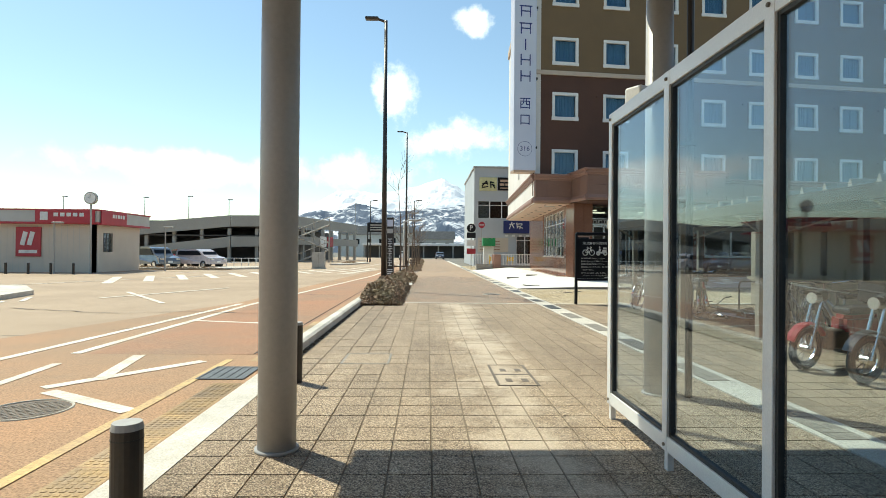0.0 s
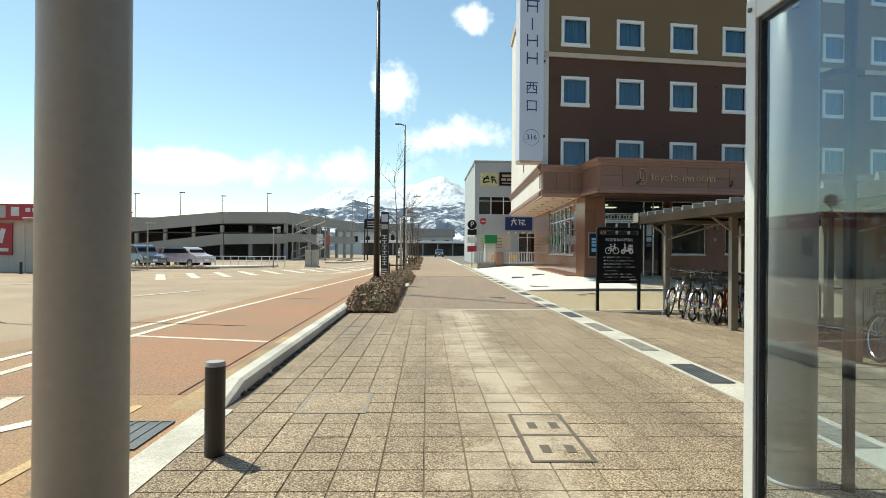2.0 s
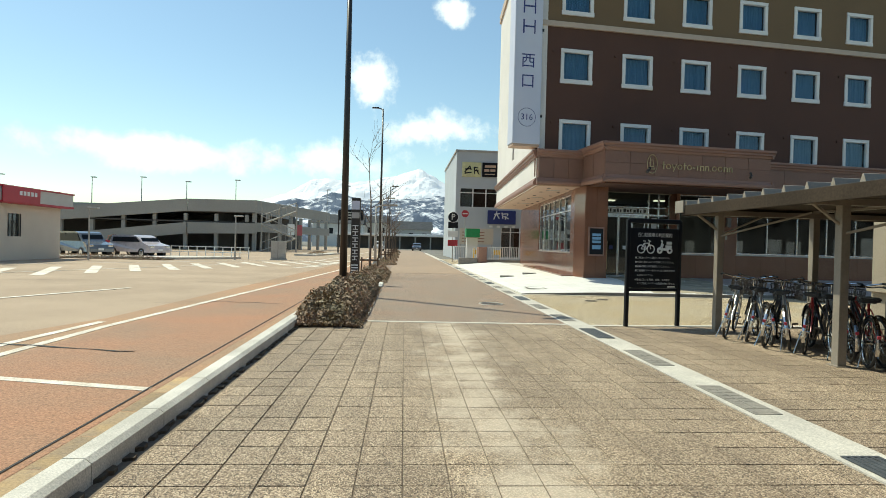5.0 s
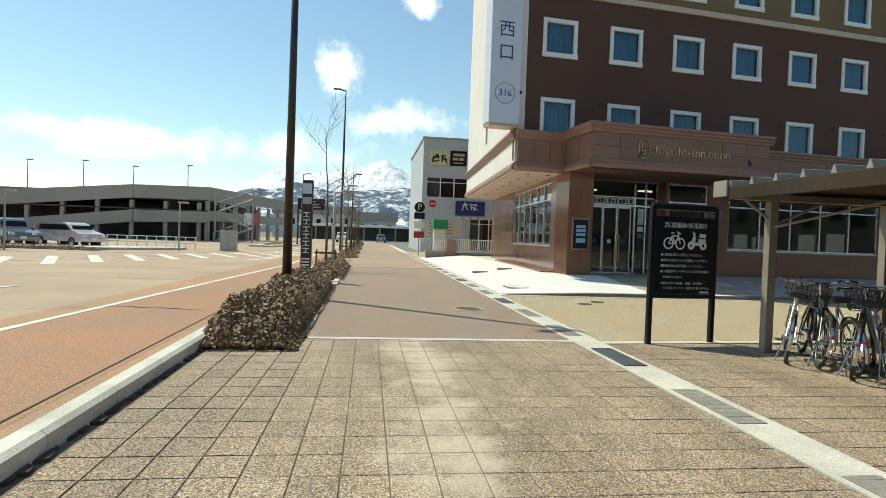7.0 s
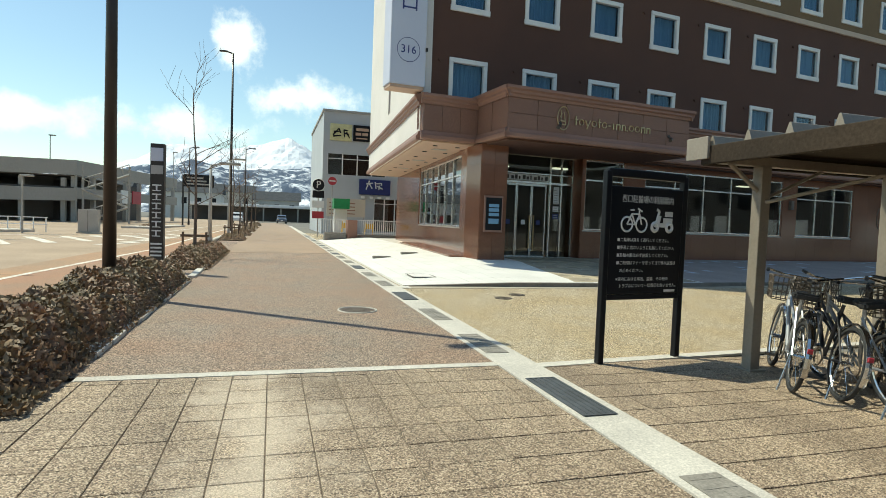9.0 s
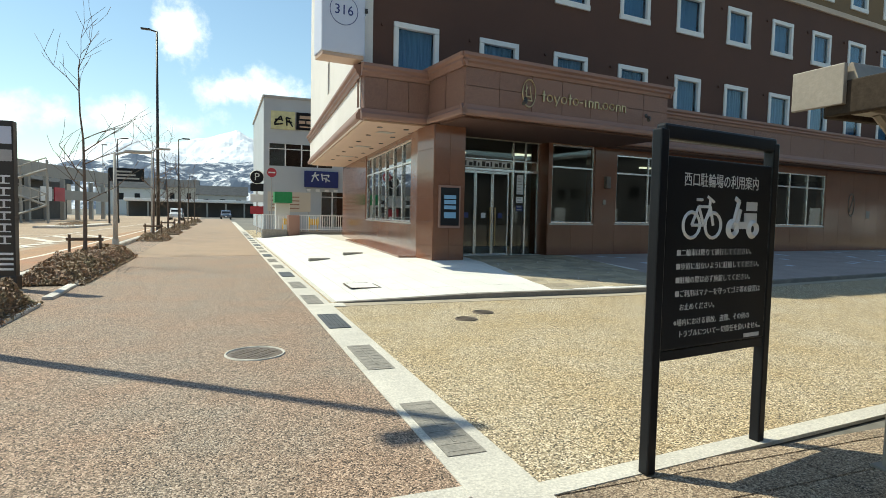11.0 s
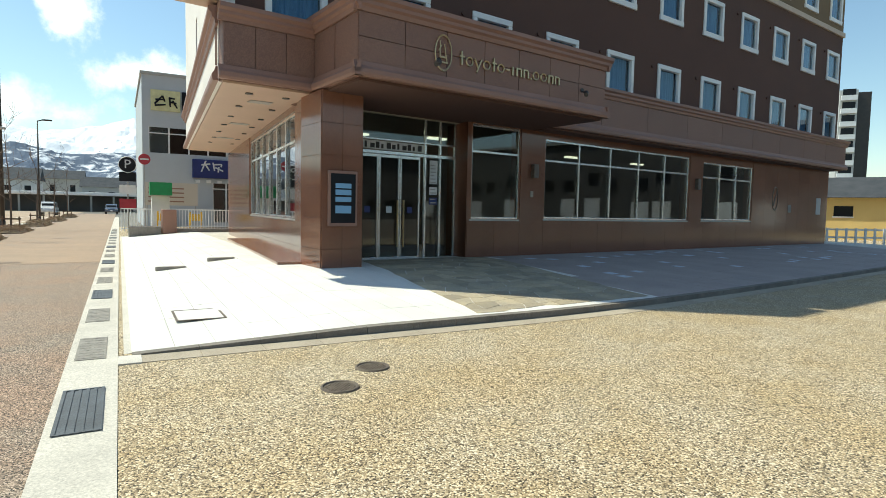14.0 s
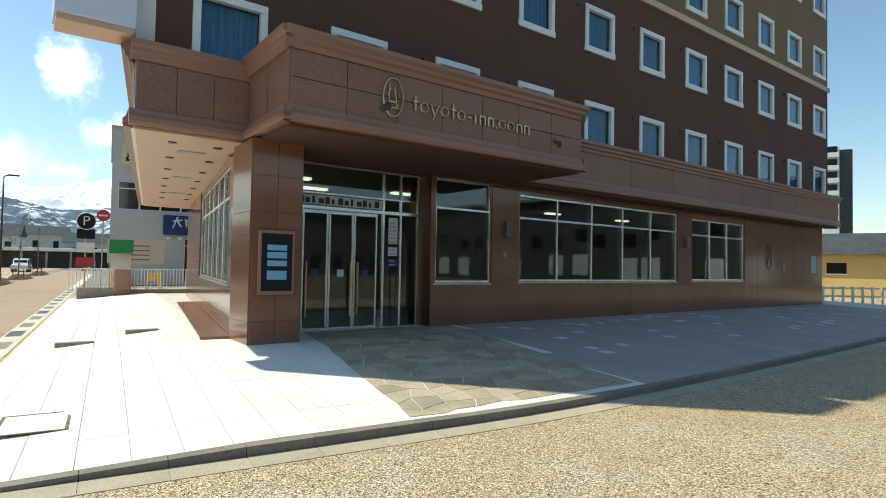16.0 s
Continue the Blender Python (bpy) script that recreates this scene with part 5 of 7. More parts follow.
# bus stop totem
totem = thing("bus_stop_sign", "slim dark bus stop pillar with pale writing", "sign", pose(-1.66, 25.6, 0, 0, 0, -5))
part("body", box(-0.15, -0.09, 0, 0.15, 0.09, 2.95, 0.015), MAT_DARK, totem)
part("frame", box(-0.17, -0.11, 0, 0.17, 0.11, 0.25, 0.01), MAT_DARK, totem)
part("emblem_panel", box(-0.13, -0.1, 2.55, 0.13, -0.091, 2.85), MAT_BANNER, totem, "pale blue emblem panel")
part("emblem_panel", box(-0.13, -0.1, 2.25, 0.13, -0.091, 2.45), MAT_COLUMN, totem)
for i in range(6):                # name of the stop, too small to read
    bm = box(-0.1, -0.098, 1.98 - 0.21 * i, 0.1, -0.091, 2.01 - 0.21 * i)
    box(-0.02, -0.0975, 1.88 - 0.21 * i, 0.015, -0.0915, 1.98 - 0.21 * i, bm=bm)
    box(-0.09, -0.0972, 1.86 - 0.21 * i, 0.09, -0.0918, 1.88 - 0.21 * i, bm=bm)
    part("name_mark", bm, MAT_LETTER, totem)
for i in range(4):
    part("writing_bar", box(-0.12, -0.098, 0.62 - 0.09 * i, 0.12, -0.091, 0.66 - 0.09 * i), MAT_LETTER, totem)

# ---- notice board of the cycle park ----
board = thing("notice_board", "black notice board on two posts with white writing", "sign", pose(4.13, 16.05, 0, 0, 0, 9))
BW = 1.15
for x in (0.0, BW - 0.07):
    part("leg", box(x, -0.035, 0, x + 0.07, 0.035, 1.99, 0.01), MAT_SIGN, board, "black steel post")
part("top_rail", box(0.03, -0.034, 1.93, BW - 0.03, 0.034, 2.02, 0.015), MAT_SIGN, board)
pan = part("panel", box(0.07, -0.03, 0.72, BW - 0.07, 0.03, 1.84, 0.008), MAT_SIGN, board, "glossy black writing panel")
part("lower_rail", box(0.07, -0.025, 0.66, BW - 0.07, 0.025, 0.715), MAT_SIGN, board)
PF = -0.032
cx = BW / 2
words("heading", "西口駐輪場の利用案内", 0.088, MAT_LETTER, board, pose(cx, PF, 1.71) @ FACE, 0.001, width=0.72)
lines = ["■二輪車は降りて通行してください。", "■歩道に出ないように駐輪してください。", "■駐輪の際は必ず施錠してください。", "■ご利用はマナーを守ってゴミ等の放置は", "　お止めください。", "※場内における事故、盗難、その他の", "　トラブルについて一切責任を負いません。"]
zs = (1.285, 1.205, 1.125, 1.045, 0.965, 0.875, 0.805)
for text, z in zip(lines, zs):
    words("rule_line", text, 0.0445, MAT_LETTER, board, pose(0.17, PF, z) @ FACE, 0.001, align="LEFT")
part("writing_bar", box(BW - 0.29, PF - 0.002, 0.735, BW - 0.13, PF + 0.003, 0.76), MAT_LETTER, board)


def disc_ring(x, z, r, w, bm):
    return ring((x, PF, z), (0, 1, 0), r, w, 24, 4, bm)


bm = bmesh.new()
for x in (0.29, 0.49):
    disc_ring(x, 1.45, 0.075, 0.011, bm)
for a, b in (((0.29, 1.45), (0.35, 1.56)), ((0.35, 1.56), (0.46, 1.56)), ((0.46, 1.56), (0.40, 1.45)), ((0.40, 1.45), (0.35, 1.56)), ((0.46, 1.55), (0.49, 1.45)), ((0.40, 1.45), (0.29, 1.45)), ((0.33, 1.60), (0.38, 1.60)), ((0.43, 1.62), (0.49, 1.59)), ((0.45, 1.56), (0.455, 1.61))):
    tube((a[0], PF, a[1]), (b[0], PF, b[1]), 0.009, sides=6, bm=bm)
part("bicycle_icon", bm, MAT_LETTER, board, "white bicycle symbol")
bm = bmesh.new()
for x in (0.68, 0.89):
    disc_ring(x, 1.43, 0.042, 0.02, bm)
box(0.72, PF - 0.003, 1.43, 0.86, PF + 0.004, 1.475, bm=bm)
box(0.80, PF - 0.003, 1.475, 0.93, PF + 0.004, 1.53, bm=bm)
box(0.82, PF - 0.003, 1.545, 0.93, PF + 0.004, 1.60, bm=bm)
for a, b in (((0.68, 1.43), (0.735, 1.60)), ((0.735, 1.60), (0.70, 1.62)), ((0.72, 1.44), (0.75, 1.55))):
    tube((a[0], PF, a[1]), (b[0], PF, b[1]), 0.014, sides=6, bm=bm)
part("scooter_icon", bm, MAT_LETTER, board, "white scooter symbol")

# ---- cycle shelter ----
shelter = thing("cycle_shelter", "beige steel cycle shelter with low flat roof", "shelter", pose(0, 0, 0))
for yy in (15.6, 12.7, 9.7, 6.7, 3.7, 0.7):
    for xx, top in ((5.66, 2.08), (7.45, 2.08)):
        post = part("post", box(xx - 0.06, yy - 0.06, 0, xx + 0.06, yy + 0.06, top, 0.008), MAT_CANOPY, shelter, "square beige post")
        part("base_plate", box(xx - 0.1, yy - 0.1, 0, xx + 0.1, yy + 0.1, 0.015), MAT_CANOPY, post)
    part("cross_beam", box(5.12, yy - 0.05, 2.08, 9.0, yy + 0.05, 2.17), MAT_CANOPY, shelter)
    part("brace", tube((5.66, yy, 1.8), (5.25, yy, 2.09), 0.025, sides=6), MAT_CANOPY, shelter)
for xx in (5.66, 7.45):
    part("purlin", box(xx - 0.04, -3, 2.175, xx + 0.04, 15.6, 2.215), MAT_CANOPY, shelter)
roof_s = part("roof_sheet", box(5.06, -3, 2.22, 9.43, 15.72, 2.245), MAT_CANOPY_ROOF, shelter, "weathered ribbed roof sheet")
part("fascia", box(5.0, -3, 2.07, 5.055, 15.72, 2.25, 0.008), MAT_CANOPY_ROOF, shelter, "dark bronze fascia")
part("end_fascia", box(5.06, 15.72, 2.07, 9.43, 15.77, 2.25, 0.008), MAT_CANOPY_ROOF, shelter)
part("gutter_stub", box(4.97, 15.6, 2.12, 5.0, 15.9, 2.34, 0.005), MAT_CANOPY, shelter)
for yy in (15.6, 12.7, 9.7, 6.7, 3.7):
    part("stay", tube((5.66, yy - 0.06, 1.72), (6.5, yy - 1.2, 2.1), 0.018, sides=6), MAT_CANOPY, shelter)
    part("stay", tube((5.66, yy + 0.06, 1.72), (6.5, min(15.6, yy + 1.2), 2.1), 0.018, sides=6), MAT_CANOPY, shelter)


def rib_end():
    bm = bmesh.new()
    pts = ((-0.045, 0), (-0.01, 0.095), (0.0, 0.10), (0.01, 0.095), (0.045, 0))
    a = [bm.verts.new((0, y, z)) for y, z in pts]
    b = [bm.verts.new((4.4, y, z)) for y, z in pts]
    bm.faces.new(a)
    bm.faces.new(b[::-1])
    for i in range(5):
        bm.faces.new((a[i], a[(i + 1) % 5], b[(i + 1) % 5], b[i]))
    bmesh.ops.recalc_face_normals(bm, faces=bm.faces[:])
    return to_mesh("rib", bm, MAT_CANOPY)


rib = rib_end()
for i in range(42):
    part("rib", rib, MAT_CANOPY, roof_s, m=pose(5.02, 15.6 - 0.44 * i, 2.246))
# shed wall behind the shelter with dark slots
slots = [(0.6 + 0.62 * i + (0.5 if i % 2 else 0), 0.95, 0.72 + 0.62 * i + (0.5 if i % 2 else 0), 2.0) for i in range(34)]
shed = thing("shed_wall", "cream rendered shed wall with narrow dark slots", "wall", pose(9.45, 16.6, 0, 0, 0, -90))
part("wall", pierced(0.0, 24, 0.0, 2.55, 0.15, slots), MAT_CREAM, shed)
part("ledge", box(0.0, -0.12, 0.72, 24, -0.002, 0.82, 0.01), MAT_CREAM, shed, "projecting cream ledge")
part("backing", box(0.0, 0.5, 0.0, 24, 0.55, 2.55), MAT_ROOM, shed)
part("coping", box(-0.05, -0.05, 2.55, 24.05, 0.6, 2.62), MAT_CANOPY, shed)


def rack(m):
    r = thing("cycle_rack", "dark steel hoop cycle rack", "cycle rack", m, group="hoops of the cycle park")
    bm = tube((0, 0, 0), (0, 0, 0.68), 0.022, sides=8)
    tube((0.62, 0, 0), (0.62, 0, 0.68), 0.022, sides=8, bm=bm)
    tube((0.05, 0, 0.74), (0.57, 0, 0.74), 0.022, sides=8, bm=bm)
    tube((0, 0, 0.68), (0.05, 0, 0.74), 0.022, sides=8, bm=bm)
    tube((0.62, 0, 0.68), (0.57, 0, 0.74), 0.022, sides=8, bm=bm)
    part("hoop", bm, MAT_DARK, r)
    return r


r0 = rack(pose(8.0, 14.6, 0))
for i in range(1, 12):
    copy_thing(r0, pose(8.0 + 0.05 * (i % 2), 14.6 - 1.15 * i, 0))
rail = thing("ground_rail", "low dark steel wheel rail on feet", "rail", pose(6.9, 0, 0))
part("bar", box(-0.03, 2.0, 0.14, 0.03, 15.0, 0.20), MAT_DARK, rail)
for i in range(9):
    part("foot", box(-0.02, 2.2 + 1.5 * i, 0, 0.02, 2.28 + 1.5 * i, 0.14), MAT_DARK, rail)


def wheel(name, parent, x, r=0.325):
    w = part(name, ring((x, 0, r), (0, 1, 0), r - 0.02, 0.02, 30, 6), MAT_TYRE, parent, "black bicycle tyre")
    bm = ring((x, 0, r), (0, 1, 0), r - 0.045, 0.009, 30, 4)
    tube((x, -0.04, r), (x, 0.04, r), 0.022, sides=8, bm=bm)
    for i in range(18):
        a = 2 * math.pi * i / 18
        tube((x, 0.02 * (-1) ** i, r), (x + (r - 0.05) * math.cos(a), 0, r + (r - 0.05) * math.sin(a)), 0.0022, sides=3, bm=bm)
    part("rim", bm, MAT_CHROME, w, "steel rim with spokes")
    return w


def bent_bar(x, z, radius, a0, a1, r, n=12, k=6):
    """One round bar bent along an arc in the xz plane."""
    bm = bmesh.new()
    rows = []
    for i in range(n + 1):
        a = radians(a0 + (a1 - a0) * i / n)
        c = Vector((x + radius * math.cos(a), 0, z + radius * math.sin(a)))
        o = Vector((math.cos(a), 0, math.sin(a)))
        rows.append([bm.verts.new(c + o * (r * 0.45 * math.cos(2 * math.pi * j / k)) + Vector((0, r * 1.3 * math.sin(2 * math.pi * j / k), 0))) for j in range(k)])
    for i in range(n):
        for j in range(k):
            bm.faces.new((rows[i][j], rows[i][(j + 1) % k], rows[i + 1][(j + 1) % k], rows[i + 1][j]))
    bm.faces.new(rows[0])
    bm.faces.new(rows[-1][::-1])
    bmesh.ops.recalc_face_normals(bm, faces=bm.faces[:])
    return bm


def bicycle(m, paint, label, basket=True):
    b = thing("bicycle", label, "bicycle", m, group="parked bicycles")
    wheel("front_wheel", b, 0.54)
    wheel("rear_wheel", b, -0.54)
    bm = tube((-0.54, 0, 0.325), (-0.08, 0, 0.28), 0.013, sides=8)
    tube((-0.54, 0.05, 0.325), (-0.18, 0.02, 0.72), 0.009, sides=6, bm=bm)
    tube((-0.54, -0.05, 0.325), (-0.18, -0.02, 0.72), 0.009, sides=6, bm=bm)
    tube((-0.08, 0, 0.28), (-0.2, 0, 0.80), 0.017, sides=8, bm=bm)
    tube((-0.08, 0, 0.28), (0.34, 0, 0.74), 0.02, sides=8, bm=bm)
    tube((-0.15, 0, 0.55), (0.33, 0, 0.80), 0.016, sides=8, bm=bm)
    tube((0.36, 0, 0.68), (0.31, 0, 0.86), 0.019, sides=8, bm=bm)
    part("frame", bm, paint, b)
    bm = tube((0.37, 0.045, 0.66), (0.54, 0.045, 0.325), 0.011, sides=6)
    tube((0.37, -0.045, 0.66), (0.54, -0.045, 0.325), 0.011, sides=6, bm=bm)
    part("fork", bm, paint, b)
    bm = tube((0.31, 0, 0.84), (0.29, 0, 1.0), 0.013, sides=8)
    tube((0.29, -0.12, 1.0), (0.29, 0.12, 1.0), 0.011, sides=8, bm=bm)
    for s in (-1, 1):
        tube((0.29, 0.12 * s, 1.0), (0.12, 0.28 * s, 1.03), 0.011, sides=8, bm=bm)
    hb = part("handlebar", bm, MAT_CHROME, b)
    for s in (-1, 1):
        part("grip", tube((0.12, 0.28 * s, 1.03), (0.0, 0.30 * s, 1.02), 0.016, sides=8), MAT_BLACK, hb)
    bm = prism([(-0.38, -0.10), (-0.30, -0.12), (-0.05, -0.025), (-0.05, 0.025), (-0.30, 0.12), (-0.38, 0.10)], 0.82, 0.88)
    bmesh.ops.bevel(bm, geom=bm.edges[:], offset=0.018, segments=2, affect="EDGES")
    part("saddle", bm, MAT_BLACK, b, "black padded saddle")
    for x, a0, a1 in ((0.54, 20, 150), (-0.54, 30, 200)):
        bm = bent_bar(x, 0.325, 0.348, a0, a1, 0.02)
        part("mudguard", bm, MAT_CHROME, b, "silver mudguard")
    bm = ring((-0.08, 0.045, 0.28), (0, 1, 0), 0.085, 0.008, 18, 4)
    tube((-0.08, 0.07, 0.28), (0.06, 0.07, 0.2), 0.009, sides=5, bm=bm)
    tube((-0.08, -0.07, 0.28), (-0.22, -0.07, 0.36), 0.009, sides=5, bm=bm)
    box(0.02, 0.07, 0.185, 0.10, 0.15, 0.205, bm=bm)
    box(-0.26, -0.15, 0.35, -0.18, -0.07, 0.37, bm=bm)
    part("crank", bm, MAT_IRON, b)
    if basket:
        bm = bmesh.new()
        for z in (0.72, 0.80, 0.88, 0.96):
            k = 1 + (z - 0.72) * 0.5
            for a, c in (((0.42, -0.15 * k), (0.68 * (1 + (k - 1) * .3), -0.15 * k)), ((0.42, 0.15 * k), (0.68 * (1 + (k - 1) * .3), 0.15 * k)), ((0.42, -0.15 * k), (0.42, 0.15 * k)), ((0.68 * (1 + (k - 1) * .3), -0.15 * k), (0.68 * (1 + (k - 1) * .3), 0.15 * k))):
                tube((*a, z), (*c, z), 0.005, sides=4, bm=bm)
        for i in range(8):
            f = i / 7
            for yy in (-0.15, 0.15):
                tube((0.42 + 0.26 * f, yy, 0.72), (0.42 + 0.28 * f, yy * 1.12, 0.96), 0.004, sides=4, bm=bm)
            for xx in (0.42, 0.68):
                tube((xx, -0.15 + 0.3 * f, 0.72), (xx + (0.03 if xx > 0.5 else 0), (-0.15 + 0.3 * f) * 1.12, 0.96), 0.004, sides=4, bm=bm)
        part("basket", bm, MAT_IRON, b, "dark wire basket", kind="stuff")
    part("reflector", box(-0.90, -0.02, 0.42, -0.88, 0.02, 0.46, 0.005), MAT_RED, b, "red rear reflector")
    bm = tube((-0.54, 0.06, 0.325), (-0.62, 0.12, 0.0), 0.009, sides=5)
    part("stand", bm, MAT_CHROME, b)
    return b


bk = [bicycle(pose(5.72, 15.3, 0, 8, 0, 52), MAT_BIKE, "silver town bicycle with wire basket leaning on its stand"),
      bicycle(pose(5.85, 15.05, 0, 10, 0, 60), MAT_BIKE_DARK, "black town bicycle with wire basket on its stand"),
      bicycle(pose(6.42, 13.1, 0, -6, 0, 66), MAT_BIKE_RED, "dark red town bicycle without basket", False)]
rnd = random.Random(9)
for i in range(7):
    copy_thing(bk[(0, 1, 0, 2, 1, 0, 1)[i]], pose(5.95 + 0.05 * i + rnd.uniform(-0.08, 0.08), 14.72 - 0.27 * i + rnd.uniform(-0.06, 0.06), 0, rnd.uniform(-9, 9), 0, 58 + rnd.uniform(-14, 14)))
lying = bicycle(pose(6.15, 11.05, 0.14, 84, 0, 165), MAT_BIKE, "silver bicycle fallen over on the pavers", False)
tagged(lying, group="parked bicycles")
copy_thing(bk[1], pose(5.9, 9.2, 0, 6, 0, 80))
copy_thing(bk[0], pose(6.1, 8.4, 0, -5, 0, 84))


def scooter(m, paint, label):
    s = thing("motor_scooter", label, "scooter", m, group="parked scooters")
    for x, n in ((0.58, "front_wheel"), (-0.58, "rear_wheel")):
        w = part(n, ring((x, 0, 0.27), (0, 1, 0), 0.23, 0.045, 26, 8), MAT_TYRE, s, "black scooter tyre")
        bm = ring((x, 0, 0.27), (0, 1, 0), 0.18, 0.014, 22, 5)
        tube((x, -0.05, 0.27), (x, 0.05, 0.27), 0.05, sides=10, bm=bm)
        for i in range(10):
            a = 2 * math.pi * i / 10
            tube((x, 0, 0.27), (x + 0.18 * math.cos(a), 0, 0.27 + 0.18 * math.sin(a)), 0.005, sides=4, bm=bm)
        part("rim", bm, MAT_CHROME, w)
    bm = prism([(-0.72, -0.11), (-0.1, -0.14), (0.05, -0.08), (0.05, 0.08), (-0.1, 0.14), (-0.72, 0.11)], 0.42, 0.68)
    bmesh.ops.bevel(bm, geom=bm.edges[:], offset=0.05, segments=2, affect="EDGES")
    part("body", bm, paint, s)
    bm = box(-0.1, -0.09, 0.25, 0.32, 0.09, 0.5, 0.04)
    tube((0.3, 0, 0.45), (0.45, 0, 0.85), 0.05, 0.035, 10, bm)
    part("engine", bm, MAT_IRON, s)
    bm = tube((0.45, 0.06, 0.85), (0.58, 0.06, 0.27), 0.02, sides=8)
    tube((0.45, -0.06, 0.85), (0.58, -0.06, 0.27), 0.02, sides=8, bm=bm)
    part("fork", bm, MAT_CHROME, s)
    bm = box(-0.65, -0.12, 0.68, 0.0, 0.12, 0.78, 0.035)
    part("seat", bm, MAT_BLACK, s, "black padded seat")
    bm = box(0.30, -0.05, 0.86, 0.46, 0.05, 1.0, 0.03)
    tube((0.36, -0.33, 1.0), (0.36, 0.33, 1.0), 0.014, sides=8, bm=bm)
    part("handlebar", bm, MAT_BLACK, s)
    part("headlight", tube((0.46, 0, 0.9), (0.55, 0, 0.9), 0.08, 0.07, 14), MAT_CHROME, s, "round chrome headlight")
    bm = box(-0.92, -0.18, 0.80, -0.55, 0.18, 1.08, 0.05)
    part("top_box", bm, MAT_BLACK, s, "black rear top box")
    part("tail_light", box(-0.95, -0.09, 0.62, -0.9, 0.09, 0.70, 0.015), MAT_RED, s, "red tail light")
    part("number_plate", box(-0.96, -0.09, 0.46, -0.945, 0.09, 0.58, 0.004), MAT_WHITE, s, "white number plate")
    bm = bent_bar(0.58, 0.27, 0.31, 20, 150, 0.05)
    part("mudguard", bm, paint, s)
    part("exhaust", tube((0.1, -0.12, 0.22), (-0.75, -0.14, 0.28), 0.03, 0.045, 10), MAT_CHROME, s)
    return s


scooter(pose(5.25, 7.35, 0, -5, 0, 200), MAT_BIKE_RED, "maroon delivery motorbike with black top box")
scooter(pose(5.45, 6.55, 0, -5, 0, 195), MAT_BIKE_DARK, "black motor scooter with top box on its stand")

# ---- across the road: car hire office, clock, cars ----
office = thing("hire_office", "single storey cream car hire office with red signs", "office", pose(-20.3, 35.6, 0, 0, 0, 0))
off_holes = [(-15.5, 0.1, -9.0, 2.75)]
part("front_wall", pierced(-22, 0, 0, 2.95, 0.2, off_holes), MAT_OFFICE, office, "cream ribbed siding")
part("side_wall", pierced(0, 5.4, 0, 2.95, 0.2, [(0.9, 1.25, 1.9, 2.45)]), MAT_OFFICE, office, m=pose(0, 0.0, 0, 0, 0, 90))
part("side_window", box(-0.12, 0.9, 1.25, -0.09, 1.9, 2.45), MAT_GLASS, office)
for yy in (0.9, 1.23, 1.56, 1.88):
    part("window_bar", box(-0.02, yy, 1.25, 0.02, yy + 0.03, 2.45), MAT_DARK, office)
part("garage_back", box(-16, 4.0, 0, -8.5, 4.1, 2.9), MAT_ROOM, office)
part("fascia", box(-22.3, -0.5, 2.95, 0.45, 5.9, 3.75, 0.02), MAT_FASCIA, office, "grey flat roof fascia")
part("fascia_stripe", box(-22.32, -0.53, 2.93, 0.48, 5.93, 3.05), MAT_RED, office, "red edge stripe")
part("roof_edge", box(-22.35, -0.55, 3.75, 0.5, 5.95, 3.83), MAT_RED, office)
for x0, x1, f in ((-3.2, 0.3, 0), (-9.6, -6.4, 0)):
    sg = part("red_sign", box(x0, -0.62, 2.98, x1, -0.54, 3.8, 0.01), MAT_RED, office, "red fascia sign with white shapes")
    for i in range(5):
        part("sign_shape", box(x0 + 1.1 + 0.38 * i, -0.635, 3.38, x0 + 1.36 + 0.38 * i, -0.621, 3.6), MAT_LETTER, sg)
    part("sign_shape", box(x0 + 0.3, -0.635, 3.15, x0 + 0.75, -0.621, 3.65), MAT_LETTER, sg)
sg = part("red_sign", box(0.49, -0.3, 2.98, 0.56, 2.6, 3.8, 0.01), MAT_RED, office)
for i in range(5):
    part("sign_shape", box(0.561, 0.9 + 0.3 * i, 3.38, 0.575, 1.1 + 0.3 * i, 3.6), MAT_LETTER, sg)
sg = part("red_sign", box(-4.7, -0.08, 0.95, -3.2, -0.004, 2.75, 0.01), MAT_RED, office, "tall red wall sign with white shape")
for k in range(2):
    part("sign_shape", box(-0.14, -0.006, -0.42, 0.14, 0.006, 0.42), MAT_LETTER, sg, m=pose(-4.2 + 0.42 * k, -0.095, 2.05, 0, 14, 0))
part("sign_shape", box(-4.5, -0.098, 1.15, -3.4, -0.085, 1.35), MAT_LETTER, sg)
for i in range(22):
    part("siding_seam", box(-0.95 - 0.36 * i, -0.006, 0.0, -0.93 - 0.36 * i, -0.001, 2.9), MAT_FASCIA, office)

clock = thing("street_clock", "round white street clock on a tall slim pole", "clock", pose(-19.75, 34.2, 0))
part("pole", tube((0, 0, 0), (0, 0, 4.1), 0.06, 0.05, 12), MAT_GREYPLASTIC, clock)
face = part("clock_case", tube((0, -0.1, 4.42), (0, 0.1, 4.42), 0.36, 0.36, 28), MAT_GREYPLASTIC, clock)
part("dial", tube((0, -0.112, 4.42), (0, -0.101, 4.42), 0.30, 0.30, 28), MAT_WHITE, face, "white dial")
bm = box(-0.012, -0.12, 4.42, 0.012, -0.113, 4.64)
box(-0.14, -0.1195, 4.41, 0.0, -0.1135, 4.435, bm=bm)
part("pointers", bm, MAT_DARK, face)


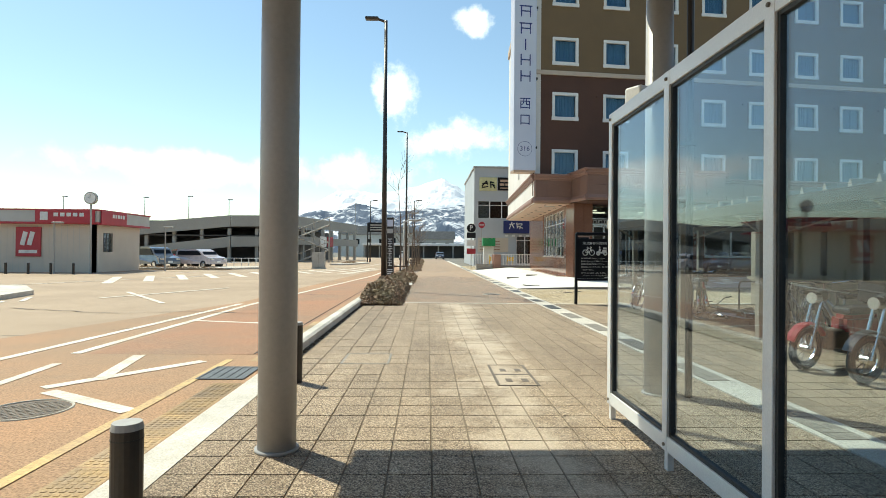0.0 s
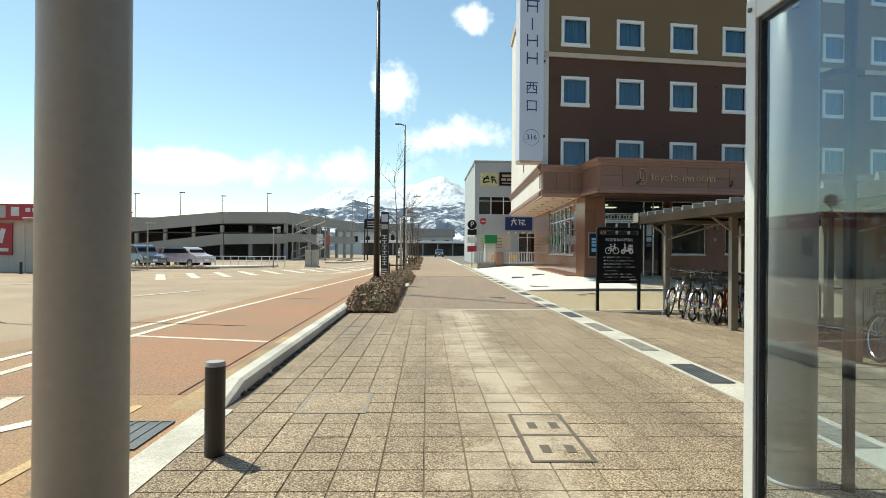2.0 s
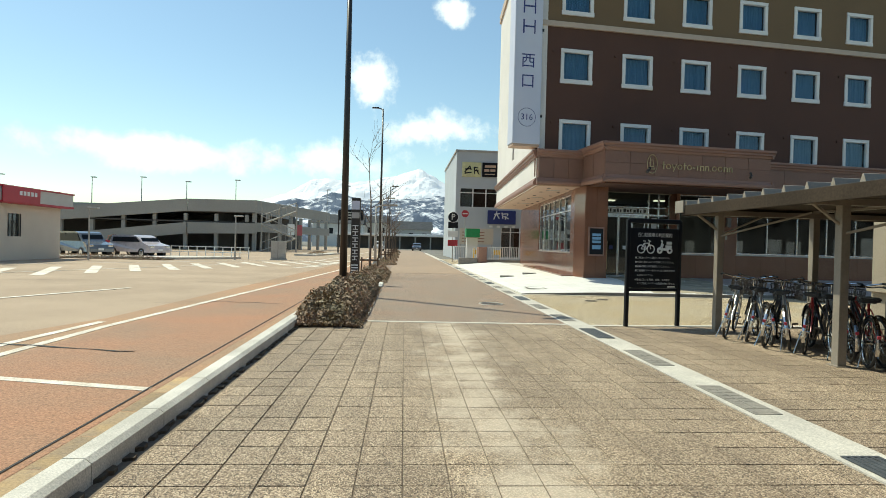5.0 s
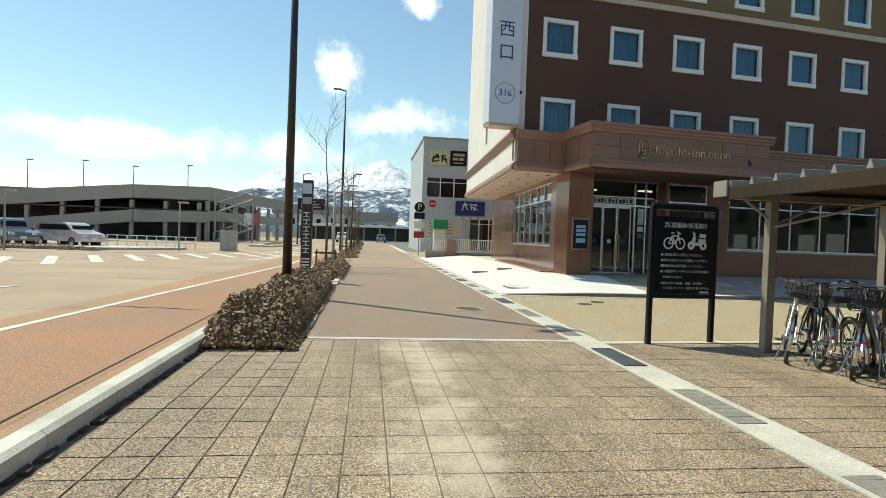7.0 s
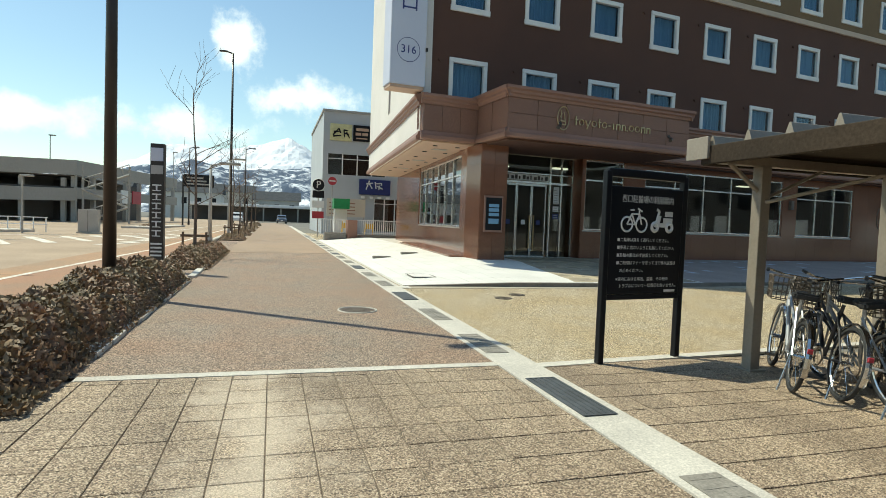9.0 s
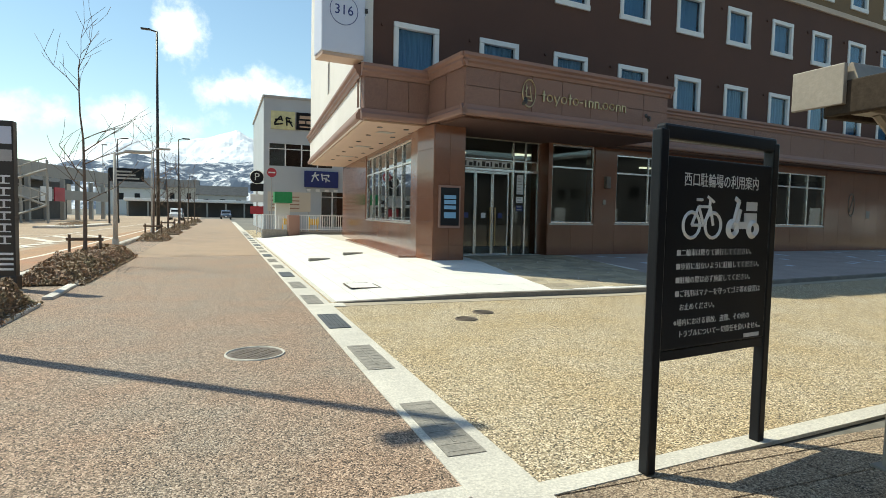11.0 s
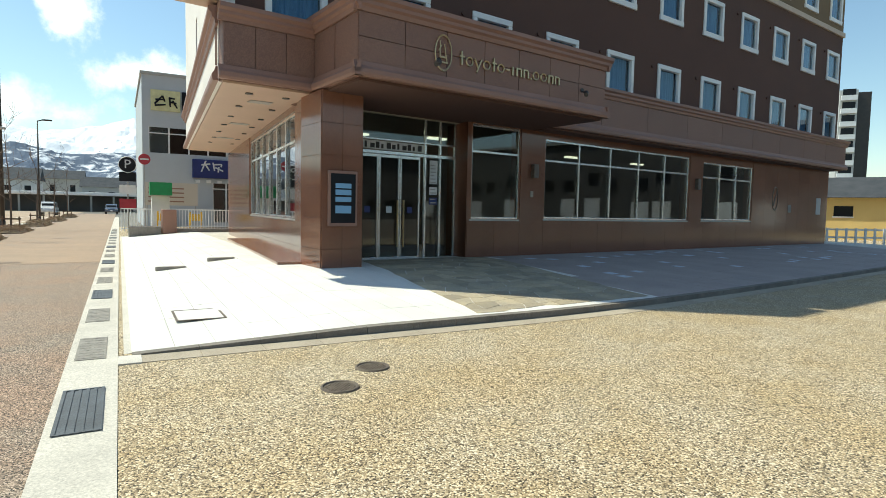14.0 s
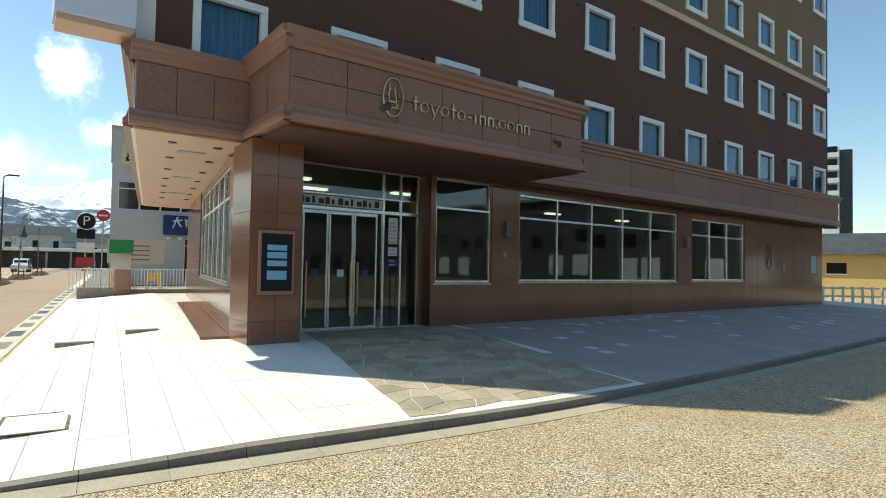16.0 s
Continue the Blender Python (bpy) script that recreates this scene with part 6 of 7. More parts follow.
def path_lamp(x, y, h):
    l = thing("path_lamp", "grey path lamp with a flat lantern", "street lamp", pose(x, y, 0), group="path lamps of the square")
    part("pole", tube((0, 0, 0), (0, 0, h), 0.05, 0.04, 10), MAT_GREYPLASTIC, l)
    part("lantern", box(-0.1, -0.12, h, 0.5, 0.12, h + 0.1, 0.03), MAT_GREYPLASTIC, l)
    return l


pl = path_lamp(-21.6, 33.8, 2.9)
copy_thing(pl, pose(-17.6, 39.0, 0))
copy_thing(pl, pose(-11.3, 45.0, 0))
copy_thing(pl, pose(-25.4, 33.5, 0))
for i in range(7):
    copy_thing(bo, pose(-27.5 + 1.25 * i, 33.0, 0))


def car(m, paint, label, boxy):
    c = thing("car", label, "car", m, group="parked cars")
    L, W, Hh = 4.3, 1.7, 1.65 if boxy else 1.5
    side = [(-2.12, 0.35), (-2.15, 0.85), (-1.95, 1.0), (-1.75, Hh - 0.05), (-1.3, Hh), (0.4, Hh), (0.75, Hh - 0.1), (1.35, 1.0), (2.05, 0.82), (2.15, 0.55), (2.12, 0.35)]
    bm = bmesh.new()
    rows = []
    for y, k in ((-W / 2, 0.0), (-W / 2 + 0.06, 1.0), (W / 2 - 0.06, 1.0), (W / 2, 0.0)):
        rows.append([bm.verts.new((x * (0.985 if k == 0 else 1), y * (1 if z < 1.0 else 0.86), z)) for x, z in side])
    n = len(side)
    for r in range(3):
        for i in range(n):
            bm.faces.new((rows[r][i], rows[r][(i + 1) % n], rows[r + 1][(i + 1) % n], rows[r + 1][i]))
    bm.faces.new(rows[0])
    bm.faces.new(rows[3][::-1])
    bmesh.ops.recalc_face_normals(bm, faces=bm.faces[:])
    body = part("body", bm, paint, c, smooth=False)
    for s in (-1, 1):
        y = s * (W / 2 * 0.86 + 0.012)
        for x0, x1 in ((-1.62, -0.75), (-0.68, 0.2), (0.26, 0.95)):
            bm = bmesh.new()
            q = [(x0, 1.04), (x1 + 0.12, 1.04), (x1 - (0.25 if x1 > 0.8 else 0), Hh - 0.14), (x0 + (0.1 if x0 < -1.5 else 0), Hh - 0.14)]
            va = [bm.verts.new((x, y + s * 0.03, z)) for x, z in q]
            vb = [bm.verts.new((x, y - s * 0.03, z)) for x, z in q]
            bm.faces.new(va)
            bm.faces.new(vb[::-1])
            for i in range(4):
                bm.faces.new((va[i], va[(i + 1) % 4], vb[(i + 1) % 4], vb[i]))
            bmesh.ops.recalc_face_normals(bm, faces=bm.faces[:])
            part("side_window", bm, MAT_SIGN, c, "dark glass")
    for x, z0, z1, n2 in ((1.06, 1.06, Hh - 0.14, "windscreen"), (-1.87, 1.05, Hh - 0.15, "rear_window")):
        tilt = -32 if x > 0 else 12
        part(n2, box(-0.02, -0.64, 0.0, 0.02, 0.64, z1 - z0, 0.01), MAT_SIGN, c, "dark glass", m=pose(x + (0.16 if x > 0 else -0.05), 0, z0, 0, tilt, 0))
    for x in (-1.35, 1.35):
        for s in (-1, 1):
            w = part("wheel", tube((x, s * 0.62, 0.31), (x, s * 0.86, 0.31), 0.31, 0.31, 20), MAT_TYRE, c)
            part("hub_cap", tube((x, s * 0.86, 0.31), (x, s * 0.872, 0.31), 0.2, 0.18, 14), MAT_CHROME, w)
    for s in (-1, 1):
        part("headlight", box(2.0, s * 0.62 - 0.17, 0.68, 2.13, s * 0.62 + 0.17, 0.82, 0.03), MAT_CHROME, c)
        part("tail_light", box(-2.17, s * 0.72 - 0.09, 0.8, -2.05, s * 0.72 + 0.09, 1.1, 0.02), MAT_RED, c)
    part("number_plate", box(2.13, -0.17, 0.45, 2.16, 0.17, 0.6), MAT_WHITE, c)
    part("bumper", box(-2.2, -0.8, 0.32, -2.08, 0.8, 0.55, 0.03), paint, c)
    return c


PAINT_WHITE = material("white_car_paint", (0.72, 0.71, 0.70), rough=0.25, coat=0.6, grain=0.02, bump=0)
PAINT_GREY = material("blue_grey_car_paint", (0.16, 0.18, 0.21), rough=0.25, coat=0.6, metal=0.4, grain=0.02, bump=0)
PAINT_PINK = material("pale_pink_car_paint", (0.60, 0.52, 0.52), rough=0.25, coat=0.6, grain=0.02, bump=0)
PAINT_RED = material("dark_red_car_paint", (0.22, 0.03, 0.04), rough=0.25, coat=0.6, grain=0.02, bump=0)
car(pose(-21.2, 45.2, 0, 0, 0, -35), PAINT_GREY, "blue grey estate car parked beyond the square", True)
car(pose(-18.3, 46.6, 0, 0, 0, -28), PAINT_PINK, "pale small car parked beyond the square", False)
car(pose(-23.4, 48.0, 0, 0, 0, -35), PAINT_WHITE, "white van like car parked beyond the square", True)
car(pose(-20.2, 49.6, 0, 0, 0, -35), PAINT_RED, "dark red car parked behind others", False)
car(pose(-33.5, 38.5, 0, 0, 0, 90), PAINT_GREY, "dark car inside the open garage of the office", True)
car(pose(-4.2, 104, 0, 0, 0, -90), PAINT_WHITE, "white car far down the road", True)
car(pose(2.5, 118, 0, 0, 0, -90), PAINT_GREY, "dark car far down the road", False)

isl = setting("traffic_island", prism([(-26, 40.2), (-14.5, 43.2), (-11.5, 47.2), (-12.2, 48.2), (-26, 43.2)], -0.02, 0.14), MAT_KERB, "kerbed planted island in front of the car park", "island")
hedge("hedge", -25.0, -14.5, 41.6, 43.0, 0.34, "low brown hedge on the far traffic island", 5000, 31)
setting("traffic_island_1", prism([(-17.5, 14.5), (-12.6, 14.8), (-11.7, 16.2), (-12.2, 18.2), (-14, 20.5), (-18, 21.5)], -0.02, 0.14), MAT_KERB, "kerbed round island in the square", "island")
setting("traffic_island_2", prism([(-10.2, 60), (-8.2, 60), (-7.0, 70), (-8.0, 71)], -0.02, 0.14), MAT_KERB, "narrow kerbed island far down the road", "island")
hedge("hedge", -9.4, -8.2, 61.5, 68.5, 0.4, "low far hedge on a narrow island", 2000, 32)
cab = thing("utility_box", "grey street utility cabinet on a plinth", "cabinet", pose(-9.4, 47.0, 0))
part("cabinet", box(0, 0, 0.1, 1.0, 0.5, 1.35, 0.02), MAT_GREYPLASTIC, cab)
part("plinth", box(-0.05, -0.05, 0, 1.05, 0.55, 0.1), MAT_CONCRETE, cab)
part("seam", box(0.49, -0.006, 0.15, 0.51, -0.001, 1.3), MAT_DARK, cab)
rails = thing("guard_fence", "low white guard fence before the parked cars", "fence", pose(-16.5, 47.5, 0))
for i in range(10):
    part("fence_post", box(i * 0.6, 0, 0, i * 0.6 + 0.05, 0.05, 0.8), MAT_WHITE, rails)
for z in (0.4, 0.78):
    part("fence_rail", box(0, 0.01, z, 5.5, 0.04, z + 0.05), MAT_WHITE, rails)

# ---- multi-storey car park ----
deck = thing("car_park", "grey two level car park with a sloping ramp parapet", "car park", pose(0, 0, 0))
def slope_panel(p, q, z0a, z1a, z0b, z1b, y, name="parapet", mat=MAT_PARK, thick=0.25):
    bm = bmesh.new()
    pts = [(p, z0a), (q, z0b), (q, z1b), (p, z1a)]
    a = [bm.verts.new((x, y, z)) for x, z in pts]
    b = [bm.verts.new((x, y + thick, z)) for x, z in pts]
    bm.faces.new(a)
    bm.faces.new(b[::-1])
    for i in range(4):
        bm.faces.new((a[i], a[(i + 1) % 4], b[(i + 1) % 4], b[i]))
    bmesh.ops.recalc_face_normals(bm, faces=bm.faces[:])
    return part(name, bm, mat, deck)


PYY = 75
slope_panel(-25.5, -17.5, 4.55, 6.0, 4.65, 6.05, PYY)
slope_panel(-42, -25.6, 2.9, 4.5, 4.55, 6.0, PYY)
slope_panel(-60, -42.1, 2.9, 4.5, 2.9, 4.5, PYY)
slope_panel(-25.5, -17.5, 1.9, 3.25, 2.1, 3.3, PYY)
slope_panel(-40, -25.6, 0.2, 1.5, 1.9, 3.25, PYY)
slope_panel(-75, -30, 4.6, 6.1, 4.6, 6.1, 92)
slope_panel(-75, -30, 2.0, 3.3, 2.0, 3.3, 92)
# dark upright sheets stand in for the shade inside the decks
part("dark_core", box(-60, PYY + 6, 0, -18.5, PYY + 6.2, 4.3), MAT_PARK_DARK, deck, "dark sheet standing for the shade inside the decks")
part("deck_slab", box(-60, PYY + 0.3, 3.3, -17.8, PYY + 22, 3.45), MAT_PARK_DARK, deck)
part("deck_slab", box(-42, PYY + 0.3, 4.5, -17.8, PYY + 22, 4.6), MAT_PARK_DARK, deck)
for i in range(12):
    part("column", box(-58 + 3.55 * i, PYY + 0.3, 0, -57.6 + 3.55 * i, PYY + 0.7, 4.3), MAT_PARK, deck)
SD = Vector((5.2, 25, 0)).normalized()
sm2 = Matrix.Identity(4)
sm2.col[0][:3], sm2.col[1][:3], sm2.col[2][:3], sm2.col[3][:3] = SD, (-SD.y, SD.x, 0), (0, 0, 1), (-17.5, PYY, 0)
for z0, z1 in ((4.65, 6.05), (2.3, 3.4)):
    part("parapet", box(0, 0, z0, 26, 0.25, z1), MAT_PARK, deck, m=sm2)
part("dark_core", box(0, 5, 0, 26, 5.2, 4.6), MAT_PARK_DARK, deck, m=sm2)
for i in range(8):
    part("column", box(0.3 + 3.6 * i, 0.3, 0, 0.7 + 3.6 * i, 0.7, 4.6), MAT_PARK, deck, m=sm2)
for i, (c0, mt) in enumerate(((9.0, MAT_WHITE), (11.8, MAT_RED))):
    part("hoarding", box(c0, -0.12, 2.1, c0 + 2.2, -0.02, 3.6), mt, deck, "hanging advertising panel", m=sm2)
stair = thing("outdoor_stair", "grey steel outdoor stair of the car park", "stair", pose(-16.6, 73.2, 0))
for k, (xa, xb, za, zb) in enumerate(((0, 4.0, 0.0, 1.6), (4.0, 0, 1.6, 3.2), (0, 4.0, 3.2, 4.8))):
    part("stringer", tube((xa, 0.2 * k, za), (xb, 0.2 * k, zb), 0.11, sides=4), MAT_PARK, stair)
    part("hand_rail", tube((xa, 0.2 * k, za + 1.0), (xb, 0.2 * k, zb + 1.0), 0.05, sides=4), MAT_PARK, stair)
    for i in range(8):
        f = i / 7
        part("baluster", tube((xa + (xb - xa) * f, 0.2 * k, za + (zb - za) * f), (xa + (xb - xa) * f, 0.2 * k, za + (zb - za) * f + 1), 0.025, sides=4), MAT_PARK, stair)
for x in (0, 2, 4.0):
    part("stair_post", box(x - 0.08, 0.5, 0, x + 0.08, 0.66, 5.6), MAT_PARK, stair)
for x, y, h in ((-39, 80, 8.6), (-33, 80, 8.8), (-27.5, 80, 8.4), (-22, 82, 9.0), (-12.5, 99, 9.6), (-50, 80, 8.6)):
    mast = thing("roof_mast", "thin lamp mast on the car park deck", "lamp", pose(x, y, 0), group="lamp masts of the car park")
    part("mast", tube((0, 0, 4.5), (0, 0, h), 0.06, 0.04, 6), MAT_GREYPLASTIC, mast)
    part("mast_head", box(-0.1, -0.2, h, 0.5, 0.2, h + 0.1), MAT_GREYPLASTIC, mast)
hs = thing("height_sign", "dark gantry sign at the car park entry", "sign", pose(-7.6, 72, 0))
part("gantry", box(0, 0, 0, 0.15, 0.15, 5.0), MAT_DARK, hs)
part("sign_face", box(0.1, -0.05, 3.9, 2.9, 0.05, 5.1, 0.02), MAT_SIGN, hs)
for i in range(3):
    part("sign_bar", box(0.4, -0.06, 4.1 + 0.3 * i, 2.5 - 0.3 * i, -0.051, 4.25 + 0.3 * i), MAT_GREYPLASTIC, hs)

# ---- restaurant building beyond the hotel ----
rest = thing("restaurant_building", "three storey white restaurant building with shop signs", "building", pose(5.0, 62, 0))
rh = [(0.4, 5.2, 5.6, 7.0), (4.6, 0.3, 8.4, 3.2)]
part("front_wall", pierced(0, 24, 0, 10.6, 0.3, rh), MAT_CLADDING, rest, "pale grey clad front wall")
part("left_wall", box(0, 0.3, 0, 0.3, 16, 10.6), MAT_CLADDING, rest)
part("flat_roof", box(-0.1, -0.1, 10.6, 24.1, 16, 10.8), MAT_GREYPLASTIC, rest)
part("dark_room", box(0.35, 3, 0, 23, 3.1, 10.4), MAT_ROOM, rest)
for h in rh:
    w = part("window", box(h[0], 0.1, h[1], h[2], 0.12, h[3]), MAT_GLASS, rest, "banded glass window")
    for i in range(5):
        x = h[0] + (h[2] - h[0]) * i / 4
        part("mullion", box(x - 0.05, 0.02, h[1], x + 0.05, 0.1, h[3]), MAT_WHITE, w)
    part("rail", box(h[0], 0.03, h[3] - 0.45, h[2], 0.1, h[3] - 0.38), MAT_WHITE, w)
    part("curtain", box(h[0], 0.4, h[1], h[0] + 1.4, 0.45, h[3]), MAT_WHITE, w)
MAT_CREAMSIGN = material("cream_sign_face", (0.70, 0.66, 0.36), rough=0.5, grain=0.03, bump=0)
s1 = part("cream_sign", box(0.55, -0.12, 8.15, 2.45, -0.004, 9.6, 0.02), MAT_CREAMSIGN, rest, "cream sign with black brush marks")
for a, b in (((0.8, 8.6), (1.3, 9.2)), ((1.3, 9.2), (1.45, 8.8)), ((0.85, 8.9), (1.45, 8.95)), ((0.8, 8.5), (1.5, 8.6)), ((1.7, 9.1), (2.1, 9.05)), ((1.75, 9.1), (1.8, 8.45)), ((1.8, 8.8), (2.2, 8.75)), ((1.95, 8.9), (2.25, 8.4))):
    part("brush_mark", tube((a[0], -0.13, a[1]), (b[0], -0.13, b[1]), 0.07, 0.05, 6), MAT_SIGN, s1)
s2 = part("black_sign", box(2.55, -0.12, 8.2, 4.1, -0.004, 9.6, 0.02), MAT_SIGN, rest, "black sign with pale marks")
for x, z, w, h in ((2.8, 9.1, 1.1, 0.25), (2.75, 8.7, 0.5, 0.25), (3.35, 8.7, 0.5, 0.25), (2.8, 8.4, 1.0, 0.1)):
    part("sign_mark", box(x, -0.135, z, x + w, -0.121, z + h), MAT_SOFFIT, s2)
s3 = part("navy_sign", box(3.2, -0.25, 3.55, 6.0, -0.004, 4.9, 0.03), MAT_NAVY_SIGN, rest, "navy blue sign with white brush marks")
for a, b in (((3.8, 4.5), (4.4, 4.6)), ((4.1, 4.8), (3.8, 4.0)), ((4.1, 4.5), (4.35, 4.1)), ((4.6, 4.7), (4.7, 4.1)), ((4.6, 4.55), (5.2, 4.6)), ((5.2, 4.6), (5.15, 4.4)), ((4.75, 4.35), (5.3, 4.1)), ((5.0, 4.4), (4.95, 4.0))):
    part("brush_mark", tube((a[0], -0.26, a[1]), (b[0], -0.26, b[1]), 0.06, 0.05, 6), MAT_LETTER, s3)
for i in range(4):
    part("wall_lamp", box(3.4 + 0.75 * i, -0.25, 3.2, 3.7 + 0.75 * i, 0.0, 3.4), MAT_WHITE, rest)

# fence and gate at the end of the forecourt
fence = thing("white_fence", "white painted steel picket fence on a low wall", "fence", pose(3.9, 45.6, 0, 0, 0, 4))
part("low_wall", box(0, 0, 0, 1.3, 0.5, 0.52, 0.02), MAT_COVER, fence, "brown low wall")
part("low_wall", box(1.9, 0.2, 0, 6.2, 0.6, 0.42, 0.02), MAT_COVER, fence)
part("gate_pillar", box(1.35, -0.1, 0, 1.95, 0.5, 1.3, 0.03), MAT_CORNICE, fence, "terracotta gate pillar")
for x0, x1, zb in ((-0.3, 1.3, 0.3), (1.98, 6.2, 0.42)):
    for z in (zb + 0.08, 1.28):
        part("rail", box(x0, 0.25, z, x1, 0.29, z + 0.05), MAT_WHITE, fence)
    n = int((x1 - x0) / 0.13)
    for i in range(n + 1):
        part("picket", box(x0 + 0.13 * i, 0.255, zb, x0 + 0.13 * i + 0.028, 0.285, 1.28), MAT_WHITE, fence)
booth = thing("green_booth", "small white booth with a bright green awning", "booth", pose(5.1, 52.0, 0.0))
part("body", box(0, 0, 0, 0.9, 0.6, 2.0, 0.02), MAT_WHITE, booth)
part("awning", prism([(-0.1, -0.5), (1.0, -0.5), (1.0, 0.6), (-0.1, 0.6)], 2.05, 2.75), MAT_GREEN, booth, "green curved awning")
for x in (5.1, 6.55):
    cone = thing("barrier", "yellow plastic folding barrier", "barrier", pose(x, 47.3, 0.0), group="yellow barriers")
    for s in (0, 0.5):
        part("leg", tube((s, 0, 0), (s + 0.05, 0, 1.2), 0.04, sides=6), MAT_YELLOW, cone)
    part("board", box(0, -0.03, 0.75, 0.6, 0.03, 1.1, 0.01), MAT_YELLOW, cone)
psign = thing("parking_sign", "round black parking sign with a white letter on a pole", "sign", pose(3.95, 52.0, 0))
part("pole", tube((0, 0, 0), (0, 0, 4.1), 0.04, sides=8), MAT_GREYPLASTIC, psign)
part("sign_disc", tube((0, -0.06, 3.65), (0, -0.03, 3.65), 0.42, 0.42, 28), MAT_SIGN, psign)
words("letter", "P", 0.68, MAT_LETTER, psign, pose(0, -0.064, 3.65) @ FACE, 0.003)
part("sign_rim", ring((0, -0.06, 3.65), (0, 1, 0), 0.42, 0.02, 28, 5), MAT_WHITE, psign)
for i, (z, mt) in enumerate(((2.75, MAT_SIGN), (2.05, MAT_WHITE), (1.3, MAT_RED))):
    part("sub_panel", box(-0.4, -0.05, z, 0.4, -0.03, z + 0.5), mt, psign)
nsign = thing("no_entry_sign", "round red and white no entry sign on a pole", "sign", pose(4.7, 50.0, 0))
part("pole", tube((0, 0, 0), (0, 0, 4.1), 0.03, sides=8), MAT_GREYPLASTIC, nsign)
part("sign_disc", tube((0, -0.06, 3.85), (0, -0.03, 3.85), 0.28, 0.28, 28), MAT_RED, nsign)
part("bar", box(-0.2, -0.07, 3.81, 0.2, -0.061, 3.89), MAT_LETTER, nsign)
bb = thing("information_sign", "cream notice panel behind the fence", "sign", pose(4.9, 56.0, 0))
part("panel", box(0, 0, 1.5, 3.0, 0.08, 2.9), MAT_OFFICE, bb)
for x in (0.1, 2.85):
    part("post", box(x, 0.02, 0, x + 0.06, 0.06, 1.5), MAT_GREYPLASTIC, bb)
for i in range(4):
    part("text_bar", box(0.2, -0.006, 1.7 + 0.27 * i, 2.2, -0.001, 1.78 + 0.27 * i), MAT_CORNICE, bb)

# ---- end of the road ----
def house(x, y, w, d, h, wall, roofm, label, windows=2, turn=0):
    o = thing("house", label, "house", pose(x, y, 0, 0, 0, turn))
    hs_ = [(w * (i + 0.5) / windows - 0.6, h * 0.55, w * (i + 0.5) / windows + 0.6, h * 0.8) for i in range(windows)]
    part("wall", pierced(0, w, 0, h, 0.3, hs_), wall, o)
    part("wall", box(0, 0.3, 0, 0.3, d, h), wall, o)
    part("wall", box(w - 0.3, 0.3, 0, w, d, h), wall, o)
    part("wall", box(0.3, d - 0.3, 0, w - 0.3, d, h), wall, o)
    bm = bmesh.new()
    e = 0.5
    v = [bm.verts.new(p) for p in ((-e, -e, h), (w + e, -e, h), (w + e, d + e, h), (-e, d + e, h), (-e, d / 2, h + d * 0.28), (w + e, d / 2, h + d * 0.28))]
    for f in ((0, 1, 5, 4), (2, 3, 4, 5), (3, 0, 4), (1, 2, 5), (3, 2, 1, 0)):
        bm.faces.new([v[i] for i in f])
    part("roof", bm, roofm, o, "pitched tile roof")
    for h_ in hs_:
        wd = part("window", box(h_[0], 0.1, h_[1], h_[2], 0.14, h_[3]), MAT_SIGN, o)
        part("sill", box(h_[0] - 0.05, -0.06, h_[1] - 0.1, h_[2] + 0.05, 0.0, h_[1]), MAT_WHITE, wd)
    return o


house(-26, 170, 14, 10, 6.5, MAT_WHITE_WALL, MAT_ROOF, "white house with dark roof at the road's end", 4)
house(-4, 175, 12, 9, 5.5, MAT_FASCIA, MAT_ROOF, "grey house with dark roof at the road's end", 3)
house(12, 160, 13, 9, 6.0, MAT_WHITE_WALL, MAT_ROOF, "white house with dark roof at the road's end", 3)
house(-48, 165, 16, 10, 7, MAT_OFFICE, MAT_ROOF, "cream house with dark roof far off", 4)
house(-14, 200, 9, 9, 8, MAT_OFFICE, MAT_ROOF, "narrow cream house with dark roof far off", 2)
house(28, 190, 16, 10, 7, MAT_FASCIA, MAT_ROOF, "grey house with dark roof far off", 4)
arc = thing("far_shelter", "long low white roofed shelter across the road's end", "shelter", pose(-16, 140, 0))
part("roof", box(0, 0, 3.0, 34, 4, 3.6, 0.1), MAT_WHITE, arc, "white arched roof")
for i in range(10):
    part("post", box(0.5 + 3.6 * i, 0.3, 0, 0.8 + 3.6 * i, 0.6, 3.0), MAT_PARK, arc)
part("back_screen", box(0, 3.8, 0, 34, 3.9, 3.0), MAT_PARK_DARK, arc)

# right: yellow house, tower block, white fence
yh = house(49.7, 40.5, 14, 6, 3.1, MAT_YELLOW_WALL, MAT_ROOF, "yellow rendered house with dark eaves", 4, -65)
tower = thing("tower_block", "tall grey apartment tower with balconies", "apartment tower", pose(135.8, 82, 0, 0, 0, -55))
part("core", box(0, 0, 0, 3.2, 8, 28.5), MAT_FASCIA, tower)
part("dark_side", box(3.2, 0.5, 0, 5.6, 8, 28), MAT_DARK, tower)
for i in range(10):
    part("balcony", box(0.2, -0.7, 2.0 + 2.7 * i, 3.0, -0.004, 3.0 + 2.7 * i), MAT_WHITE, tower)
    part("window", box(0.5, -0.05, 3.1 + 2.7 * i, 2.8, -0.003, 4.4 + 2.7 * i), MAT_SIGN, tower)
wf = thing("white_fence", "low white fence beyond the hotel", "fence", pose(38.5, 34.5, 0, 0, 0, -24))
for i in range(30):
    part("picket", box(0.6 * i, 0, 0, 0.6 * i + 0.12, 0.06, 1.0), MAT_WHITE, wf)
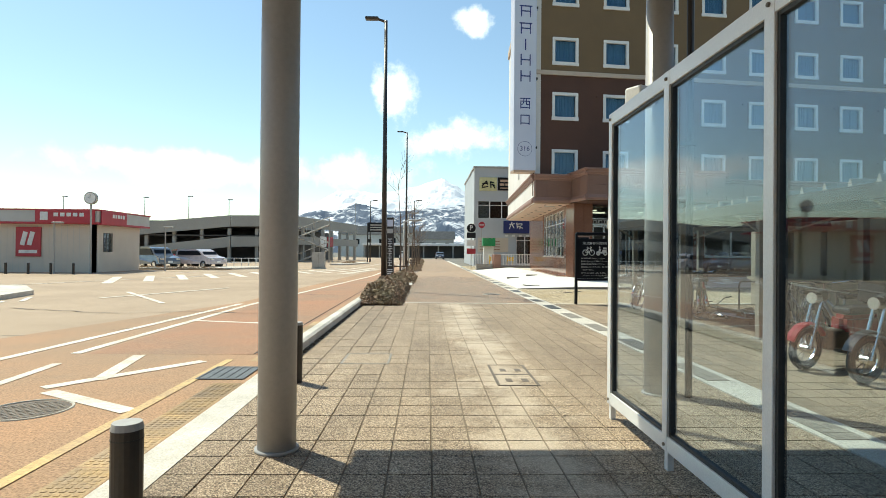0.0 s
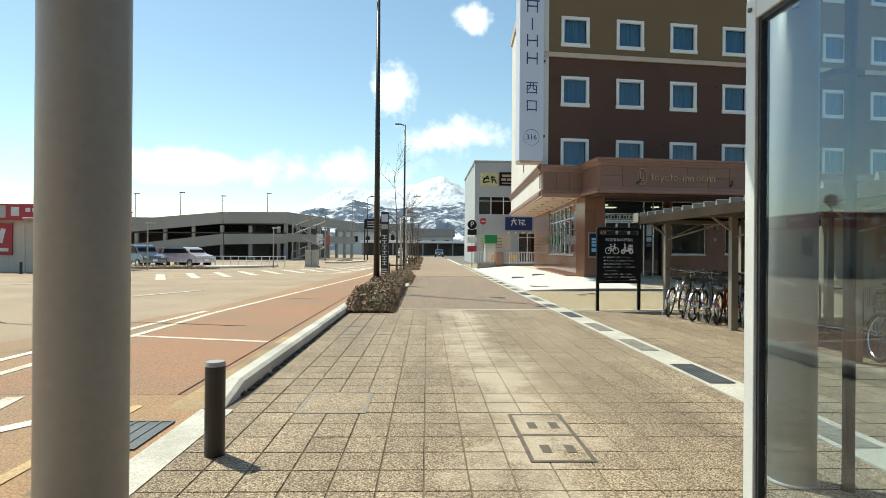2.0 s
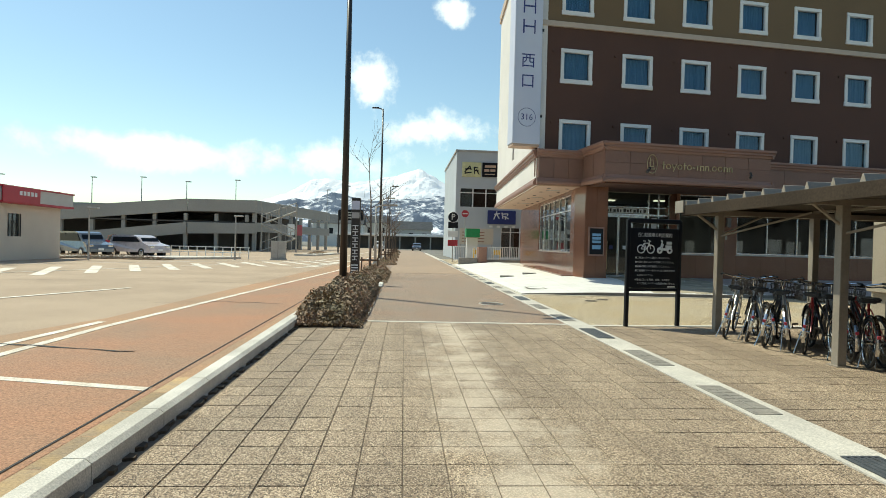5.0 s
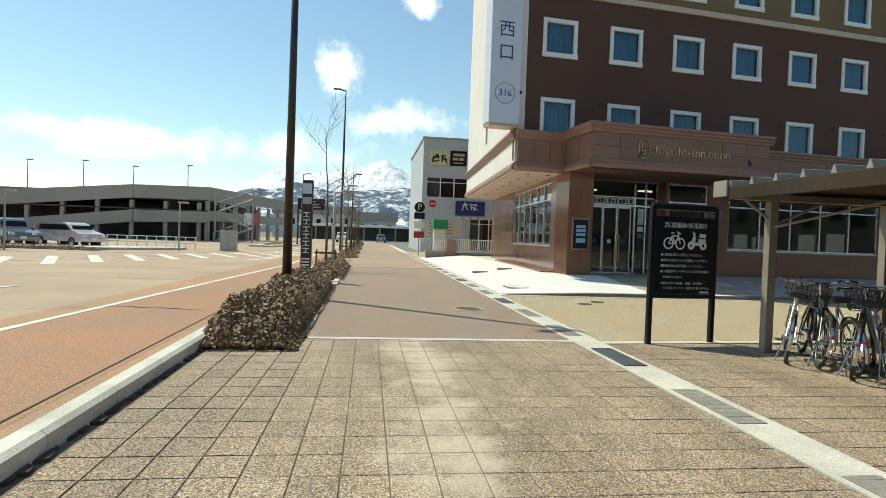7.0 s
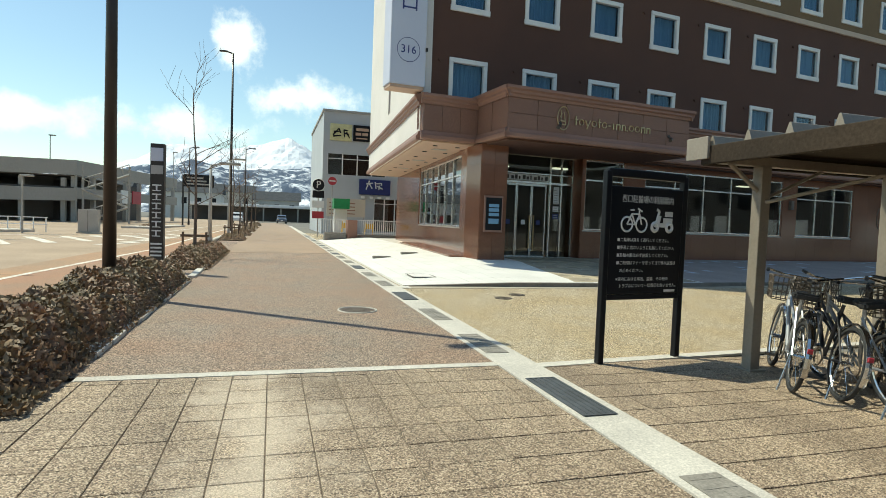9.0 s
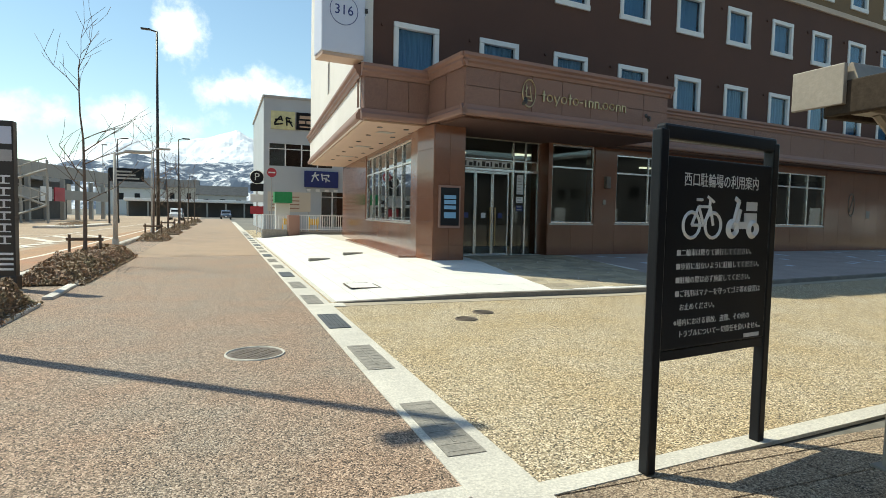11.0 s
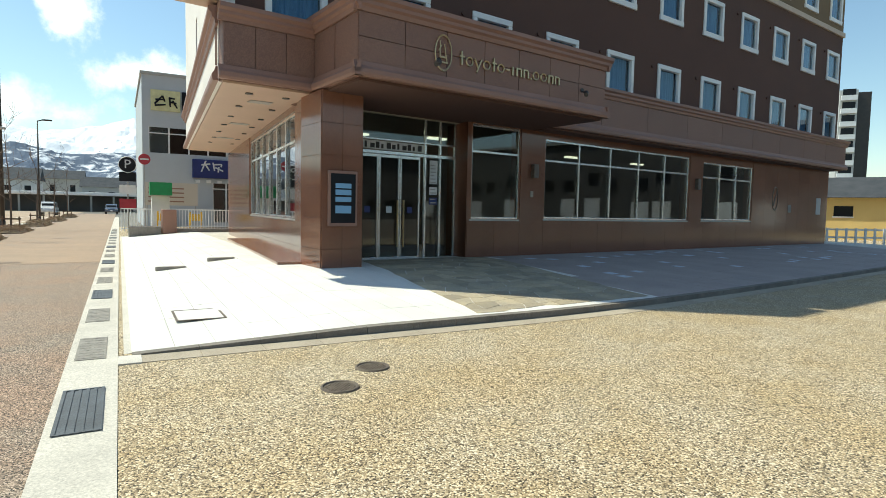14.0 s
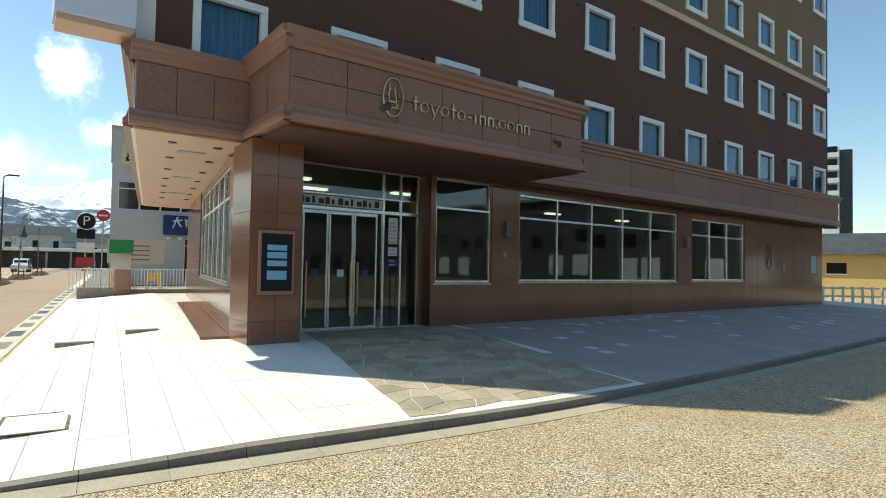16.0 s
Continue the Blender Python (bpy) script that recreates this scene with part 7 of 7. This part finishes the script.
for z in (0.4, 0.85):
    part("rail", box(0, 0.065, z, 18, 0.1, z + 0.1), MAT_WHITE, wf)

# behind the camera: unseen station front, added to close the square and darken reflections
sta = thing("station_front", "long plain unseen station building added across the square", "station", pose(-45, -34, 0))
part("wall", box(0, -8, 0, 130, 0, 11), MAT_PARK_DARK, sta)
rnd = random.Random(61)
win_s = to_mesh("window", box(0, 0.001, 0, 1.7, 0.06, 1.9), MAT_SIGN)
for i in range(34):
    part("window", win_s, MAT_SIGN, sta, m=pose(2 + 3.7 * i + rnd.uniform(-0.3, 0.3), 0, 1.1))
part("eaves", box(-1, -8, 11, 131, 1.5, 11.6), MAT_PARK, sta)

# unseen block added beyond the view; its white panels show as reflections in glass
town = thing("town_block", "plain dark unseen block added for the hotel glass to reflect", "building", pose(64, -44, 0))
part("wall", box(0, 0, 0, 10, 78, 10.5), MAT_PARK_DARK, town)
win_t = to_mesh("window", box(-0.06, 0, 0, -0.001, 1.6, 1.5), MAT_SIGN)
panel_t = to_mesh("shop_panel", box(-0.10, 0, 0, -0.001, 2.2, 2.6, 0.01), MAT_WHITE)
for i in range(22):
    yt = 1.5 + 3.4 * i + rnd.uniform(-0.5, 0.5)
    part("window", win_t, MAT_SIGN, town, m=pose(0, yt, rnd.choice((4.4, 5.2))))
    if i % 3 != 1:
        part("shop_panel", panel_t, MAT_WHITE, town, "white panel added to show as a reflection", m=pose(0, yt - 0.4, rnd.uniform(0.4, 0.9)))
part("roof", box(-0.5, -0.5, 10.5, 10.5, 78.5, 10.9), MAT_PARK, town)

# ---- mountains ----
def range_of(name, label, dist, depth, peaks, rough, seed, snow):
    """A ridge whose skyline follows a few (bearing, height) pairs in degrees."""
    m = bpy.data.materials.new(name)
    m.use_nodes = True
    nt = m.node_tree
    b = nt.nodes["Principled BSDF"]
    b.inputs["Roughness"].default_value = 0.9
    geo = nt.nodes.new("ShaderNodeNewGeometry")
    mp = nt.nodes.new("ShaderNodeMapping")
    mp.inputs["Scale"].default_value = (0.03, 0.012, 0.05)
    mp.inputs["Rotation"].default_value = (0, 0.6, 0)
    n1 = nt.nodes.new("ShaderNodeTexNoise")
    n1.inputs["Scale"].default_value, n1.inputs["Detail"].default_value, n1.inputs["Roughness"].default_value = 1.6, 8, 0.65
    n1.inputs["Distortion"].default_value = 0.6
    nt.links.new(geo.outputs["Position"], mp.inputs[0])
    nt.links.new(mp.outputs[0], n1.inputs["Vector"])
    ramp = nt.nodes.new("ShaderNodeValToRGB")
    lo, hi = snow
    # the bare tone is blued in the colour to carry the haze of distance
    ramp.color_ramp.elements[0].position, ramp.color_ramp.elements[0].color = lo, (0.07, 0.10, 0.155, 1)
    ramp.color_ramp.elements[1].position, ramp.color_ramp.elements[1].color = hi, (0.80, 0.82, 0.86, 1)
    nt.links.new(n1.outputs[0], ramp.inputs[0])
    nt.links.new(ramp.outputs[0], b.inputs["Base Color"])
    az = np.array([p[0] for p in peaks])
    el = np.array([p[1] for p in peaks])
    bm = bmesh.new()
    rows = []
    na, nd = 260, 26
    for j in range(nd):
        f = j / (nd - 1)
        dd = dist - depth * (1 - f)
        row = []
        for i in range(na):
            a = az[0] + (az[-1] - az[0]) * i / (na - 1)
            top = math.tan(radians(float(np.interp(a, az, el)))) * dist
            x, y = dd * math.sin(radians(a)), dd * math.cos(radians(a))
            nz_ = noise.fractal(Vector((x * 0.012, y * 0.012, seed)), 1.0, 2.1, 6)
            h = top * (f ** 0.75) * (1 + rough * nz_ * (1.1 - 0.75 * f))
            row.append(bm.verts.new((x, y, max(-1, h) if j else -2)))
        rows.append(row)
    for j in range(nd - 1):
        for i in range(na - 1):
            bm.faces.new((rows[j][i], rows[j][i + 1], rows[j + 1][i + 1], rows[j + 1][i]))
    return setting(name, bm, m, label, "mountain", smooth=False)


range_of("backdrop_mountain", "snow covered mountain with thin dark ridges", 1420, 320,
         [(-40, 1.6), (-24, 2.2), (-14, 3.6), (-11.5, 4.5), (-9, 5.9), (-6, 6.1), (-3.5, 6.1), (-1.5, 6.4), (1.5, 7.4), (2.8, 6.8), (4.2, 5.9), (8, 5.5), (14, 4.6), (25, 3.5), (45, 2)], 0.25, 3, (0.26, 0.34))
range_of("backdrop_hills", "wooded foothills streaked with snow, haze blue put into their colour", 1080, 380,
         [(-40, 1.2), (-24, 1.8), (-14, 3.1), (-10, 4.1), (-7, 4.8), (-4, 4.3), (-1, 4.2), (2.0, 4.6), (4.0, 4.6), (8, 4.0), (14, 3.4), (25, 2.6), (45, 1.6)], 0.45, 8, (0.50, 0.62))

# ---- pavers, last: one by one where the walk passes, joined elsewhere ----
TX, TY, TG = 0.285, 0.33, 0.007


def paver_mesh(w, d, name, mat, th=0.02, bev=0.004):
    bm = bmesh.new()
    pts = [(0, 0), (w, 0), (w, d), (0, d)]
    lo = [bm.verts.new((x, y, -th)) for x, y in pts]
    mid = [bm.verts.new((x, y, -bev)) for x, y in pts]
    top = [bm.verts.new((x + (bev if x == 0 else -bev), y + (bev if y == 0 else -bev), 0)) for x, y in pts]
    bm.faces.new(top)
    for i in range(4):
        k = (i + 1) % 4
        bm.faces.new((mid[i], mid[k], top[k], top[i]))
        bm.faces.new((lo[i], lo[k], mid[k], mid[i]))
    return to_mesh(name, bm, mat)


pav = paver_mesh(TX - TG, TY - TG, "paver", MAT_TILE)
rnd = random.Random(77)
pv, pf = [], []


def joined_paver(x, y, z, w, d, tilt=0.0):
    n0 = len(pv)
    e = 0.004
    pv.extend([(x, y, z - 0.012), (x + w, y, z - 0.012), (x + w, y + d, z - 0.012), (x, y + d, z - 0.012),
               (x + e, y + e, z + tilt), (x + w - e, y + e, z - tilt), (x + w - e, y + d - e, z - tilt), (x + e, y + d - e, z + tilt)])
    pf.append((n0 + 4, n0 + 5, n0 + 6, n0 + 7))
    pf.extend((n0 + i, n0 + (i + 1) % 4, n0 + 4 + (i + 1) % 4, n0 + 4 + i) for i in range(4))


ny = int((TILE_END + 5) / TY)
for j in range(ny):
    y = 16.0 - TY * j
    deep = min(TY, TILE_END - y) - TG
    x = -1.655 + 0.03 - 0.045
    while x < STRIP0 - 0.01:
        w = min(TX, STRIP0 - x) - TG
        z = rnd.uniform(-0.0012, 0.0012)
        if w > TX - TG - 0.001 and -0.55 < x < 2.1 and 5.6 < y < 16.2 and j > 0 and (y > 8.2 or x > 1.3):
            part("paver", pav, MAT_TILE, bed, m=pose(x, y, z, rnd.uniform(-0.15, 0.15), rnd.uniform(-0.15, 0.15), 0))
        elif w > 0.03:
            joined_paver(x, y, z, w, deep, rnd.uniform(-0.0008, 0.0008))
        x += TX
    x = STRIP1
    while x < 11:
        joined_paver(x, y, rnd.uniform(-0.0012, 0.0012), TX - TG, deep, rnd.uniform(-0.0008, 0.0008))
        x += TX
me = bpy.data.meshes.new("pavers")
me.from_pydata(pv, [], pf)
MAT_TILE_JOINED = MAT_TILE.copy()
nt = MAT_TILE_JOINED.node_tree
for n in list(nt.nodes):
    if n.bl_idname == "ShaderNodeObjectInfo":
        for l in list(n.outputs["Random"].links):
            nt.links.new(nt.nodes["Geometry"].outputs["Random Per Island"], l.to_socket)
me.materials.append(MAT_TILE_JOINED)
part("pavers", me, MAT_TILE_JOINED, bed, kind="stuff")

# crazy paving before the doors
MAT_FLAG = material("buff_flagstone", (0.44, 0.36, 0.24), (0.34, 0.29, 0.22), scale=2, fine=50, rough=0.7, vary=0.22)
MAT_INSERT = material("pale_insert_tile", (0.62, 0.66, 0.72), rough=0.6, grain=0.1)
FS = HOTEL_M
N1, N2 = 11, 21
jit = {}
for i in range(N1 + 1):
    for j in range(N2 + 1):
        u, v = 3.4 + 3.7 * i / N1 - 0.24 * 7.0 * j / N2, 0.45 - 7.0 * j / N2
        if 0 < i < N1:
            u += rnd.uniform(-0.13, 0.13)
        if 0 < j < N2:
            v += rnd.uniform(-0.12, 0.12)
        jit[i, j] = FS @ Vector((u, v, 0))
for i in range(N1):
    for j in range(N2):
        q = [jit[i, j + 1], jit[i + 1, j + 1], jit[i + 1, j], jit[i, j]]
        c0 = sum(q, Vector()) / 4
        q = [c0 + (p - c0) * 0.955 for p in q]
        if any(p.y < front_y(p.x) + 0.13 for p in q):
            continue
        bm = bmesh.new()
        h = rnd.uniform(0.004, 0.007)
        hi = [bm.verts.new((p.x, p.y, fore_z(p.x, p.y) + h)) for p in q]
        lo = [bm.verts.new((p.x, p.y, fore_z(p.x, p.y) - 0.01)) for p in q]
        bm.faces.new(hi)
        for k in range(4):
            bm.faces.new((lo[k], lo[(k + 1) % 4], hi[(k + 1) % 4], hi[k]))
        part("flagstone", bm, MAT_FLAG, forecourt)
for i in range(46):
    p = FS @ Vector((6.8 + rnd.uniform(0, 18), -0.4 - rnd.uniform(0, 1) ** 1.3 * 4.0, 0))
    if p.y > front_y(p.x) + 0.4:
        part("insert_tile", prism([(p.x, p.y), (p.x + 0.26, p.y + 0.03), (p.x + 0.24, p.y + 0.29), (p.x - 0.02, p.y + 0.26)], 0, 0, top=lambda s, t: fore_z(s, t) + 0.005), MAT_INSERT, forecourt)


def dining_chair(m):
    ch = thing("dining_chair", "white covered dining chair behind the window", "chair", m, group="chairs of the dining room")
    part("seat", box(-0.22, -0.22, 0.40, 0.22, 0.22, 0.48, 0.03), MAT_WHITE, ch)
    part("backrest", box(-0.21, 0.17, 0.48, 0.21, 0.23, 1.0, 0.03), MAT_WHITE, ch)
    for sx in (-0.18, 0.18):
        for sy in (-0.18, 0.18):
            part("leg", tube((sx, sy, 0), (sx, sy, 0.4), 0.018, sides=6), MAT_DARK, ch)
    return ch


def dining_table(m):
    tb = thing("dining_table", "small dark dining table behind the window", "table", m, group="tables of the dining room")
    part("tabletop", box(-0.4, -0.35, 0.70, 0.4, 0.35, 0.74, 0.01), MAT_CORNICE, tb)
    part("leg", tube((0, 0, 0.02), (0, 0, 0.70), 0.04, sides=8), MAT_DARK, tb)
    part("foot", tube((0, 0, 0), (0, 0, 0.02), 0.22, sides=14), MAT_DARK, tb)
    return tb


ch0 = dining_chair(HOTEL_M @ pose(10.3, 1.3, 0.16, 0, 0, 80))
tb0 = dining_table(HOTEL_M @ pose(11.0, 1.3, 0.16))
for i in range(1, 10):
    x = 10.3 + 1.28 * i
    copy_thing(ch0, HOTEL_M @ pose(x, 1.25 + 0.15 * (i % 2), 0.16, 0, 0, 80 + 180 * (i % 2)))
    if i % 2 == 0:
        copy_thing(tb0, HOTEL_M @ pose(x + 0.7, 1.3, 0.16))

# forecourt slabs, laid in the run of the entrance
fv, ff, tone = [], [], []
SW, SDP = 0.40, 0.80
slab_count = 0
x = 3.62
while x < 34:
    y = front_y(x) + 0.135
    j = 0
    while y < (46 if x < 6.6 else front_y(x) + 8.2):
        off = rnd.uniform(-0.001, 0.001)
        lp = INV @ Vector((x, y, 0))
        brown = lp.x > 7.05 - 0.24 * (0.45 - lp.y)
        if x < 9.5 and y < 28.5 and slab_count < 300:
            bm = bmesh.new()
            q = [(x, y), (x + SW - 0.006, y), (x + SW - 0.006, y + SDP - 0.006), (x, y + SDP - 0.006)]
            hi = [bm.verts.new((s, t, fore_z(s, t) + off)) for s, t in q]
            lo = [bm.verts.new((s, t, fore_z(s, t) - 0.011)) for s, t in q]
            bm.faces.new(hi)
            for k in range(4):
                bm.faces.new((lo[k], lo[(k + 1) % 4], hi[(k + 1) % 4], hi[k]))
            part("slab", bm, MAT_BROWN_SLAB if brown else MAT_WHITE_SLAB, forecourt)
            slab_count += 1
            y += SDP
            continue
        n0 = len(fv)
        x1, y1 = x + SW - 0.005, y + SDP - 0.005
        quad = [(x, y), (x1, y), (x1, y1), (x, y1)]
        fv.extend([(a, b, fore_z(a, b) - 0.011) for a, b in quad] + [(a + (0.003 if a == x else -0.003), b + (0.003 if b == y else -0.003), fore_z(a, b) + off) for a, b in quad])
        tone.extend([1 if brown else 0] * 5)
        ff.append((n0 + 4, n0 + 5, n0 + 6, n0 + 7))
        ff.extend((n0 + i, n0 + (i + 1) % 4, n0 + 4 + (i + 1) % 4, n0 + 4 + i) for i in range(4))
        y += SDP
    x += SW
me = bpy.data.meshes.new("slabs")
me.from_pydata(fv, [], ff)
MAT_SLAB_J = MAT_WHITE_SLAB.copy()
nt = MAT_SLAB_J.node_tree
for n in list(nt.nodes):
    if n.bl_idname == "ShaderNodeObjectInfo":
        for l in list(n.outputs["Random"].links):
            nt.links.new(nt.nodes["Geometry"].outputs["Random Per Island"], l.to_socket)
me.materials.append(MAT_SLAB_J)
me.materials.append(MAT_BROWN_SLAB)
me.polygons.foreach_set("material_index", tone)
part("slabs", me, MAT_SLAB_J, forecourt, kind="stuff")
